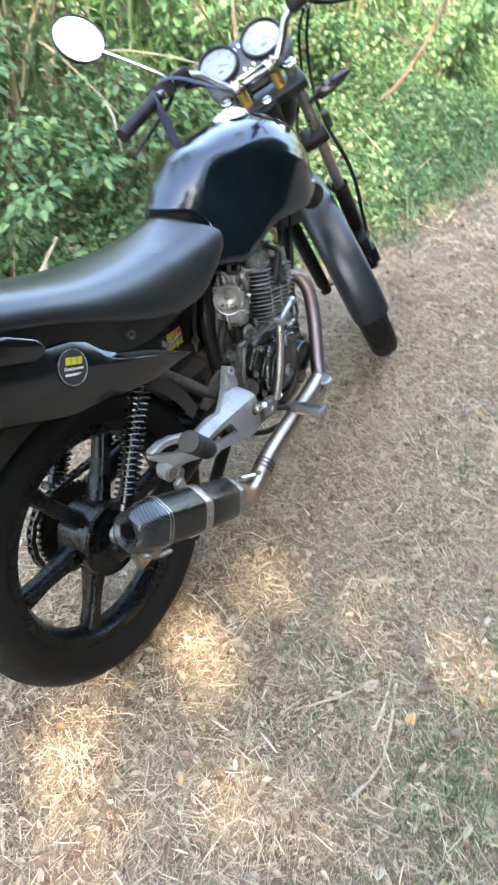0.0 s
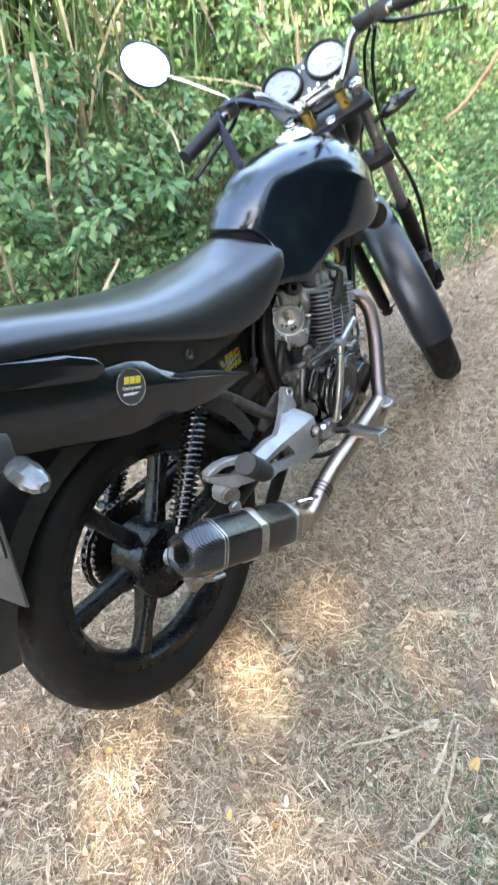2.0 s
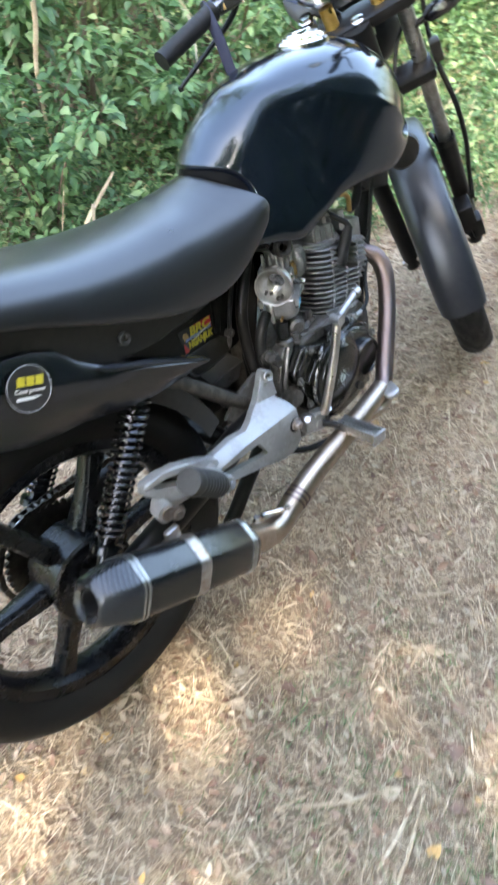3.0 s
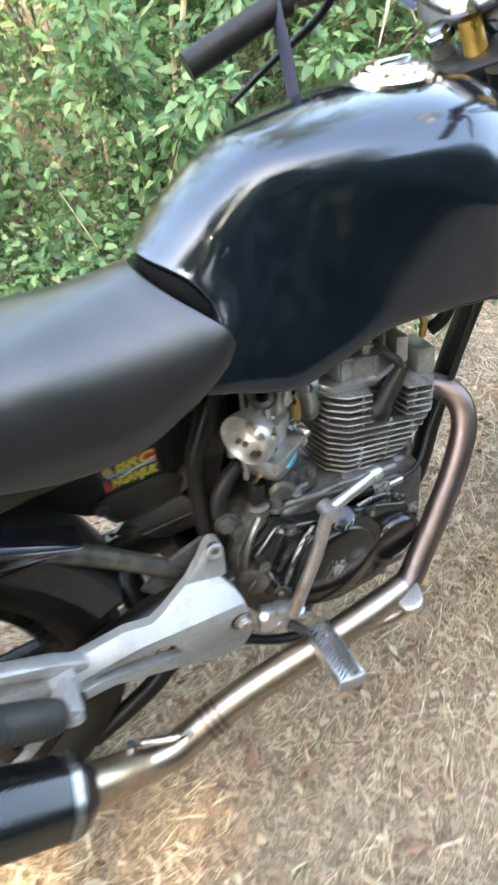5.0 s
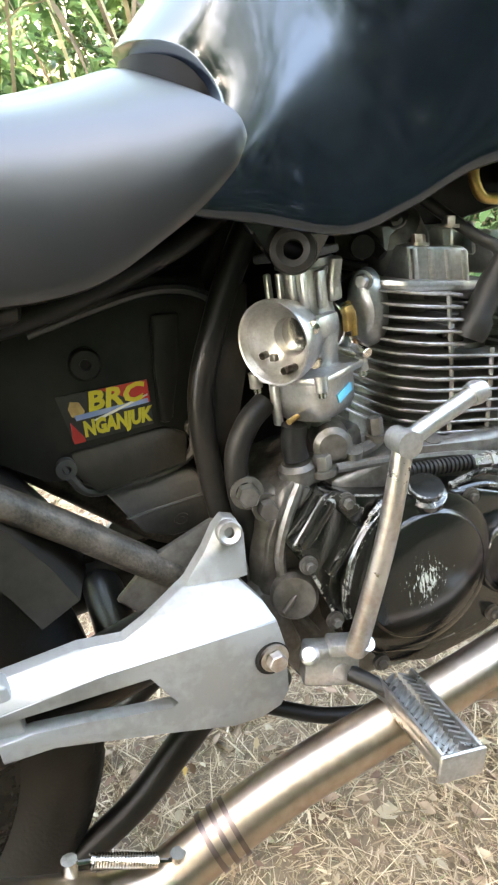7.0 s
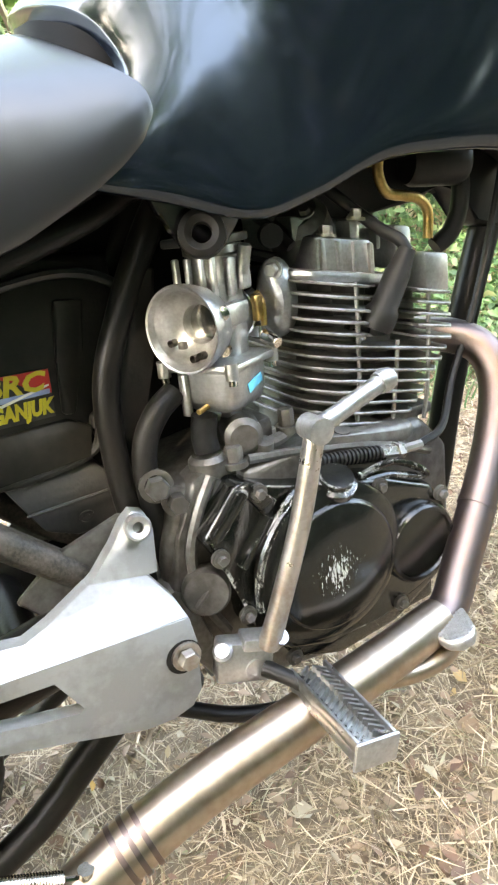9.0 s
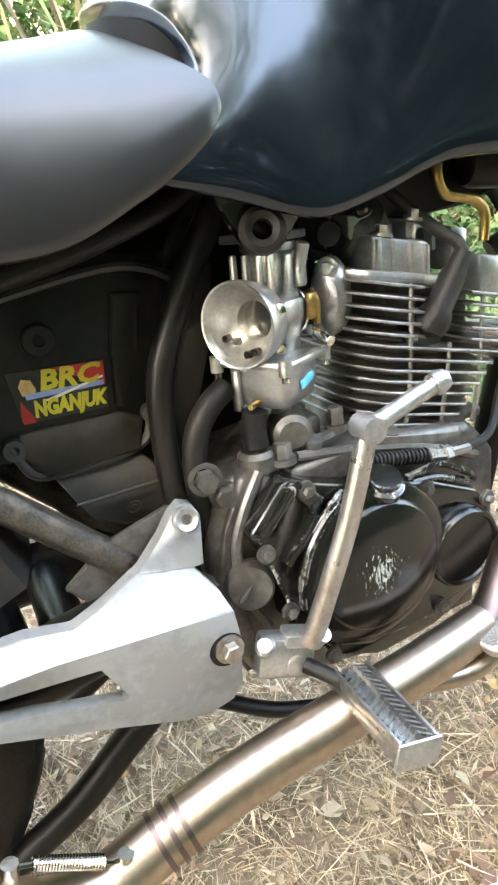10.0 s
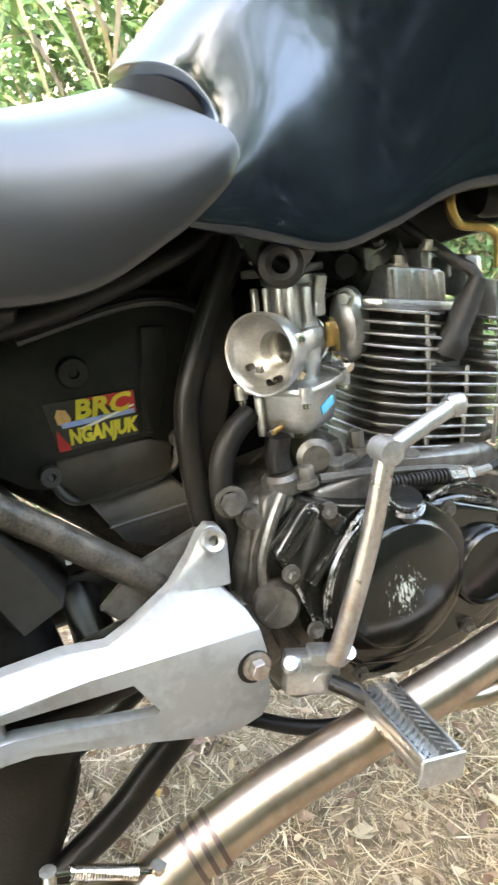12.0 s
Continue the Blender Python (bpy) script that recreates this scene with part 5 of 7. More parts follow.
for x, y in ((-0.032, 0.011), (0.034, 0.012), (0.034, 0.076)):
    bm = new_bm()
    lathe(bm, [(0, -0.046), (0.0036, -0.046), (0.0036, -0.040), (0, -0.040)], (x, y, 0), (0, 0, 1), 10)
    part("carb_screw", carbed(bm), CHROME, carb)
bm = new_bm()
lathe(bm, [(0.0, 0.0), (0.0055, 0.0), (0.0055, 0.012), (0.004, 0.013), (0, 0.013)], (0.026, 0.022, 0.010), (0.5, -0.85, 0), 12)
part("idle_screw", carbed(bm), CHROME, carb)
bm = new_bm()
box(bm, (0.024, 0.040, 0.006), (0.012, 0.030, 0.018), 0.003)
box(bm, (0.022, 0.060, 0.030), (0.012, 0.014, 0.016), 0.003)
lathe(bm, [(0, 0), (0.0055, 0), (0.0055, 0.022), (0.0035, 0.024), (0, 0.024)], (0.024, 0.058, 0.034), (0.2, 0.1, 1), 14)
part("choke_boss", carbed(bm), CAST_ALU, carb)
bm = new_bm()
lathe(bm, [(0.0, 0.0), (0.0045, 0.0), (0.0045, 0.007), (0, 0.007)], (0.024, 0.024, -0.020), (0.3, -0.95, 0), 12)
part("air_screw", carbed(bm), CHROME, carb)
bm = new_bm()
tube(bm, [(0.003, 0.018, -0.066), (0.003, 0.004, -0.067)], 0.0025, seg=8)
part("drain_nipple", carbed(bm), BRASS, carb, "brass drain nipple")
bm = new_bm()
box(bm, (0.0332, 0.046, -0.052), (0.0008, 0.022, 0.008), 0.0002, Euler((0.25, 0, 0)).to_matrix())
part("blue_mark", carbed(bm), CYAN_MARK, carb, "blue paint mark on the bowl")
bm = new_bm()
lathe(bm, [(0.0, 0.0345), (0.0155, 0.0345), (0.0155, 0.0360), (0.0, 0.0360)], (0, 0, 0), (0, 1, 0), 28)
part("slide", carbed(bm), CHROME, carb, "bright throttle slide")
bm = new_bm()
box(bm, (-0.008, 0.010, -0.014), (0.006, 0.006, 0.006), 0.001)
for x, z in ((-0.017, -0.0120), (0.0105, -0.0215), (0.003, -0.0240)):
    lathe(bm, [(0.0032, 0.006), (0.0032, 0.012), (0, 0.012)], (x, 0, z), (0, 1, 0), 12)
part("air_jet", carbed(bm), CAST_DIRTY, carb)
bm = new_bm()
lathe(bm, [(0.0225, 0.072), (0.0235, 0.073), (0.0235, 0.088), (0.0225, 0.089)], (0, 0, 0), (0, 1, 0), 36)
box(bm, (0.020, 0.080, -0.016), (0.012, 0.012, 0.010), 0.002)
part("hose_clamp", carbed(bm), CHROME, carb, "shiny hose clamp")
bm = new_bm()
lathe(bm, [(0.0, 0.0), (0.0055, 0.0), (0.0055, 0.016), (0.0045, 0.018), (0, 0.018)], (0.026, 0.080, -0.020), (0.85, -0.3, -0.3), 14)
part("clamp_screw", carbed(bm), CHROME, carb)
bm = new_bm()
box(bm, (0.0245, 0.076, 0.004), (0.006, 0.012, 0.022), 0.002)
tube(bm, [(0.020, 0.084, 0.016), (0.026, 0.082, 0.006), (0.027, 0.080, -0.012)], 0.0028, seg=8)
part("clamp_spring", carbed(bm), BRASS, carb, "gold-toned clamp band")
bm = new_bm()
tube(bm, [(0.036, 0.578, 0.574), (0.026, 0.596, 0.577), (0.018, 0.622, 0.585)], [0.0215, 0.021, 0.020], seg=24)
part("intake_rubber", bm, RUBBER, carb)
bm = new_bm()
rows = []
for a, (rx, rz) in ((0.0, (0.0135, 0.034)), (0.010, (0.0135, 0.034)), (0.014, (0.012, 0.031)), (0.020, (0.010, 0.022))):
    c = Vector((0.046, 0.615, 0.580)) + Vector((0.55, -0.83, 0)) * a
    rows.append([c + Vector((0.83, 0.55, 0)) * rx * math.cos(q) * 1.3 + Vector((0, 0, 1)) * rz * math.sin(q) for q in (2 * math.pi * k / 24 for k in range(24))])
skin(bm, rows)
bolt(bm, (0.060, 0.604, 0.606), (0.55, -0.83, 0), 0.006, 0.008)
part("intake_manifold", bm, CAST_ALU, carb, "cast intake manifold flange", sharp=50)
bm = new_bm()
tube(bm, [(0.073, 0.515, 0.505), (0.072, 0.512, 0.488), (0.074, 0.512, 0.474)], 0.011, seg=14)
part("overflow_hose", bm, RUBBER, carb, "short black rubber hose")
bm = new_bm()
tube(bm, [(0.052, 0.500, 0.524), (0.058, 0.481, 0.514), (0.060, 0.466, 0.494), (0.060, 0.460, 0.465), (0.060, 0.461, 0.420), (0.056, 0.462, 0.370)], 0.0105, seg=14)
part("crankcase_hose", bm, RUBBER, bike, "thick black breather hose")
bm = new_bm()
lathe(bm, [(0.0, 0), (0.017, 0), (0.017, 0.03), (0.012, 0.034), (0, 0.034)], (0.055, 0.552, 0.480), (0.9, -0.3, 0), 20)
box(bm, (0.045, 0.560, 0.470), (0.050, 0.040, 0.030), 0.006)
tube(bm, [(0.075, 0.545, 0.462), (0.078, 0.58, 0.466), (0.070, 0.60, 0.470)], 0.006, seg=8)
bolt(bm, (0.075, 0.590, 0.468), (0, 0, 1), 0.007, 0.022)
bolt(bm, (0.085, 0.530, 0.458), (0, 0, 1), 0.008, 0.018)
part("starter_housing", bm, CAST_DIRTY, engine, "grimy housing below the carburettor")
bm = new_bm()
for pts in ([(0.02, 0.60, 0.66), (0.03, 0.62, 0.64), (0.05, 0.63, 0.62)], [(0.0, 0.57, 0.64), (0.02, 0.60, 0.62), (0.03, 0.625, 0.61)]):
    tube(bm, pts, 0.005, seg=8)
lathe(bm, [(0, 0), (0.010, 0), (0.010, 0.012), (0, 0.012)], (0.045, 0.612, 0.632), (0.9, -0.3, 0), 16)
part("fuel_line", bm, RUBBER, bike, "black fuel hose below the tank")

# ---- air box ----
# added sheet: the darkness behind carburettor and hoses, built as a black plate
bm = new_bm()
prism(bm, [(0.440, 0.660), (0.600, 0.672), (0.655, 0.660), (0.655, 0.606), (0.610, 0.585), (0.572, 0.560), (0.556, 0.500), (0.545, 0.462), (0.500, 0.452), (0.450, 0.452), (0.440, 0.52)], -0.030, 0.006, 0.002)
part("dark_backing", bm, TRIM_BLACK, bike, "added black sheet filling the dark gap behind the hoses")
# gusset, its plate widened to stand in for the dark hollow under the tank
bm = new_bm()
prism(bm, [(0.60, 0.705), (0.76, 0.735), (0.94, 0.745), (0.985, 0.640), (0.975, 0.580), (0.945, 0.586), (0.880, 0.600), (0.862, 0.640), (0.830, 0.652), (0.800, 0.634), (0.72, 0.630), (0.64, 0.640)], -0.020, 0.040, 0.006)
tube(bm, [(0.030, 0.650, 0.690), (0.034, 0.760, 0.688), (0.032, 0.860, 0.690), (0.026, 0.930, 0.660)], 0.012, seg=10)
part("frame_gusset", bm, FRAME_BLACK, bike, "black frame gusset under the tank")
bm = new_bm()
lathe(bm, [(0, -0.030), (0.018, -0.030), (0.021, -0.024), (0.021, 0.024), (0.018, 0.030), (0, 0.030)], (0.045, 0.800, 0.668), (0.2, 1.0, -0.1), 24)
box(bm, (0.036, 0.800, 0.668), (0.020, 0.040, 0.036), 0.004)
part("ignition_coil", bm, RUBBER, bike, "black ignition coil under the tank")
bm = new_bm()
prism(bm, [(0.20, 0.58), (0.26, 0.64), (0.40, 0.648), (0.487, 0.640), (0.488, 0.600), (0.462, 0.535), (0.434, 0.470), (0.350, 0.465), (0.315, 0.500), (0.25, 0.53)], -0.075, 0.068, 0.010, segs=3)
airbox = part("air_box", bm, PLASTIC_DUSTY, bike, "dusty black plastic air filter box")
bm = new_bm()
tube(bm, [(-0.002, 0.330, 0.618), (-0.001, 0.430, 0.630), (0.0, 0.478, 0.618), (0.0, 0.484, 0.596), (0.001, 0.456, 0.532), (0.0, 0.448, 0.502), (0.0, 0.430, 0.474), (0.0, 0.350, 0.470), (0.0, 0.330, 0.492), (-0.004, 0.326, 0.506)], 0.0045, seg=8)
part("box_rim", bm, PLASTIC_GREY, airbox)
bm = new_bm()
prism(bm, [(0.336, 0.511), (0.422, 0.510), (0.440, 0.498), (0.432, 0.474), (0.350, 0.471), (0.334, 0.492)], -0.012, 0.007, 0.003, tilt=lambda y, z: 0.35 * (0.511 - z))
part("box_shelf", bm, PLASTIC_DUSTY, airbox, "dusty lower face of the air box")
bm = new_bm()
prism(bm, [(0.432, 0.610), (0.458, 0.606), (0.446, 0.560), (0.430, 0.512), (0.418, 0.514), (0.424, 0.560)], -0.010, 0.009, 0.004)
part("box_rib", bm, PLASTIC_DUSTY, airbox)
bm = new_bm()
lathe(bm, [(0.014, 0.0), (0.014, 0.007), (0.012, 0.009), (0.005, 0.009), (0.004, 0.006), (0, 0.006)], (-0.007, 0.368, 0.583), (1, 0, 0), 28)
part("box_knob", bm, PLASTIC_DUSTY, airbox)
bm = new_bm()
for y, z in ((0.448, 0.502), (0.329, 0.500)):
    bm = new_bm()
    lathe(bm, [(0.004, -0.006), (0.009, -0.006), (0.009, 0.004), (0.004, 0.004), (0.004, -0.006)], (0.001, y, z), (1, 0, 0), 20)
    part("box_lug", bm, PLASTIC_GREY, airbox)
bm = new_bm()
prism(bm, [(0.351, 0.471), (0.434, 0.467), (0.451, 0.443), (0.441, 0.404), (0.405, 0.405), (0.378, 0.420)], -0.055, 0.070, 0.004, tilt=lambda y, z: -0.25 * (0.445 - z) if z < 0.445 else -0.9 * (z - 0.445))
tray = part("battery_tray", bm, PLASTIC_GREY, bike, "grey plastic battery tray")
bm = new_bm()
tube(bm, [(0.0165, 0.366, 0.4435), (0.0168, 0.450, 0.4440)], 0.0016, seg=6)
lathe(bm, [(0.007, 0), (0.007, 0.0012), (0.0055, 0.0012), (0.0055, 0), (0.003, 0), (0.003, 0.0012), (0, 0.0012)], (0.0115, 0.414, 0.424), (1, 0, -0.25), 20)
part("tray_edge", bm, PLASTIC_GREY, tray)
# club sticker
ST0, ST1, ST2, ST3 = (0.337, 0.561), (0.416, 0.556), (0.413, 0.515), (0.342, 0.517)
def on_sticker(u, v, lift):
    y = (ST3[0] * (1 - u) + ST2[0] * u) * (1 - v) + (ST0[0] * (1 - u) + ST1[0] * u) * v
    z = (ST3[1] * (1 - u) + ST2[1] * u) * (1 - v) + (ST0[1] * (1 - u) + ST1[1] * u) * v
    return Vector((-0.0055 + lift, y, z))
def sticker_part(name, polys, lift, material, parent):
    bm = new_bm()
    for poly in polys:
        lo = [bm.verts.new(on_sticker(u, v, lift)) for u, v in poly]
        hi = [bm.verts.new(on_sticker(u, v, lift + 0.0004)) for u, v in poly]
        bm.faces.new(lo[::-1])
        bm.faces.new(hi)
        for k in range(len(lo)):
            bm.faces.new((lo[k], lo[(k + 1) % len(lo)], hi[(k + 1) % len(hi)], hi[k]))
    return part(name, bm, material, parent)
club = sticker_part("club_sticker", [[(0, 0), (1, 0), (1, 1), (0, 1)]], 0.0, DECAL_BLACK, airbox)
club["label"] = "red and black sticker with yellow lettering"
sticker_part("red_corner", [[(0.45, 1.0), (1.0, 1.0), (1.0, 0.50), (0.80, 0.62), (0.66, 0.80)], [(0.0, 0.12), (0.05, 0.45), (0.14, 0.10), (0.14, 0.0), (0.0, 0.0)]], 0.0007, DECAL_RED, club)
sticker_part("tan_patch", [[(0.09, 0.55), (0.20, 0.50), (0.25, 0.62), (0.22, 0.82), (0.13, 0.86), (0.08, 0.72)]], 0.0007, DECAL_TAN, club)
sticker_part("blue_stripe", [[(0.12, 0.46), (0.98, 0.50), (0.98, 0.60), (0.12, 0.57)]], 0.0010, DECAL_BLUE, club)
sticker_part("white_slash", [[(0.35, 0.36), (0.98, 0.66), (0.98, 0.70), (0.30, 0.40)]], 0.0013, DECAL_WHITE, club)
for body, size, u, v, sh in (("BRC", 0.0175, 0.60, 0.77, 0.25), ("NGANJUK", 0.0128, 0.56, 0.24, 0.25)):
    bm = text_mesh(body, size, 0.0003, sh, 0.0007)
    xs = [w.co.x for w in bm.verts]
    ys = [w.co.y for w in bm.verts]
    wx, wy = max(xs) - min(xs), max(ys) - min(ys)
    tw, th = (0.68, 0.42) if body == "BRC" else (0.86, 0.44)
    for w in bm.verts:
        p = on_sticker(u + w.co.x / wx * tw, v + w.co.y / wy * th, 0.0016 + w.co.z)
        w.co = p
    part("sticker_lettering", bm, DECAL_YELLOW, club)

# ---- exhaust ----
bm = new_bm()
tube(bm, [(0.199, 0.225, 0.262), (0.189, 0.262, 0.233), (0.185, 0.302, 0.225), (0.179, 0.352, 0.236), (0.176, 0.423, 0.251), (0.177, 0.521, 0.266), (0.172, 0.608, 0.273), (0.164, 0.676, 0.277)], [0.024, 0.0235, 0.0225, 0.022, 0.022, 0.0215, 0.021, 0.020], seg=24)
exhaust = part("exhaust", bm, PIPE_STEEL, bike, "heat-tinted steel exhaust pipe", sharp=60)
bm = new_bm()
tube(bm, [(0.168, 0.660, 0.275), (0.160, 0.692, 0.281), (0.146, 0.722, 0.306), (0.124, 0.770, 0.352), (0.103, 0.812, 0.398), (0.082, 0.842, 0.445), (0.060, 0.846, 0.478), (0.034, 0.828, 0.494), (0.005, 0.795, 0.500)], 0.0185, seg=24)
part("down_pipe", bm, PIPE_HOT, exhaust, "browned upper exhaust pipe")
bm = new_bm()
tube(bm, [(0.176, 0.585, 0.262), (0.180, 0.630, 0.250), (0.182, 0.668, 0.254), (0.172, 0.690, 0.276)], 0.0095, seg=14)
part("guard_tube", bm, PIPE_STEEL, exhaust)
bm = new_bm()
for p, q in (((0.1795, 0.346, 0.2345), (0.1793, 0.350, 0.2355)), ((0.1790, 0.356, 0.2367), (0.1788, 0.360, 0.2376)), ((0.1785, 0.366, 0.2388), (0.1783, 0.370, 0.2397)), ((0.1265, 0.764, 0.3465), (0.1250, 0.768, 0.3500))):
    bm = new_bm()
    tube(bm, [p, q], 0.0238 if p[1] < 0.5 else 0.0194, seg=28)
    part("weld_ring", bm, PIPE_HOT, exhaust)
MUF_A, MUF_B = Vector((0.221, -0.090, 0.450)), Vector((0.214, 0.182, 0.297))
mdir = (MUF_B - MUF_A).normalized()
mlen = (MUF_B - MUF_A).length
MU = (Vector((1, 0, 0)) - mdir * mdir.x).normalized()
MV = MU.cross(mdir)
MV = MV if MV.z > 0 else -MV


def hexagon(profile):
    """A six-sided form with well rounded corners along the silencer's line."""
    bm = new_bm()
    rows = []
    for r, h in profile:
        ring = []
        for q in (2 * math.pi * k / 48 for k in range(48)):
            e = sum(abs(math.cos(q - radians(2 + 60 * k))) ** 11 for k in range(3)) ** (-1 / 11)
            ring.append(MUF_A + mdir * h + (MU * math.cos(q) + MV * math.sin(q)) * r * e * 1.02)
        rows.append(ring)
    skin(bm, rows)
    return bm


muffler = part("muffler", hexagon([(0.042, 0.058), (0.0445, 0.061), (0.0448, 0.180), (0.0420, mlen - 0.012), (0.040, mlen - 0.006), (0.034, mlen + 0.004), (0.028, mlen + 0.010)]), CARBON_CAN, exhaust, "dark woven carbon silencer can", sharp=24)
part("end_cap", hexagon([(0.018, 0.030), (0.018, 0.002), (0.026, -0.002), (0.034, 0.004), (0.0450, 0.056), (0.0446, 0.064)]), CARBON, muffler, "tapered woven carbon end cap", sharp=60)
bm = new_bm()
lathe(bm, [(0.0, 0.040), (0.018, 0.040), (0.018, 0.004), (0.0160, 0.004), (0.0160, 0.038)], MUF_A, mdir, 28)
part("tail_bore", bm, RUBBER, muffler)
for h, w in ((0.058, 0.003), (0.065, 0.004), (mlen - 0.024, 0.010)):
    k = 0.0458 if h < 0.1 else 0.0436
    part("band", hexagon([(k - 0.003, h), (k, h), (k, h + w), (k - 0.003, h + w)]), FORK_STEEL, muffler, "steel band")
bm = hexagon([(0.0430, 0.166), (0.0458, 0.166), (0.0464, 0.169), (0.0464, 0.184), (0.0458, 0.187), (0.0430, 0.187)])
mc = MUF_A + mdir * 0.177
box(bm, mc + Vector((-0.016, 0.010, 0.052)), (0.012, 0.024, 0.026), 0.003)
part("hanger_clamp", bm, WORN_STEEL, muffler, "worn steel silencer clamp")
bm = new_bm()
tube(bm, [(0.213, 0.180, 0.299), (0.205, 0.212, 0.274), (0.190, 0.248, 0.240)], [0.0290, 0.0275, 0.0258], seg=24)
part("joint_sleeve", bm, PIPE_STEEL, muffler)
bm = new_bm()
helix(bm, (0.184, 0.262, 0.277), (0.188, 0.306, 0.253), 0.0048, 0.0010, 24, seg=5, per=10)
tube(bm, [(0.184, 0.248, 0.283), (0.184, 0.262, 0.277)], 0.0018, seg=6)
tube(bm, [(0.188, 0.305, 0.253), (0.189, 0.318, 0.246)], 0.0018, seg=6)
lathe(bm, [(0, -0.012), (0.006, -0.012), (0.006, 0.007), (0, 0.007)], (0.184, 0.248, 0.280), (0, 0.2, 1), 10)
lathe(bm, [(0, -0.010), (0.006, -0.010), (0.006, 0.006), (0, 0.006)], (0.189, 0.320, 0.246), (0, 0.2, 1), 10)
part("exhaust_spring", bm, CHROME, exhaust, "small coil spring holding the pipe joint")

# ---- foot peg hanger ----
def hang_x(y, z):
    up = z - (0.370 + 0.085 * (0.449 - y))
    return -1.25 * min(0.032, max(0.0, up)) - 0.35 * max(0.0, up - 0.032) + 0.20 * max(0.0, 0.26 - y)


bm = new_bm()
prism(bm, [(0.386, 0.4065), (0.393, 0.408), (0.404, 0.418), (0.414, 0.426), (0.427, 0.440), (0.437, 0.446), (0.447, 0.442), (0.450, 0.428), (0.442, 0.398), (0.433, 0.3985)], 0.119, 0.013, 0.0008, tilt=hang_x)
prism(bm, [(0.225, 0.388), (0.225, 0.404), (0.297, 0.399), (0.330, 0.393), (0.350, 0.397), (0.386, 0.4065), (0.433, 0.3985), (0.445, 0.382), (0.449, 0.370), (0.355, 0.378), (0.310, 0.382)], 0.119, 0.013, 0.0008, tilt=hang_x)
prism(bm, [(0.225, 0.388), (0.310, 0.382), (0.355, 0.378), (0.449, 0.370), (0.452, 0.345), (0.448, 0.300), (0.438, 0.287), (0.420, 0.283), (0.396, 0.286), (0.341, 0.308), (0.260, 0.339), (0.225, 0.347), (0.225, 0.364), (0.250, 0.360), (0.290, 0.348), (0.320, 0.338), (0.352, 0.329), (0.357, 0.332), (0.341, 0.3645), (0.292, 0.370), (0.250, 0.377), (0.228, 0.380)], 0.119, 0.013, 0.0008, tilt=hang_x)
hanger = part("footrest_hanger", bm, SILVER_PAINT, bike, "silver painted cast footrest hanger")
ARM = lambda y, z: 0.05 * max(0.0, 0.27 - y)
bm = new_bm()
prism(bm, [(0.245, 0.403), (0.211, 0.426), (0.160, 0.455), (0.130, 0.463), (0.094, 0.468), (0.088, 0.460), (0.112, 0.453), (0.134, 0.450), (0.156, 0.445), (0.180, 0.426), (0.200, 0.405), (0.245, 0.378)], 0.110, 0.020, 0.004, tilt=ARM)
prism(bm, [(0.245, 0.378), (0.200, 0.405), (0.184, 0.404), (0.166, 0.410), (0.146, 0.418), (0.126, 0.432), (0.108, 0.451), (0.088, 0.460), (0.088, 0.450), (0.104, 0.432), (0.130, 0.408), (0.164, 0.384), (0.205, 0.364), (0.245, 0.342)], 0.110, 0.020, 0.004, tilt=ARM)
part("hanger_arm", bm, SILVER_PAINT, hanger, "silver loop arm towards the rear footrest")
bm = new_bm()
prism(bm, [(0.118, 0.430), (0.150, 0.413), (0.172, 0.396), (0.166, 0.380), (0.142, 0.384), (0.114, 0.394), (0.096, 0.406), (0.100, 0.424)], 0.122, 0.013, 0.004)
lathe(bm, [(0.007, -0.004), (0.016, -0.004), (0.016, 0.022), (0.007, 0.022), (0.007, -0.004)], (0.136, 0.106, 0.411), (1, -0.2, 0), 24)
part("silencer_bracket", bm, SILVER_PAINT, hanger)
bm = new_bm()
lathe(bm, [(0.0, 0.0), (0.012, 0.0), (0.012, 0.010), (0.0, 0.010)], (0.152, 0.106, 0.411), (1, -0.2, 0), 20)
bolt(bm, (0.160, 0.118, 0.402), (1, -0.2, 0), 0.009, 0.010)
part("bracket_bolt", bm, WORN_STEEL, hanger)
bm = new_bm()
lathe(bm, [(0.0045, -0.004), (0.0108, -0.004), (0.0108, 0.008), (0.009, 0.010), (0.0045, 0.008), (0.0045, -0.004)], (0.083, 0.437, 0.435), (1, -0.1, 0.35), 24)
part("hanger_eye", bm, CAST_ALU, hanger)
bm = new_bm()
lathe(bm, [(0.0, 0.0), (0.012, 0.0), (0.012, 0.006), (0.0, 0.006)], (0.128, 0.440, 0.338), (1, 0, 0), 20)
bolt(bm, (0.132, 0.440, 0.338), (1, 0, 0), 0.0085, 0.012)
part("hanger_bolt", bm, WORN_STEEL, hanger)
# nothing is hollowed: the notch's shade is a thin dark disc
bm = new_bm()
lathe(bm, [(0.0, 0.0), (0.0150, 0.0), (0.0150, 0.0012), (0.0, 0.0012)], (0.1315, 0.4385, 0.337), (1, 0, 0), 24)
part("recess_shade", bm, RUBBER, hanger, "thin dark disc for the shaded recess round the bolt")
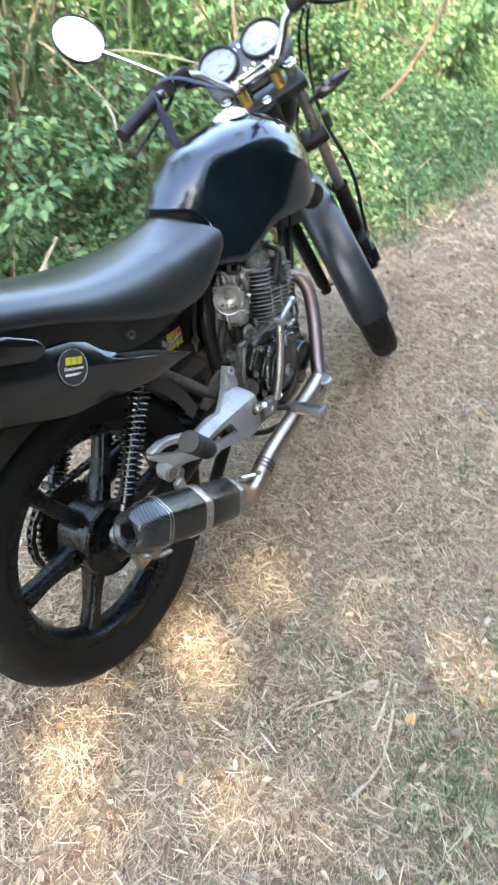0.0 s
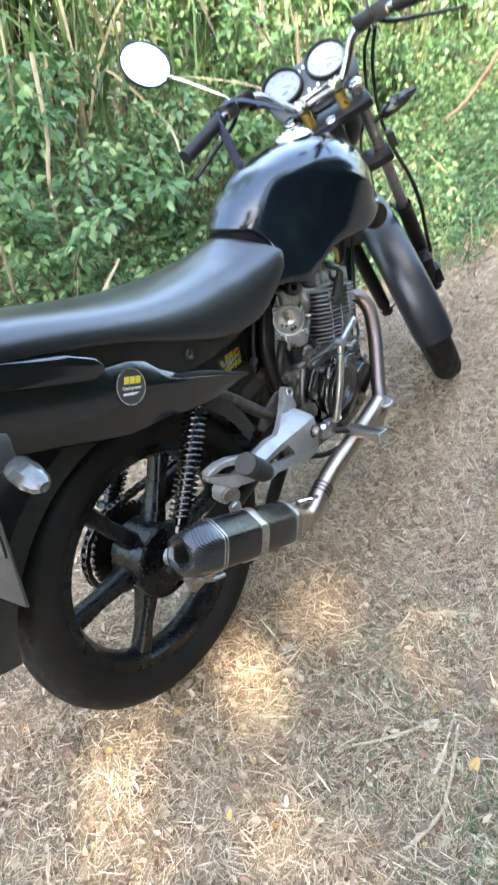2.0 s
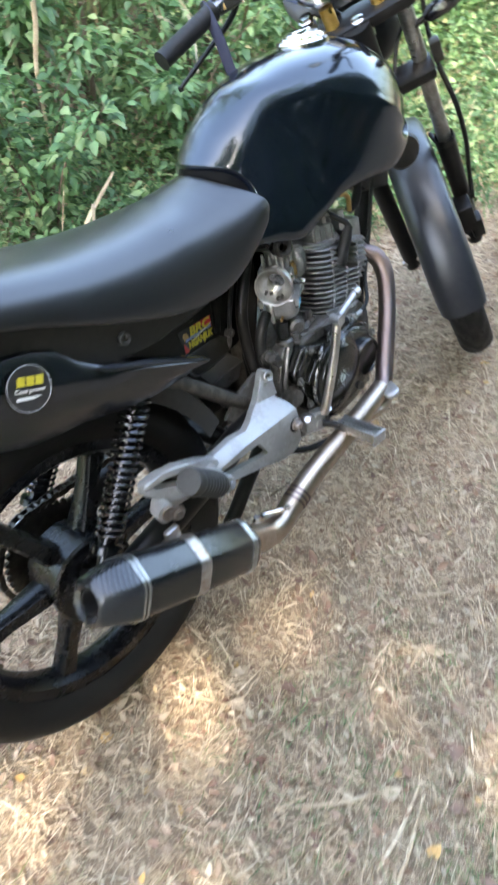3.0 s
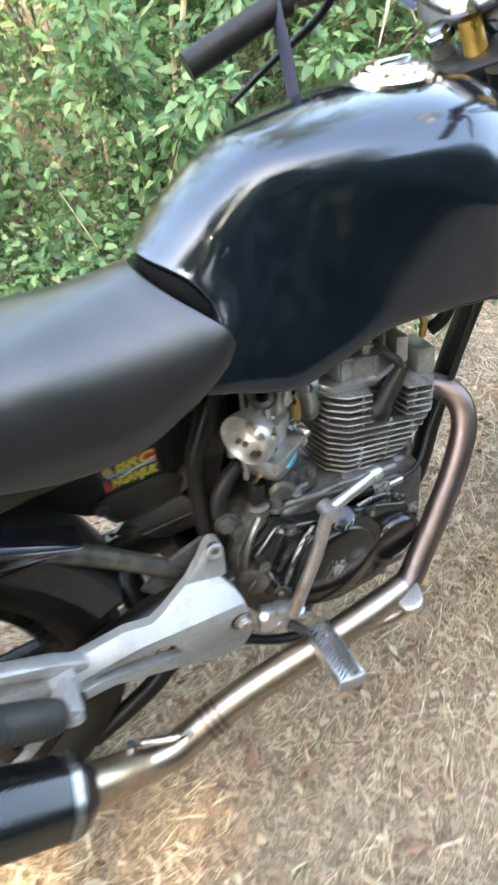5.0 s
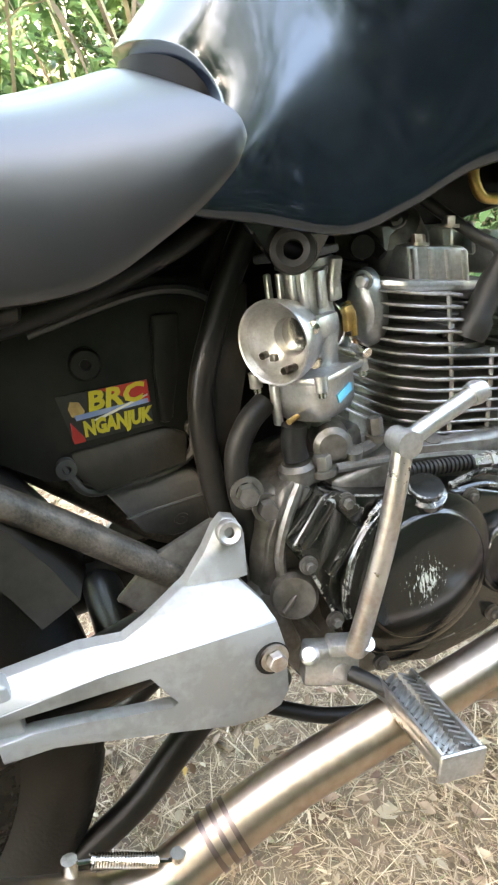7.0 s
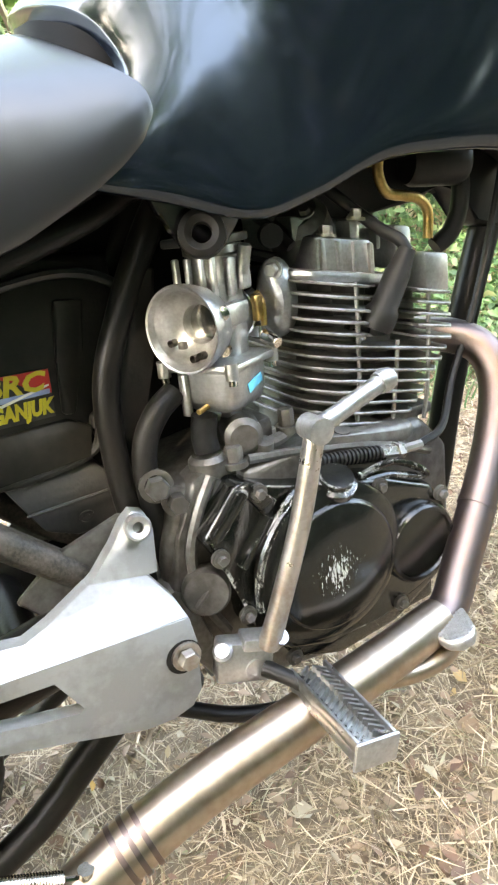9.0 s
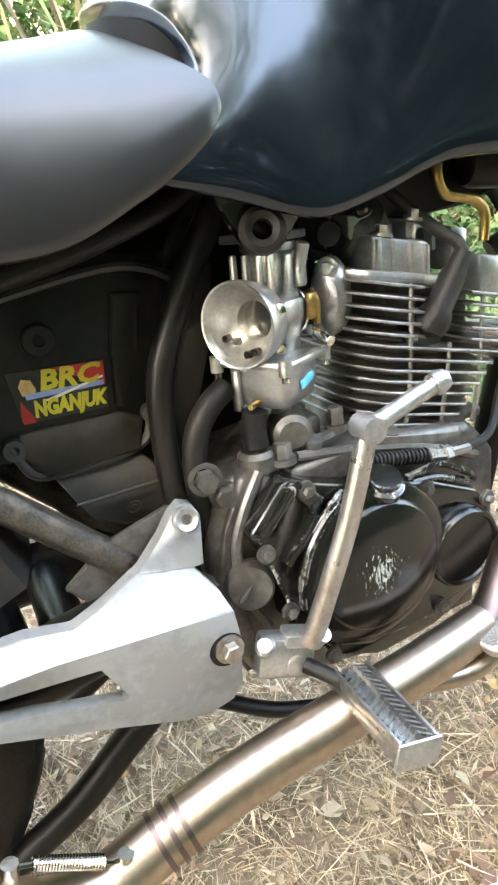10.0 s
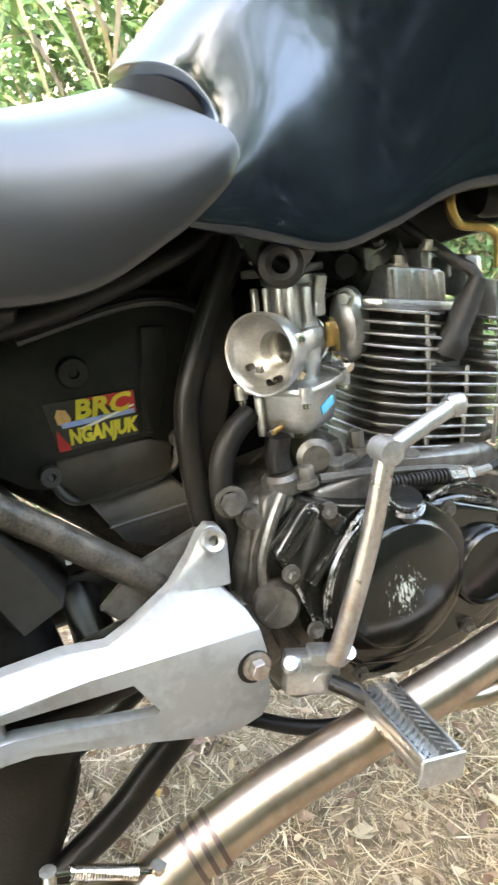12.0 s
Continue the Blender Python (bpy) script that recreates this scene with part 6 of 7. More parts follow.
# rear passenger peg
bm = new_bm()
lathe(bm, [(0.0, 0.0), (0.0190, 0.0), (0.0205, 0.004)] + [(0.0205 + 0.0012 * ((k // 2) % 2), 0.008 + k * 0.0024) for k in range(30)] + [(0.0225, 0.082), (0.0225, 0.096), (0.0205, 0.100), (0.0, 0.101)], (0.182, 0.194, 0.408), (0.22, -0.66, 0.72), 28)
part("passenger_peg", bm, DUSTY_RUBBER, hanger, "dusty grey-black ribbed rubber passenger footpeg")
bm = new_bm()
box(bm, (0.164, 0.208, 0.398), (0.050, 0.020, 0.030), 0.004, Euler((-0.75, 0, 0)).to_matrix())
box(bm, (0.136, 0.212, 0.394), (0.020, 0.030, 0.030), 0.004)
bolt(bm, (0.188, 0.212, 0.396), (1, 0, 0.2), 0.0065, 0.006)
part("peg_clevis", bm, SILVER_PAINT, hanger)

# ---- rider peg, kick lever, brake pedal ----
bm = new_bm()
PEG = Matrix.Translation((0.2145, 0.5295, 0.291)) @ Matrix.Rotation(radians(-2), 4, "Z") @ Matrix.Rotation(radians(-13), 4, "X")
box(bm, (-0.007, 0, -0.006), (0.094, 0.034, 0.014), 0.003)
box(bm, (-0.007, -0.0165, 0.003), (0.094, 0.003, 0.010), 0.001)
box(bm, (-0.007, 0.0165, 0.003), (0.094, 0.003, 0.010), 0.001)
for k in range(14):
    box(bm, (-0.048 + k * 0.0064, -0.0075, 0.003), (0.0022, 0.015, 0.008), 0.0, Euler((0, 0, 0.6)).to_matrix())
    box(bm, (-0.048 + k * 0.0064, 0.0078, 0.003), (0.0022, 0.012, 0.008), 0.0, Euler((0, 0, -0.6)).to_matrix())
bmesh.ops.transform(bm, matrix=PEG, verts=bm.verts)
peg = part("rider_footpeg", bm, FORK_STEEL, bike, "grey serrated metal footpeg")
bm = new_bm()
box(bm, (0.0415, 0, -0.004), (0.004, 0.039, 0.024), 0.002)
bmesh.ops.transform(bm, matrix=PEG, verts=bm.verts)
part("peg_end_plate", bm, CAST_ALU, peg, "polished end plate")
bm = new_bm()
tube(bm, [(0.146, 0.500, 0.302), (0.162, 0.511, 0.298), (0.178, 0.522, 0.292)], [0.0075, 0.0065, 0.0065], seg=12)
part("peg_stem", bm, FRAME_BLACK, peg)
bm = new_bm()
box(bm, (0.132, 0.488, 0.310), (0.022, 0.048, 0.036), 0.004, Euler((radians(-14), radians(-8), radians(-12))).to_matrix())
box(bm, (0.136, 0.500, 0.325), (0.024, 0.026, 0.012), 0.003, Euler((radians(-14), radians(-8), radians(-12))).to_matrix())
lathe(bm, [(0, -0.006), (0.0075, -0.006), (0.0085, 0.0), (0.0085, 0.008), (0.006, 0.010), (0, 0.010)], (0.132, 0.472, 0.322), (0.5, -0.3, 0.8), 16)
lathe(bm, [(0, -0.004), (0.007, -0.004), (0.007, 0.010), (0, 0.010)], (0.148, 0.513, 0.325), (0.6, 0.2, 0.7), 16)
lathe(bm, [(0.0085, 0), (0.0085, 0.002), (0.006, 0.002), (0.006, -0.002), (0, -0.002)], (0.144, 0.492, 0.305), (1, -0.1, 0), 16)
part("peg_mount", bm, CAST_ALU, peg, "bright metal clamp block")
bm = new_bm()
tube(bm, [(0.148, 0.506, 0.324), (0.154, 0.516, 0.356), (0.161, 0.541, 0.428), (0.164, 0.558, 0.488), (0.164, 0.563, 0.503)], [0.0095, 0.0088, 0.0085, 0.0082, 0.0085], seg=16)
kick = part("kick_lever", bm, WORN_STEEL, bike, "rust-speckled steel kick starter lever")
bm = new_bm()
tube(bm, [(0.164, 0.557, 0.500), (0.162, 0.585, 0.508), (0.159, 0.630, 0.520)], [0.0085, 0.0072, 0.0072], seg=14)
lathe(bm, [(0, -0.004), (0.009, -0.003), (0.010, 0.003), (0.008, 0.010), (0, 0.012)], (0.159, 0.630, 0.520), (0, 0.97, 0.2), 16)
lathe(bm, [(0, -0.012), (0.010, -0.011), (0.0105, 0.010), (0, 0.012)], (0.164, 0.562, 0.503), (1, 0, 0), 16)
part("kick_pedal", bm, CAST_ALU, kick, "worn chrome folding pedal")
bm = new_bm()
PAD = Matrix.Translation((0.187, 0.671, 0.284)) @ Euler((radians(10), radians(4), radians(-25))).to_matrix().to_4x4()
prism(bm, [(-0.020, -0.017), (0.008, -0.018), (0.019, -0.011), (0.023, 0.0), (0.019, 0.012), (0.008, 0.018), (-0.020, 0.017)], -0.010, 0.012, 0.004, plane="z", segs=3)
for a in range(12):
    for b in range(10):
        if (a - 5) ** 2 * 0.9 + (b - 4.5) ** 2 < 30:
            box(bm, (-0.017 + a * 0.0032, -0.0145 + b * 0.0032, 0.0022), (0.0018, 0.0018, 0.0012), 0.0)
bmesh.ops.transform(bm, matrix=PAD, verts=bm.verts)
pad = part("brake_pedal", bm, CAST_ALU, bike, "rounded knurled metal brake pedal pad")
bm = new_bm()
tube(bm, [(0.181, 0.666, 0.274), (0.160, 0.650, 0.246), (0.140, 0.58, 0.226), (0.118, 0.49, 0.236), (0.10, 0.43, 0.265)], 0.009, seg=12, flat=0.8)
part("pedal_arm", bm, FRAME_BLACK, pad, "black brake pedal arm")

# ---- front end ----
AXIS_DOWN = -STEER_UP
FWD = Vector((0, math.cos(radians(RAKE)), math.sin(radians(RAKE))))


def fork_point(s, x=0.0, off=0.040):
    return STEM + FWD * off + AXIS_DOWN * s + Vector((x, 0, 0))


front_wheel = part("front_wheel", steered(rim_mesh(AXLE_F, 0.240, 0.206, 0.026, 0.055, 0.040)), RIM_BLACK, bike, "black six-spoke cast front wheel")
for bm in spoke_meshes(AXLE_F, 0.206, 0.055, 0.040, 6, 30):
    part("spoke", steered(bm), RIM_BLACK, front_wheel)
part("tyre", steered(tyre_mesh(AXLE_F, 0.300, 0.043, 0.234, 0.004)), TYRE, front_wheel, "worn black front tyre")
bm = new_bm()
lathe(bm, [(0.055, 0.046), (0.118, 0.046), (0.118, 0.050), (0.055, 0.050), (0.055, 0.046)], AXLE_F, (1, 0, 0), 48)
part("brake_disc", steered(bm), WORN_STEEL, front_wheel, "thin steel brake disc")
bm = new_bm()
lathe(bm, [(0, -0.11), (0.008, -0.11), (0.008, 0.11), (0, 0.11)], AXLE_F, (1, 0, 0), 16)
part("axle", steered(bm), WORN_STEEL, front_wheel)
for s in (-1, 1):
    bm = new_bm()
    tube(bm, [fork_point(-0.045, s * 0.086), fork_point(0.40, s * 0.086)], 0.0155, seg=20)
    leg = part("fork_leg", steered(bm), FORK_STEEL, bike, "dull steel front fork tube")
    bm = new_bm()
    tube(bm, [fork_point(0.36, s * 0.086), fork_point(0.44, s * 0.086), fork_point(0.66, s * 0.086), fork_point(0.70, s * 0.086)], [0.022, 0.0215, 0.0205, 0.019], seg=20)
    part("slider", steered(bm), FRAME_BLACK, leg, "black lower fork slider")
    bm = new_bm()
    lathe(bm, [(0, -0.052), (0.012, -0.052), (0.014, -0.046), (0.0185, -0.045), (0.0185, -0.036), (0, -0.036)], fork_point(0, s * 0.086), AXIS_DOWN, 6)
    part("fork_cap", steered(bm), CHROME, leg)
    bm = new_bm()
    lathe(bm, [(0.0215, 0.345), (0.023, 0.348), (0.023, 0.362), (0.0215, 0.365)], fork_point(0, s * 0.086), AXIS_DOWN, 20)
    part("fork_seal", steered(bm), RUBBER, leg)
bm = new_bm()
box(bm, fork_point(0.56, 0.075, 0.0), (0.045, 0.060, 0.085), 0.008, Matrix.Rotation(radians(RAKE), 3, "X"))
box(bm, fork_point(0.60, 0.095, -0.01), (0.030, 0.040, 0.060), 0.006, Matrix.Rotation(radians(RAKE), 3, "X"))
part("brake_caliper", steered(bm), FRAME_BLACK, bike, "black front brake caliper")
for off, r in ((-0.010, 0.026), (0.150, 0.026)):
    bm = new_bm()
    c = fork_point(off + 0.005, 0, 0.020)
    box(bm, c, (0.215, 0.072, 0.026), 0.010, Matrix.Rotation(radians(RAKE), 3, "X"))
    part("triple_clamp", steered(bm), FRAME_BLACK, bike, "black fork clamp plate")
bm = new_bm()
lathe(bm, [(0, -0.02), (0.024, -0.02), (0.024, 0.002), (0.019, 0.004), (0.019, 0.007), (0.014, 0.007), (0.014, 0.017), (0.011, 0.019), (0, 0.019)], STEM, STEER_UP, 24)
part("stem_nut", steered(bm), CHROME, bike, "chrome steering stem nut")


def front_fender():
    bm = new_bm()
    rows = []
    for q in np.radians(np.linspace(189, 40, 30)):
        r = 0.325
        c = Vector((0, AXLE_F[1] + r * math.cos(q), AXLE_F[2] + r * math.sin(q)))
        o = Vector((0, math.cos(q), math.sin(q)))
        end = min(1.0, (math.degrees(q) - 36) / 18, (192 - math.degrees(q)) / 9 + 0.55)
        w = 0.056 * (0.72 + 0.28 * end)
        prof = [(-1.0, -0.034), (-0.96, -0.012), (-0.78, 0.006), (-0.40, 0.014), (0.0, 0.016), (0.40, 0.014), (0.78, 0.006), (0.96, -0.012), (1.0, -0.034), (0.95, -0.033), (0.90, -0.013), (0.72, 0.001), (0.0, 0.010), (-0.72, 0.001), (-0.90, -0.013), (-0.95, -0.033)]
        rows.append([c + Vector((x * w, 0, 0)) + o * dz for x, dz in prof])
    skin(bm, rows)
    return steered(bm)


fender = part("front_fender", front_fender(), FENDER_GREY, bike, "satin dark grey front mudguard", sharp=60)
for s in (-1, 1):
    bm = new_bm()
    tube(bm, [(s * 0.060, 1.20, 0.600), (s * 0.072, 1.17, 0.57), (s * 0.082, 1.15, 0.55)], 0.005, seg=8)
    part("fender_stay", steered(bm), FRAME_BLACK, fender)
# headlamp shell, instruments
bm = new_bm()
lathe(bm, [(0.0, -0.075), (0.045, -0.068), (0.078, -0.035), (0.088, 0.0), (0.088, 0.020), (0.080, 0.026), (0.0, 0.034)], (0, 1.105, 0.880), (0, 1, -0.05), 36)
part("headlamp", steered(bm), PLASTIC_DUSTY, bike, "round black headlamp shell")
G_AX = Vector((0, -0.74, 0.67))
bm = new_bm()
prism(bm, [(-0.120, 1.004), (-0.105, 0.978), (-0.02, 0.972), (0.02, 0.972), (0.105, 0.978), (0.120, 1.004), (0.110, 1.037), (0.06, 1.058), (-0.06, 1.058), (-0.110, 1.037)], 0.962, 0.026, 0.008, plane="z", tilt=lambda x, y: 1.1 * (y - 1.015))
cluster = part("instrument_panel", steered(bm, DIAL_DROP), PLASTIC_GREY, bike, "grey-black instrument panel with two round dials")
for s in (-1, 1):
    c = Vector((s * 0.061 - 0.006, 1.022, 1.000))
    bm = new_bm()
    lathe(bm, [(0.034, -0.022), (0.050, -0.020), (0.0545, 0.006), (0.0535, 0.012), (0.049, 0.013), (0.047, 0.006)], c, G_AX, 40)
    d = part("dial", steered(bm, DIAL_DROP), RUBBER, cluster, "round dial with a black rim")
    bm = new_bm()
    lathe(bm, [(0.0, 0.002), (0.048, 0.002), (0.048, 0.0035), (0.0, 0.0035)], c, G_AX, 40)
    part("dial_face", steered(bm, DIAL_DROP), DIAL_WHITE, d, "white dial face")
    bm = new_bm()
    ax, u, v = axes_of(G_AX)
    for k in range(41):
        q = radians(-40 + k * 6.5)
        o = u * math.cos(q) + v * math.sin(q)
        a = 0.040 if k % 4 == 0 else 0.0425
        tube(bm, [c + ax * 0.0044 + o * a, c + ax * 0.0044 + o * 0.0458], 0.0007 if k % 4 == 0 else 0.0004, seg=4, sub=1)
        if k % 8 == 0:
            box(bm, c + ax * 0.0040 + o * 0.0335, (0.0055, 0.0030, 0.0012), 0.0, Matrix((u, v, ax)).transposed())
    box(bm, c + ax * 0.0040 - v * 0.018, (0.016, 0.0045, 0.0010), 0.0, Matrix((u, v, ax)).transposed())
    tube(bm, [c + ax * 0.006, c + ax * 0.006 + u * 0.026 - v * 0.012], 0.0009, seg=5)
    part("dial_scale", steered(bm, DIAL_DROP), DECAL_BLACK, d, kind="stuff")
    bm = new_bm()
    lathe(bm, [(0.0, 0.0095), (0.034, 0.0092), (0.048, 0.0080), (0.048, 0.0070), (0.0, 0.0080)], c, G_AX, 40)
    gl = part("dial_glass", steered(bm, DIAL_DROP), GLASS, d)
    gl.visible_shadow = False
bm = new_bm()
for x, y in ((-0.012, 0.985), (0.012, 0.985), (-0.014, 1.045), (0.0, 1.05), (0.014, 1.045), (0.0, 0.975)):
    bm = new_bm()
    lathe(bm, [(0.0045, 0), (0.0045, 0.004), (0, 0.005)], (x, 1.015 + 0.72 * (y - 1.015), 0.988 + 0.79 * (y - 1.015)), (0, -0.74, 0.67), 12)
    part("warning_lamp", steered(bm, DIAL_DROP), DECAL_WHITE, cluster)
# risers and handlebar
for s in (-1, 1):
    bm = new_bm()
    lathe(bm, [(0, 0), (0.015, 0), (0.0135, 0.012), (0.0135, 0.040), (0, 0.040)], (s * 0.046, 0.958, 0.897), (0, -0.20, 1), 20)
    riser = part("bar_riser", steered(bm, BAR_DROP), GOLD, bike, "gold anodised handlebar riser")
bm = new_bm()
for s in (-1, 1):
    box(bm, (s * 0.046, 0.948, 0.952), (0.030, 0.040, 0.026), 0.005)
box(bm, (0, 0.948, 0.962), (0.075, 0.022, 0.010), 0.003)
for s in (-1, 1):
    for a in (-1, 1):
        lathe(bm, [(0.0055, 0), (0.0055, 0.006), (0.003, 0.006), (0, 0.004)], (s * 0.046 + a * 0.008, 0.948 + a * 0.013, 0.964), (0, 0, 1), 12)
part("bar_clamp", steered(bm, BAR_DROP), CHROME, riser, "polished bar clamp")
BAR = [(0.0, 0.948, 0.948), (0.055, 0.948, 0.950), (0.090, 0.945, 0.982), (0.122, 0.937, 1.020), (0.165, 0.925, 1.036), (0.200, 0.898, 1.033), (0.262, 0.848, 1.016), (0.316, 0.798, 1.002)]
bm = new_bm()
tube(bm, [(-x, y, z) for x, y, z in BAR[::-1]] + BAR[1:], 0.011, seg=16)
bar = part("handlebar", steered(bm, BAR_DROP), BAR_DARK, bike, "tarnished chrome handlebar tube")
for s in (-1, 1):
    bm = new_bm()
    p0, p1 = Vector((s * 0.226, 0.878, 1.0265)), Vector((s * 0.329, 0.785, 0.999))
    d = (p1 - p0)
    lathe(bm, [(0.011, 0), (0.0175, 0.0), (0.0185, 0.004), (0.0165, 0.010)] + [(0.0165 + 0.0003 * ((k // 2) % 2), 0.014 + k * 0.0038) for k in range(26)] + [(0.0165, d.length - 0.004), (0.0175, d.length), (0.0, d.length + 0.001)], p0, d, 24)
    part("grip", steered(bm, BAR_DROP), RUBBER, bar, "black ribbed rubber grip")
    bm = new_bm()
    box(bm, (s * 0.203, 0.905, 1.034), (0.048, 0.040, 0.040), 0.008, Matrix.Rotation(radians(-28 * s), 3, "Z"))
    sw = part("switch_housing", steered(bm, BAR_DROP), PLASTIC_DUSTY, bar, "black switch housing")
    bm = new_bm()
    box(bm, (s * 0.212, 0.884, 1.024), (0.020, 0.006, 0.012), 0.002)
    part("switch_button", steered(bm, BAR_DROP), BRASS, sw, "amber switch button")
    bm = new_bm()
    tube(bm, [(s * 0.178, 0.935, 1.028), (s * 0.215, 0.930, 1.000), (s * 0.280, 0.897, 0.972), (s * 0.340, 0.886, 0.948), (s * 0.346, 0.884, 0.945)], [0.009, 0.008, 0.0065, 0.0055, 0.007], seg=12, flat=0.7)
    part("lever", steered(bm, BAR_DROP), FRAME_BLACK, bar, "black hand lever")
    bm = new_bm()
    box(bm, (s * 0.160, 0.928, 1.036), (0.052, 0.034, 0.034), 0.008, Matrix.Rotation(radians(-20 * s), 3, "Z"))
    box(bm, (s * 0.150, 0.948, 1.028), (0.030, 0.024, 0.024), 0.006, Matrix.Rotation(radians(-20 * s), 3, "Z"))
    part("lever_perch", steered(bm, BAR_DROP), FRAME_BLACK, bar)
    # mirror
    bm = new_bm()
    if s < 0:
        tube(bm, [(-0.174, 0.930, 1.022), (-0.190, 0.925, 1.062), (-0.205, 0.922, 1.085), (-0.250, 0.924, 1.138), (-0.290, 0.927, 1.182)], 0.0038, seg=10)
    else:
        tube(bm, [(0.168, 0.928, 1.022), (0.176, 0.915, 1.073), (0.178, 0.912, 1.090), (0.206, 0.900, 1.136), (0.206, 0.91, 1.19), (0.250, 0.93, 1.24)], 0.0058, seg=10)
    stem = part("mirror", steered(bm), CHROME, bike, "round mirror on a thin chrome stem")
    c = Vector((-0.322, 0.929, 1.225)) if s < 0 else Vector((0.30, 0.96, 1.26))
    ax = Vector((0.56, -0.70, 0.34)) if s < 0 else Vector((-0.35, -0.93, 0.05))
    bm = new_bm()
    lathe(bm, [(0.0, -0.022), (0.034, -0.019), (0.056, -0.008), (0.0622, 0.0), (0.0622, 0.005), (0.0600, 0.0062), (0.0575, 0.005), (0.0575, 0.002)], c, ax, 44)
    part("mirror_shell", steered(bm), RUBBER, stem, "black mirror shell")
    bm = new_bm()
    lathe(bm, [(0.0, 0.0022), (0.0578, 0.0022), (0.0578, 0.0035), (0.0, 0.0035)], c, ax, 44)
    part("mirror_glass", steered(bm), MIRROR, stem, "bright reflecting mirror glass")
    # front indicators
    bm = new_bm()
    tube(bm, [(s * 0.080, 1.010, 0.835), (s * 0.100, 1.005, 0.838), (s * 0.122, 1.000, 0.842)], 0.007, seg=10)
    fi = part("front_indicator", steered(bm), RUBBER, bike, "dark leaf-shaped front indicator")
    bm = new_bm()
    rows = []
    for x, g in ((0.0, 0.35), (0.012, 0.85), (0.04, 1.0), (0.075, 0.8), (0.100, 0.2)):
        rows.append([Vector((s * (0.112 + x), 0.998 - 0.15 * x + b * 0.020 * g, 0.842 + 0.12 * x + e * 0.017 * g)) for b, e in ((-1, -0.4), (-0.5, -1), (0.5, -1), (1, -0.4), (1, 0.4), (0.5, 1), (-0.5, 1), (-1, 0.4))])
    skin(bm, rows)
    part("indicator_body", steered(bm), PANEL_BLACK, fi)
# strap looped over the left bar
bm = new_bm()
tube(bm, [(-0.233, 0.905, 1.040), (-0.236, 0.880, 1.046), (-0.233, 0.858, 1.030), (-0.232, 0.850, 0.985), (-0.237, 0.848, 0.935), (-0.238, 0.846, 0.895)], 0.0115, seg=10, flat=0.16, up=(0.35, 0.9, 0.1))
tube(bm, [(-0.238, 0.890, 1.046), (-0.200, 0.890, 1.058), (-0.165, 0.885, 1.048), (-0.125, 0.880, 1.015), (-0.085, 0.890, 0.975)], 0.0085, seg=10, flat=0.16, up=(0.2, -0.4, 1))
part("blue_strap", steered(bm), STRAP_BLUE, bike, "dark blue woven strap tied round the bar")
# cables and hoses
bm = new_bm()
for pts, r in (([(-0.17, 0.95, 1.03), (-0.12, 1.0, 1.01), (-0.06, 1.02, 0.93), (-0.03, 0.99, 0.84), (-0.02, 0.96, 0.76)], 0.004),
               ([(0.17, 0.955, 1.025), (0.14, 1.02, 0.98), (0.10, 1.03, 0.88), (0.05, 1.00, 0.82), (0.02, 0.96, 0.76)], 0.004),
               ([(0.18, 0.96, 1.02), (0.15, 1.04, 0.95), (0.12, 1.06, 0.84), (0.115, 1.05, 0.74)], 0.0045),
               ([(-0.16, 0.945, 1.02), (-0.11, 0.95, 1.0), (-0.05, 0.97, 0.95), (0.0, 0.99, 0.88)], 0.005)):
    bm = new_bm()
    tube(bm, pts, r, seg=8)
    part("control_cable", steered(bm), RUBBER, bike, "black control cable")
bm = new_bm()
tube(bm, [(0.115, 1.05, 0.745), (0.125, 1.065, 0.66), (0.125, 1.10, 0.58), (0.115, 1.15, 0.50), (0.105, 1.19, 0.42)], 0.0055, seg=10)
part("brake_hose", steered(bm), RUBBER, bike, "black front brake hose")
bm = new_bm()
lathe(bm, [(0, -0.025), (0.030, -0.025), (0.036, -0.016), (0.036, 0.016), (0.030, 0.025), (0, 0.025)], (0.070, 0.945, 0.665), (0.8, -0.5, 0), 28)
box(bm, (0.045, 0.955, 0.675), (0.06, 0.03, 0.02), 0.004)
part("horn", bm, RUBBER, bike, "round black horn")
bm = new_bm()
box(bm, fork_point(0.13, 0.118, 0.02), (0.020, 0.024, 0.045), 0.004, Matrix.Rotation(radians(RAKE), 3, "X"))
part("reflector", steered(bm), PLASTIC_DUSTY, bike, "small dark side reflector")

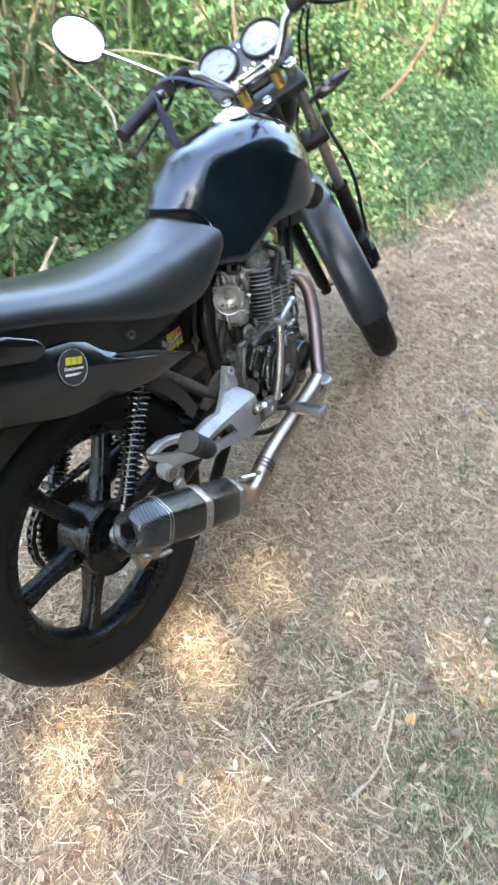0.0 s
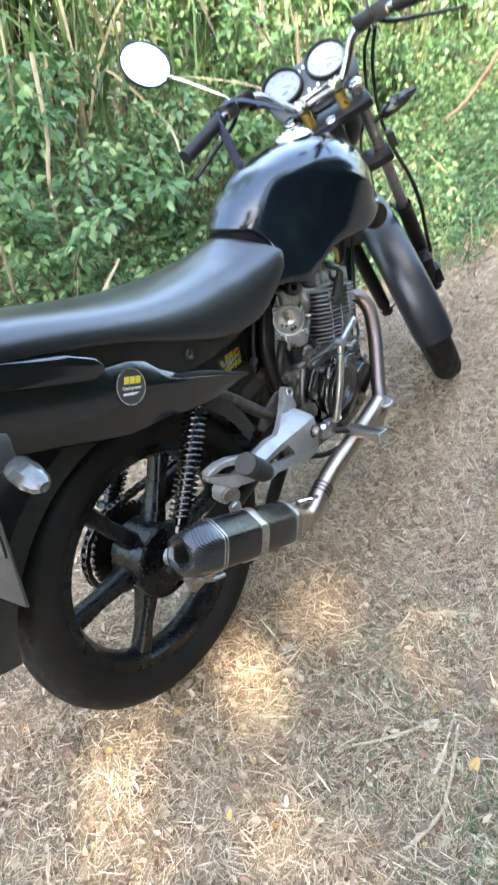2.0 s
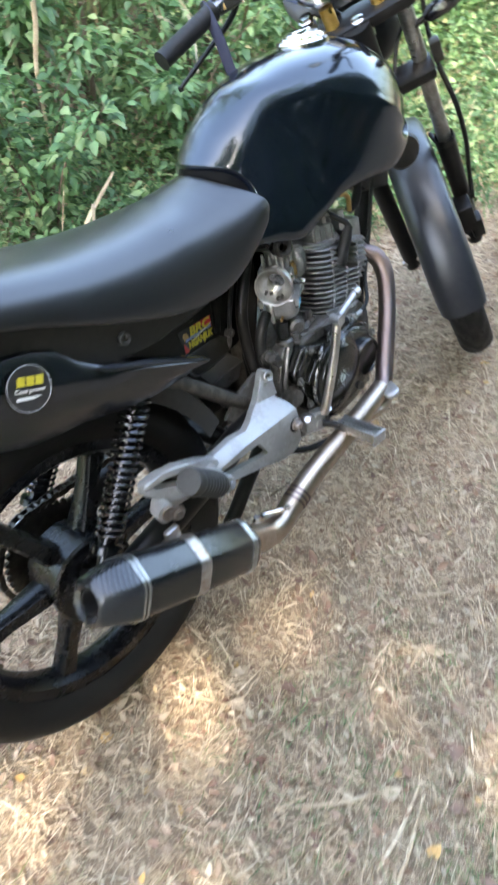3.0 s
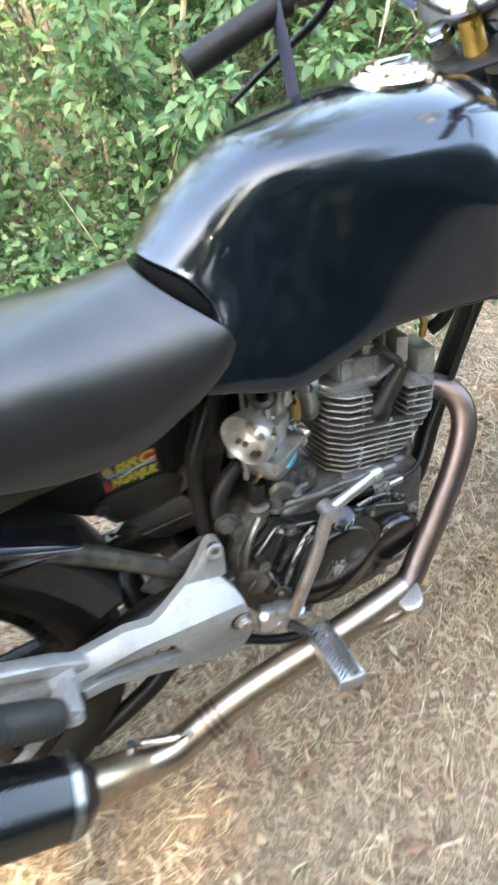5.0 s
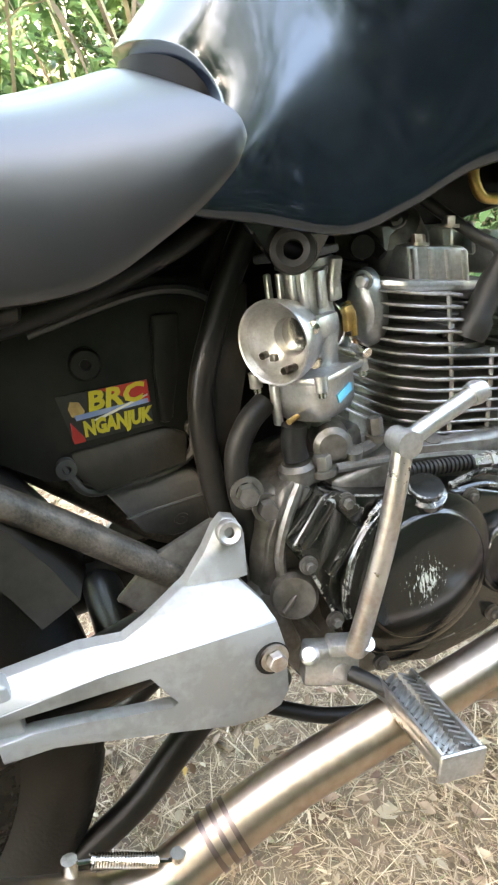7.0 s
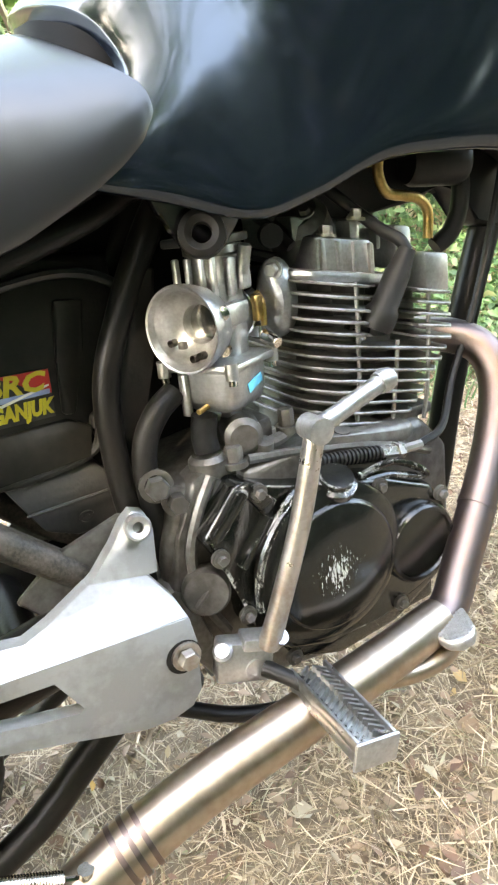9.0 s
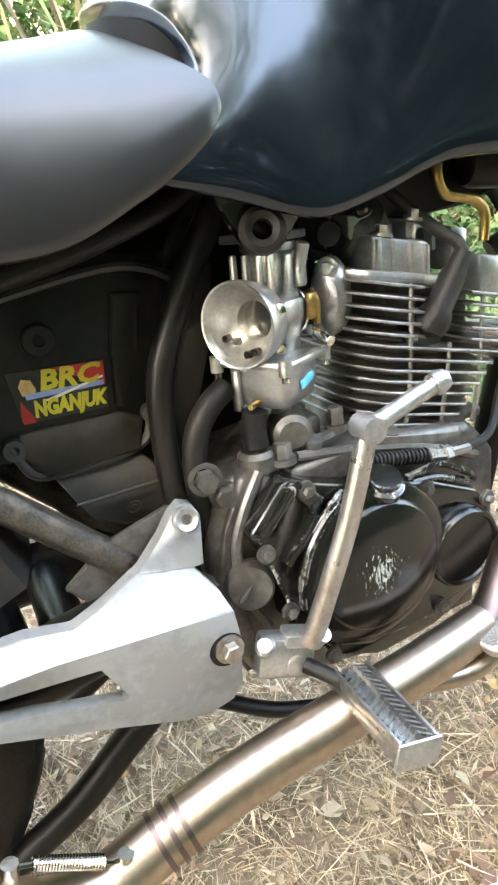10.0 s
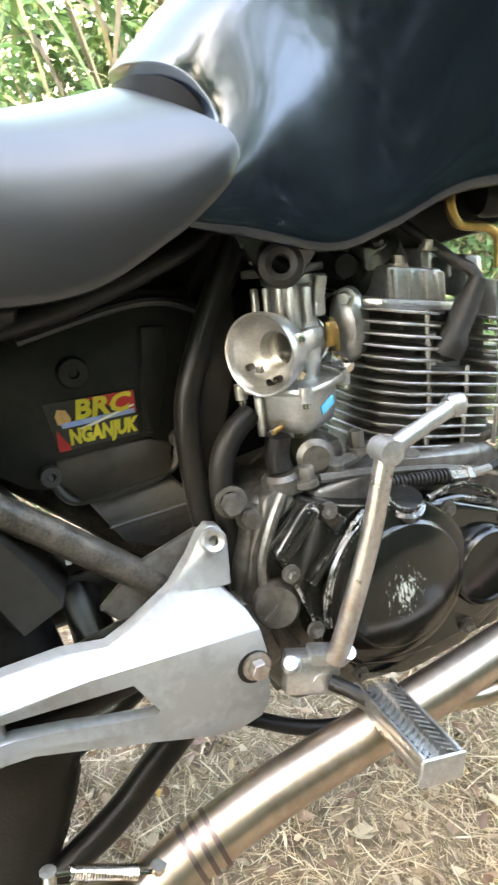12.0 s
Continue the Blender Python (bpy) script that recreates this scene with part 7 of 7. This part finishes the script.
# ---- plants ----
def undergrowth():
    """Low herbs along the verge, denser and taller away from the track."""
    n = 62000
    y = rng.uniform(-1.6, 6.0, n) + rng.normal(0, 0.4, n)
    depth = rng.gamma(1.6, 0.55, n)
    x = verge(y) - depth + rng.normal(0, 0.05, n)
    top = np.clip(0.06 + 0.30 * depth, 0.05, 0.62) * (0.55 + 0.6 * (0.5 + 0.5 * np.sin(3.1 * x + 1.3) * np.cos(2.7 * y + 0.4)))
    z = ground_height(x, y) + top * rng.beta(2.2, 1.1, n)
    d = unit(n, 0.5)
    nm = unit(n, 0.6)
    nm[:, 2] = np.abs(nm[:, 2]) + 0.6
    L = rng.uniform(0.012, 0.040, n) * (1 + 0.30 * np.clip(depth, 0, 2))
    me = leaves_mesh("undergrowth", np.stack([x, y, z], 1), d, nm, L, L * rng.uniform(0.42, 0.72, n), 0.2, 0.2, GRASS)
    tagged(new("undergrowth", me), "dense low green herbs along the track edge", "undergrowth", kind="stuff")
    k = 9000
    y = rng.uniform(-1.6, 6.0, k) + rng.normal(0, 0.4, k)
    depth = rng.gamma(1.2, 0.5, k)
    x = verge(y) - depth + 0.10 + rng.normal(0, 0.06, k)
    d = unit(k, 1.0)
    d[:, 2] = np.abs(d[:, 2]) + 0.9
    b = unit(k, 0.2) * 0.45
    b[:, 2] -= 0.15
    me = blades_mesh("verge_grass", np.stack([x, y, ground_height(x, y)], 1), d, b, rng.uniform(0.06, 0.30, k) * np.clip(0.5 + depth, 0.5, 1.4), rng.uniform(0.003, 0.007, k), GRASS, 4)
    tagged(new("verge_grass", me), "thin green grass and stems on the verge", "grass", kind="stuff")
    k = 650
    y = rng.uniform(-1.2, 5.0, k)
    x = verge(y) - rng.gamma(1.5, 0.6, k) - 0.25
    d = unit(k, 1.0)
    d[:, 2] = np.abs(d[:, 2]) + 0.5
    b = unit(k, 0.3) * 0.3
    long, wide = rng.uniform(0.12, 0.4, k), rng.uniform(0.003, 0.007, k)
    j = 380
    me = blades_mesh("dead_stems", np.stack([x, y, ground_height(x, y)], 1)[:j], d[:j], b[:j], long[:j], wide[:j], STRAW, 4)
    tagged(new("dead_stems", me), "dry yellow stems tangled in the herbs", "dry stems", kind="stuff")


def shrub(x, y, h, spread, count, leaf, label):
    """A bush: several bent stems, each with leaves along its upper part."""
    z0 = float(ground_height(np.array(x), np.array(y)))
    root = tagged(new("shrub"), label, "shrub", "shrubs on the verge")
    root.matrix_world = pose(x, y, z0)
    bm = new_bm()
    base, dirs, nms, Ls = [], [], [], []
    stems = 7
    for s in range(stems):
        q = rng.uniform(0, 2 * math.pi)
        reach = spread * rng.uniform(0.3, 1.0)
        tip = Vector((reach * math.cos(q), reach * math.sin(q), h * rng.uniform(0.65, 1.05)))
        mid = Vector((tip.x * 0.35, tip.y * 0.35, tip.z * 0.6))
        line = curve_points([Vector((rng.normal(0, 0.02), rng.normal(0, 0.02), -0.02)), mid, tip], 6)
        bm = new_bm()
        tube(bm, line, [0.006, 0.004, 0.002], seg=5, sub=1)
        part("stem", bm, BARK, root)
        per = count // stems
        for k in range(per):
            f = rng.beta(1.9, 0.9)
            i = min(int(f * (len(line) - 1)), len(line) - 2)
            p = line[i].lerp(line[i + 1], f * (len(line) - 1) - i)
            out = Vector((rng.normal(), rng.normal(), rng.normal(0, 0.45))).normalized()
            base.append(p + out * rng.uniform(0.0, 0.10) * spread / 0.4)
            dirs.append(out + Vector((0, 0, rng.uniform(-0.5, 0.25))))
            nms.append(Vector((rng.normal(0, 0.35), rng.normal(0, 0.35), 1)))
            Ls.append(leaf * rng.uniform(0.5, 1.2))
    Ls = np.array(Ls)
    me = leaves_mesh("leaves", np.array([tuple(v) for v in base]), np.array([tuple(v) for v in dirs]), np.array([tuple(v) for v in nms]), Ls, Ls * rng.uniform(0.45, 0.68, len(Ls)), 0.18, 0.25, SHRUB)
    lv = new("leaves", me)
    lv.parent = root
    lv["kind"] = "stuff"
    return root


def cane_clump(x, y, h, n, lean=(0.0, 0.0), dry=0.4):
    """Tall cane-like grass: jointed stalks and long arching blades."""
    z0 = float(ground_height(np.array(x), np.array(y)))
    root = tagged(new("cane_clump"), "tall cane grass clump with green and dry hanging blades", "cane grass", "cane grass behind the verge")
    root.matrix_world = pose(x, y, z0)
    bm = new_bm()
    for k in range(max(3, n // 18)):
        a = rng.normal(0, 0.14, 2)
        top = (a[0] + lean[0] * h + rng.normal(0, 0.16), a[1] + lean[1] * h + rng.normal(0, 0.16), h * rng.uniform(0.7, 1.0))
        bm = new_bm()
        tube(bm, [(a[0], a[1], -0.03), ((a[0] + top[0]) / 2 + rng.normal(0, 0.03), (a[1] + top[1]) / 2, top[2] / 2), top], [0.008, 0.007, 0.004], seg=7, sub=5)
        part("stalk", bm, CANE_STALK, root)
    base = np.stack([rng.normal(0, 0.17, n), rng.normal(0, 0.17, n), rng.uniform(0.0, 0.75, n) ** 1.2 * h], 1)
    base[:, 0] += lean[0] * base[:, 2]
    base[:, 1] += lean[1] * base[:, 2]
    d = unit(n, 1.0)
    d[:, 2] = np.abs(d[:, 2]) + 1.3
    b = unit(n, 0.1) * rng.uniform(0.3, 0.8, n)[:, None]
    b[:, 2] -= rng.uniform(0.2, 0.9, n)
    me = blades_mesh("blades", base, d, b, rng.uniform(0.5, 1.25, n), rng.uniform(0.014, 0.036, n), CANE, 7)
    lv = new("foliage", me)
    lv.parent = root
    lv["kind"] = "stuff"
    return root


STEM_BROWN = mat("stem_brown", (0.15, 0.115, 0.08), 0.8, second=(0.075, 0.055, 0.038), scale=16, fac=0.8, bump=0.5, bump_scale=90)
BRANCH = mat("brown_branch", (0.20, 0.105, 0.055), 0.75, second=(0.11, 0.06, 0.035), scale=18, fac=0.8, bump=0.5, bump_scale=80)
CANE_STALK = mat("cane_stalk", (0.17, 0.155, 0.085), 0.6, second=(0.07, 0.085, 0.034), scale=8, fac=0.9, bump=0.2, bump_scale=90)


def far_hedge(name, n, xr, yr, zr, label, leaf=(0.05, 0.14), material=None):
    x, y = rng.uniform(*xr, n), rng.uniform(*yr, n)
    z = zr[0] + (zr[1] - zr[0]) * rng.beta(1.1, 1.4, n)
    z = z * (0.85 + 0.15 * np.sin(1.1 * x + 0.7 * y)) + ground_height(x, y)
    d, nm = unit(n, 0.7), unit(n, 0.7)
    nm[:, 2] += 0.6
    L = rng.uniform(*leaf, n)
    me = leaves_mesh(name, np.stack([x, y, z], 1), d, nm, L, L * rng.uniform(0.3, 0.55, n), 0.2, 0.2, material or SHRUB)
    return tagged(new(name, me), label, "hedge", kind="stuff")


def cane_stand():
    """Upright dry and green cane stems that close the back of the verge."""
    k = 380
    y = rng.uniform(-1.5, 7.0, k)
    x = verge(y) - 1.1 - rng.gamma(1.6, 0.5, k)
    base = np.stack([x, y, ground_height(x, y)], 1)
    d = unit(k, 1.0) * 0.22
    d[:, 2] = 1.0
    b = unit(k, 0.3) * rng.uniform(0.02, 0.22, k)[:, None]
    me = blades_mesh("cane_stand", base, d, b, rng.uniform(0.6, 2.3, k), rng.uniform(0.008, 0.022, k), CANE_DRY, 5)
    tagged(new("cane_stand", me), "upright tan and green cane stems crowding behind the verge", "cane stems", kind="stuff")
    n = 600
    y = rng.uniform(-1.2, 6.5, n)
    x = verge(y) - 0.9 - rng.gamma(1.6, 0.55, n)
    z = ground_height(x, y) + rng.uniform(0.35, 1.9, n)
    d = unit(n, 0.4)
    d[:, 2] -= 0.2
    b = unit(n, 0.2) * 0.25
    b[:, 2] -= rng.uniform(0.5, 1.3, n)
    me = blades_mesh("hanging_blades", np.stack([x, y, z], 1), d, b, rng.uniform(0.25, 0.55, n), rng.uniform(0.010, 0.028, n), CANE_DRY, 6)
    tagged(new("hanging_blades", me), "dry and green cane blades hanging down", "cane blades", kind="stuff")


undergrowth()
for x, y, h, sp, c, lf in ((-1.45, 0.75, 0.62, 0.36, 460, 0.060), (-1.55, 1.45, 0.70, 0.40, 520, 0.065), (-1.35, 2.15, 0.55, 0.36, 420, 0.055), (-1.9, 2.3, 0.85, 0.45, 560, 0.075), (-2.0, 1.0, 0.85, 0.45, 560, 0.075), (-1.75, 0.05, 0.55, 0.40, 460, 0.060),
                           (-2.3, 3.2, 1.25, 0.5, 620, 0.085), (-1.5, 3.2, 0.80, 0.42, 480, 0.065), (-2.5, 2.2, 1.30, 0.5, 640, 0.09), (-1.2, 4.3, 0.8, 0.5, 520, 0.07), (-0.9, 5.6, 0.9, 0.55, 560, 0.08), (-2.4, 4.6, 1.2, 0.55, 560, 0.085), (-2.6, 0.2, 0.9, 0.45, 480, 0.075),
                           (-2.35, 2.75, 1.75, 0.55, 760, 0.10), (-2.15, 3.7, 1.8, 0.55, 760, 0.095), (-2.65, 1.7, 1.7, 0.5, 700, 0.10), (-1.85, 4.7, 1.6, 0.55, 700, 0.09), (-2.7, 0.8, 1.5, 0.5, 640, 0.09)):
    shrub(x, y, h, sp, int(c * 2.3), lf * 0.78, "leafy green bush in the verge undergrowth")
for x, y, h, n in ((-2.7, 1.2, 2.2, 130), (-2.9, 2.0, 2.4, 130), (-3.0, 0.2, 2.2, 120), (-2.3, 1.55, 1.9, 90), (-2.8, 3.1, 2.5, 120), (-3.4, 3.9, 2.6, 130), (-2.6, 5.0, 2.6, 120), (-1.8, 6.2, 2.6, 130), (-0.7, 7.0, 2.7, 130), (-3.2, -0.8, 2.2, 110), (0.6, 7.8, 2.6, 120), (-2.0, 4.1, 2.1, 90), (-1.2, 5.9, 2.2, 80)):
    cane_clump(x, y, h, n, (rng.normal(0, 0.08), rng.normal(0, 0.08)))
cane_stand()
# leaves darkened to stand for the deep interior of the growth
far_hedge("far_thicket", 14000, (-6.5, -3.4), (-3.0, 9.0), (0.1, 3.6), "dense green thicket behind the cane grass", (0.08, 0.20), SHADED_LEAF)
far_hedge("end_thicket", 9000, (-4.0, 4.5), (8.0, 11.0), (0.1, 3.6), "dense green thicket where the track bends", (0.10, 0.22))
# right and corner thickets: out of view, shade-coloured for the tank's reflections
far_hedge("right_thicket", 34000, (2.6, 4.4), (-0.2, 8.5), (0.0, 5.6), "green thicket across the track, leaves coloured as deep shade", (0.12, 0.26), SHADED_LEAF)
far_hedge("corner_thicket", 15000, (3.2, 5.2), (-5.0, -0.2), (0.1, 4.2), "green thicket beside the track", (0.10, 0.22), SHADED_LEAF)
far_hedge("back_thicket", 9000, (-6.0, 4.6), (-6.0, -4.0), (0.1, 3.2), "dark green thicket behind the track", (0.10, 0.22))


SUN_GAPS = [(0.20, 0.34, 0.09, 0.06), (0.40, 0.24, 0.06, 0.045), (0.20, 0.03, 0.07, 0.05), (0.05, -0.36, 0.15, 0.09), (0.32, -0.30, 0.06, 0.04), (0.78, 0.12, 0.06, 0.04), (0.48, -0.12, 0.05, 0.035), (0.60, 0.33, 0.10, 0.06), (0.15, 0.60, 0.04, 0.04), (0.66, -0.05, 0.07, 0.05)]


def tree(x, y, h, crown_r, n, leaf, tilt=(0, 0), seed=5):
    """Tapered trunk, forked limbs, and a loose crown of separate leaves in clumps."""
    root = tagged(new("tree"), "shade tree with a loose leafy crown over the track", "tree", "shade trees")
    root.matrix_world = pose(x, y, float(ground_height(np.array(x), np.array(y))))
    bm = new_bm()
    own = np.random.default_rng(seed)
    top = Vector((tilt[0], tilt[1], h))
    tube(bm, [(0, 0, -0.1), top * 0.35 + Vector((0.05, 0, 0)), top * 0.7, top], [0.13, 0.10, 0.075, 0.03], seg=10, sub=5)
    tips = []
    for k in range(18):
        q = own.uniform(0, 2 * math.pi)
        s = top * own.uniform(0.55, 0.98)
        e = s + Vector((math.cos(q), math.sin(q), own.uniform(0.05, 0.5))) * crown_r * own.uniform(0.5, 1.0)
        tube(bm, [s, s.lerp(e, 0.5) + Vector((0, 0, 0.15)), e], [0.04, 0.025, 0.010], seg=6, sub=4)
        for j in range(9):
            tips.append(s.lerp(e, own.uniform(0.4, 1.05)) + Vector(tuple(own.normal(0, 0.35, 3))))
    part("trunk", bm, BARK, root)
    tp = np.array([tuple(t) for t in tips])
    c = tp[own.integers(0, len(tp), n)] + own.normal(0, 0.30, (n, 3)) * np.array([1, 1, 0.6])
    # gaps in the crown let patches of sun down to the track
    gx = c[:, 0] + x - SUN_DIR.x / SUN_DIR.z * c[:, 2]
    gy = c[:, 1] + y - SUN_DIR.y / SUN_DIR.z * c[:, 2]
    keep = np.ones(n, bool)
    for a, b, ra, rb in SUN_GAPS:
        keep &= ((gx - a) / (ra + 0.07)) ** 2 + ((gy - b) / (rb + 0.07)) ** 2 > own.uniform(0.7, 1.2, n)
    c = c[keep]
    n = len(c)
    d, nm = own.normal(size=(n, 3)), own.normal(size=(n, 3))
    nm[:, 2] += 0.7
    L = own.uniform(0.6, 1.2, n) * leaf
    lv = new("crown", leaves_mesh("crown", c, d, nm, L, L * 0.45, 0.15, 0.2, SHRUB))
    lv.parent = root
    lv["kind"] = "stuff"


tree(3.5, -2.8, 5.6, 2.4, 19000, 0.18, (-0.75, 0.85), 5)
tree(4.3, 1.6, 5.4, 1.6, 2300, 0.17, (-1.8, -0.4), 21)
tree(-5.2, 1.6, 6.2, 2.0, 1500, 0.17, (0.5, 0.3), 9)

# ---- loose things on the ground and verge ----
def loose(name, pts, r, material, label, category, group="", **kw):
    bm = new_bm()
    tube(bm, pts, r, **kw)
    return tagged(part(name, bm, material, None), label, category, group)


loose("bent_branch", [(-0.825, 2.6, 0.455), (-0.818, 2.75, 0.489), (-0.802, 2.9, 0.575), (-0.801, 3.05, 0.672), (-0.782, 3.15, 0.801), (-0.762, 3.2, 0.946), (-0.90, 3.35, 1.18), (-1.25, 3.6, 1.30)], [0.007, 0.009, 0.010, 0.0105, 0.0105, 0.010, 0.009],
      BRANCH, "bare brown branch curving up out of the verge", "branch", seg=10)
for a, b in (((0.40, 0.03), (0.50, 0.17)), ((0.56, 0.06), (0.53, 0.21)), ((0.60, 0.04), (0.545, 0.20)), ((0.58, -0.06), (0.60, 0.06)), ((0.30, 0.50), (0.36, 0.58)), ((0.62, 0.62), (0.78, 0.50)), ((0.36, 0.40), (0.44, 0.46)), ((0.22, 1.62), (-0.02, 1.50))):
    m = ((a[0] + b[0]) / 2 + 0.006, (a[1] + b[1]) / 2 - 0.004, 0.012)
    loose("dry_stalk", [(*a, 0.008), m, (*b, 0.010)], [0.0032, 0.0036, 0.0026], DRY_STEM, "pale dry stalk lying on the track", "stalk", "dry stalks", seg=7, flat=0.7)
for p in ([(-1.61, 0.675, 0.74), (-1.60, 0.665, 0.60), (-1.60, 0.650, 0.46), (-1.62, 0.64, 0.10)], [(-1.62, 1.00, 0.98), (-1.60, 0.965, 0.72), (-1.60, 0.915, 0.52), (-1.60, 0.90, 0.10)], [(-1.60, 0.665, 0.74), (-1.60, 0.74, 0.56), (-1.60, 0.747, 0.44)],
          [(-1.02, 0.63, 0.02), (-1.06, 0.68, 0.16), (-1.10, 0.74, 0.33)], [(-1.80, 0.92, 0.05), (-1.80, 0.95, 0.55), (-1.82, 1.04, 1.15)], [(-1.10, 0.62, 0.03), (-1.25, 0.75, 0.16), (-1.30, 0.95, 0.30)]):
    loose("dry_cane", p, [0.010, 0.009, 0.005], DRY_STEM, "broken dry cane stalk standing in the herbs", "cane", "broken canes", seg=7, flat=0.35)
for p in ([(-2.001, 1.75, 0.999), (-2.091, 1.75, 0.676), (-2.128, 1.75, 0.406), (-2.118, 1.75, -0.02)],
          [(-2.074, 1.6, 0.81), (-1.986, 1.6, 0.645), (-1.984, 1.6, 0.448), (-1.974, 1.6, -0.02)],
          [(-1.919, 1.85, 0.674), (-1.957, 1.85, 0.456), (-1.995, 1.85, 0.131), (-1.985, 1.85, -0.02)],
          [(-1.642, 1.7, 0.683), (-1.65, 1.7, 0.481), (-1.646, 1.7, 0.237), (-1.636, 1.7, -0.02)],
          [(-1.876, 1.3, 0.65), (-1.904, 1.3, 0.404), (-1.991, 1.3, 0.031), (-1.981, 1.3, -0.02)],
          [(-1.531, 2.4, 0.911), (-1.522, 2.4, 0.688), (-1.474, 2.4, 0.422), (-1.464, 2.4, -0.02)]):
    loose("woody_stem", p, [0.009, 0.011, 0.013, 0.014], STEM_BROWN, "grey-brown woody stem rising out of the bushes", "stem", "woody stems in the verge", seg=8)
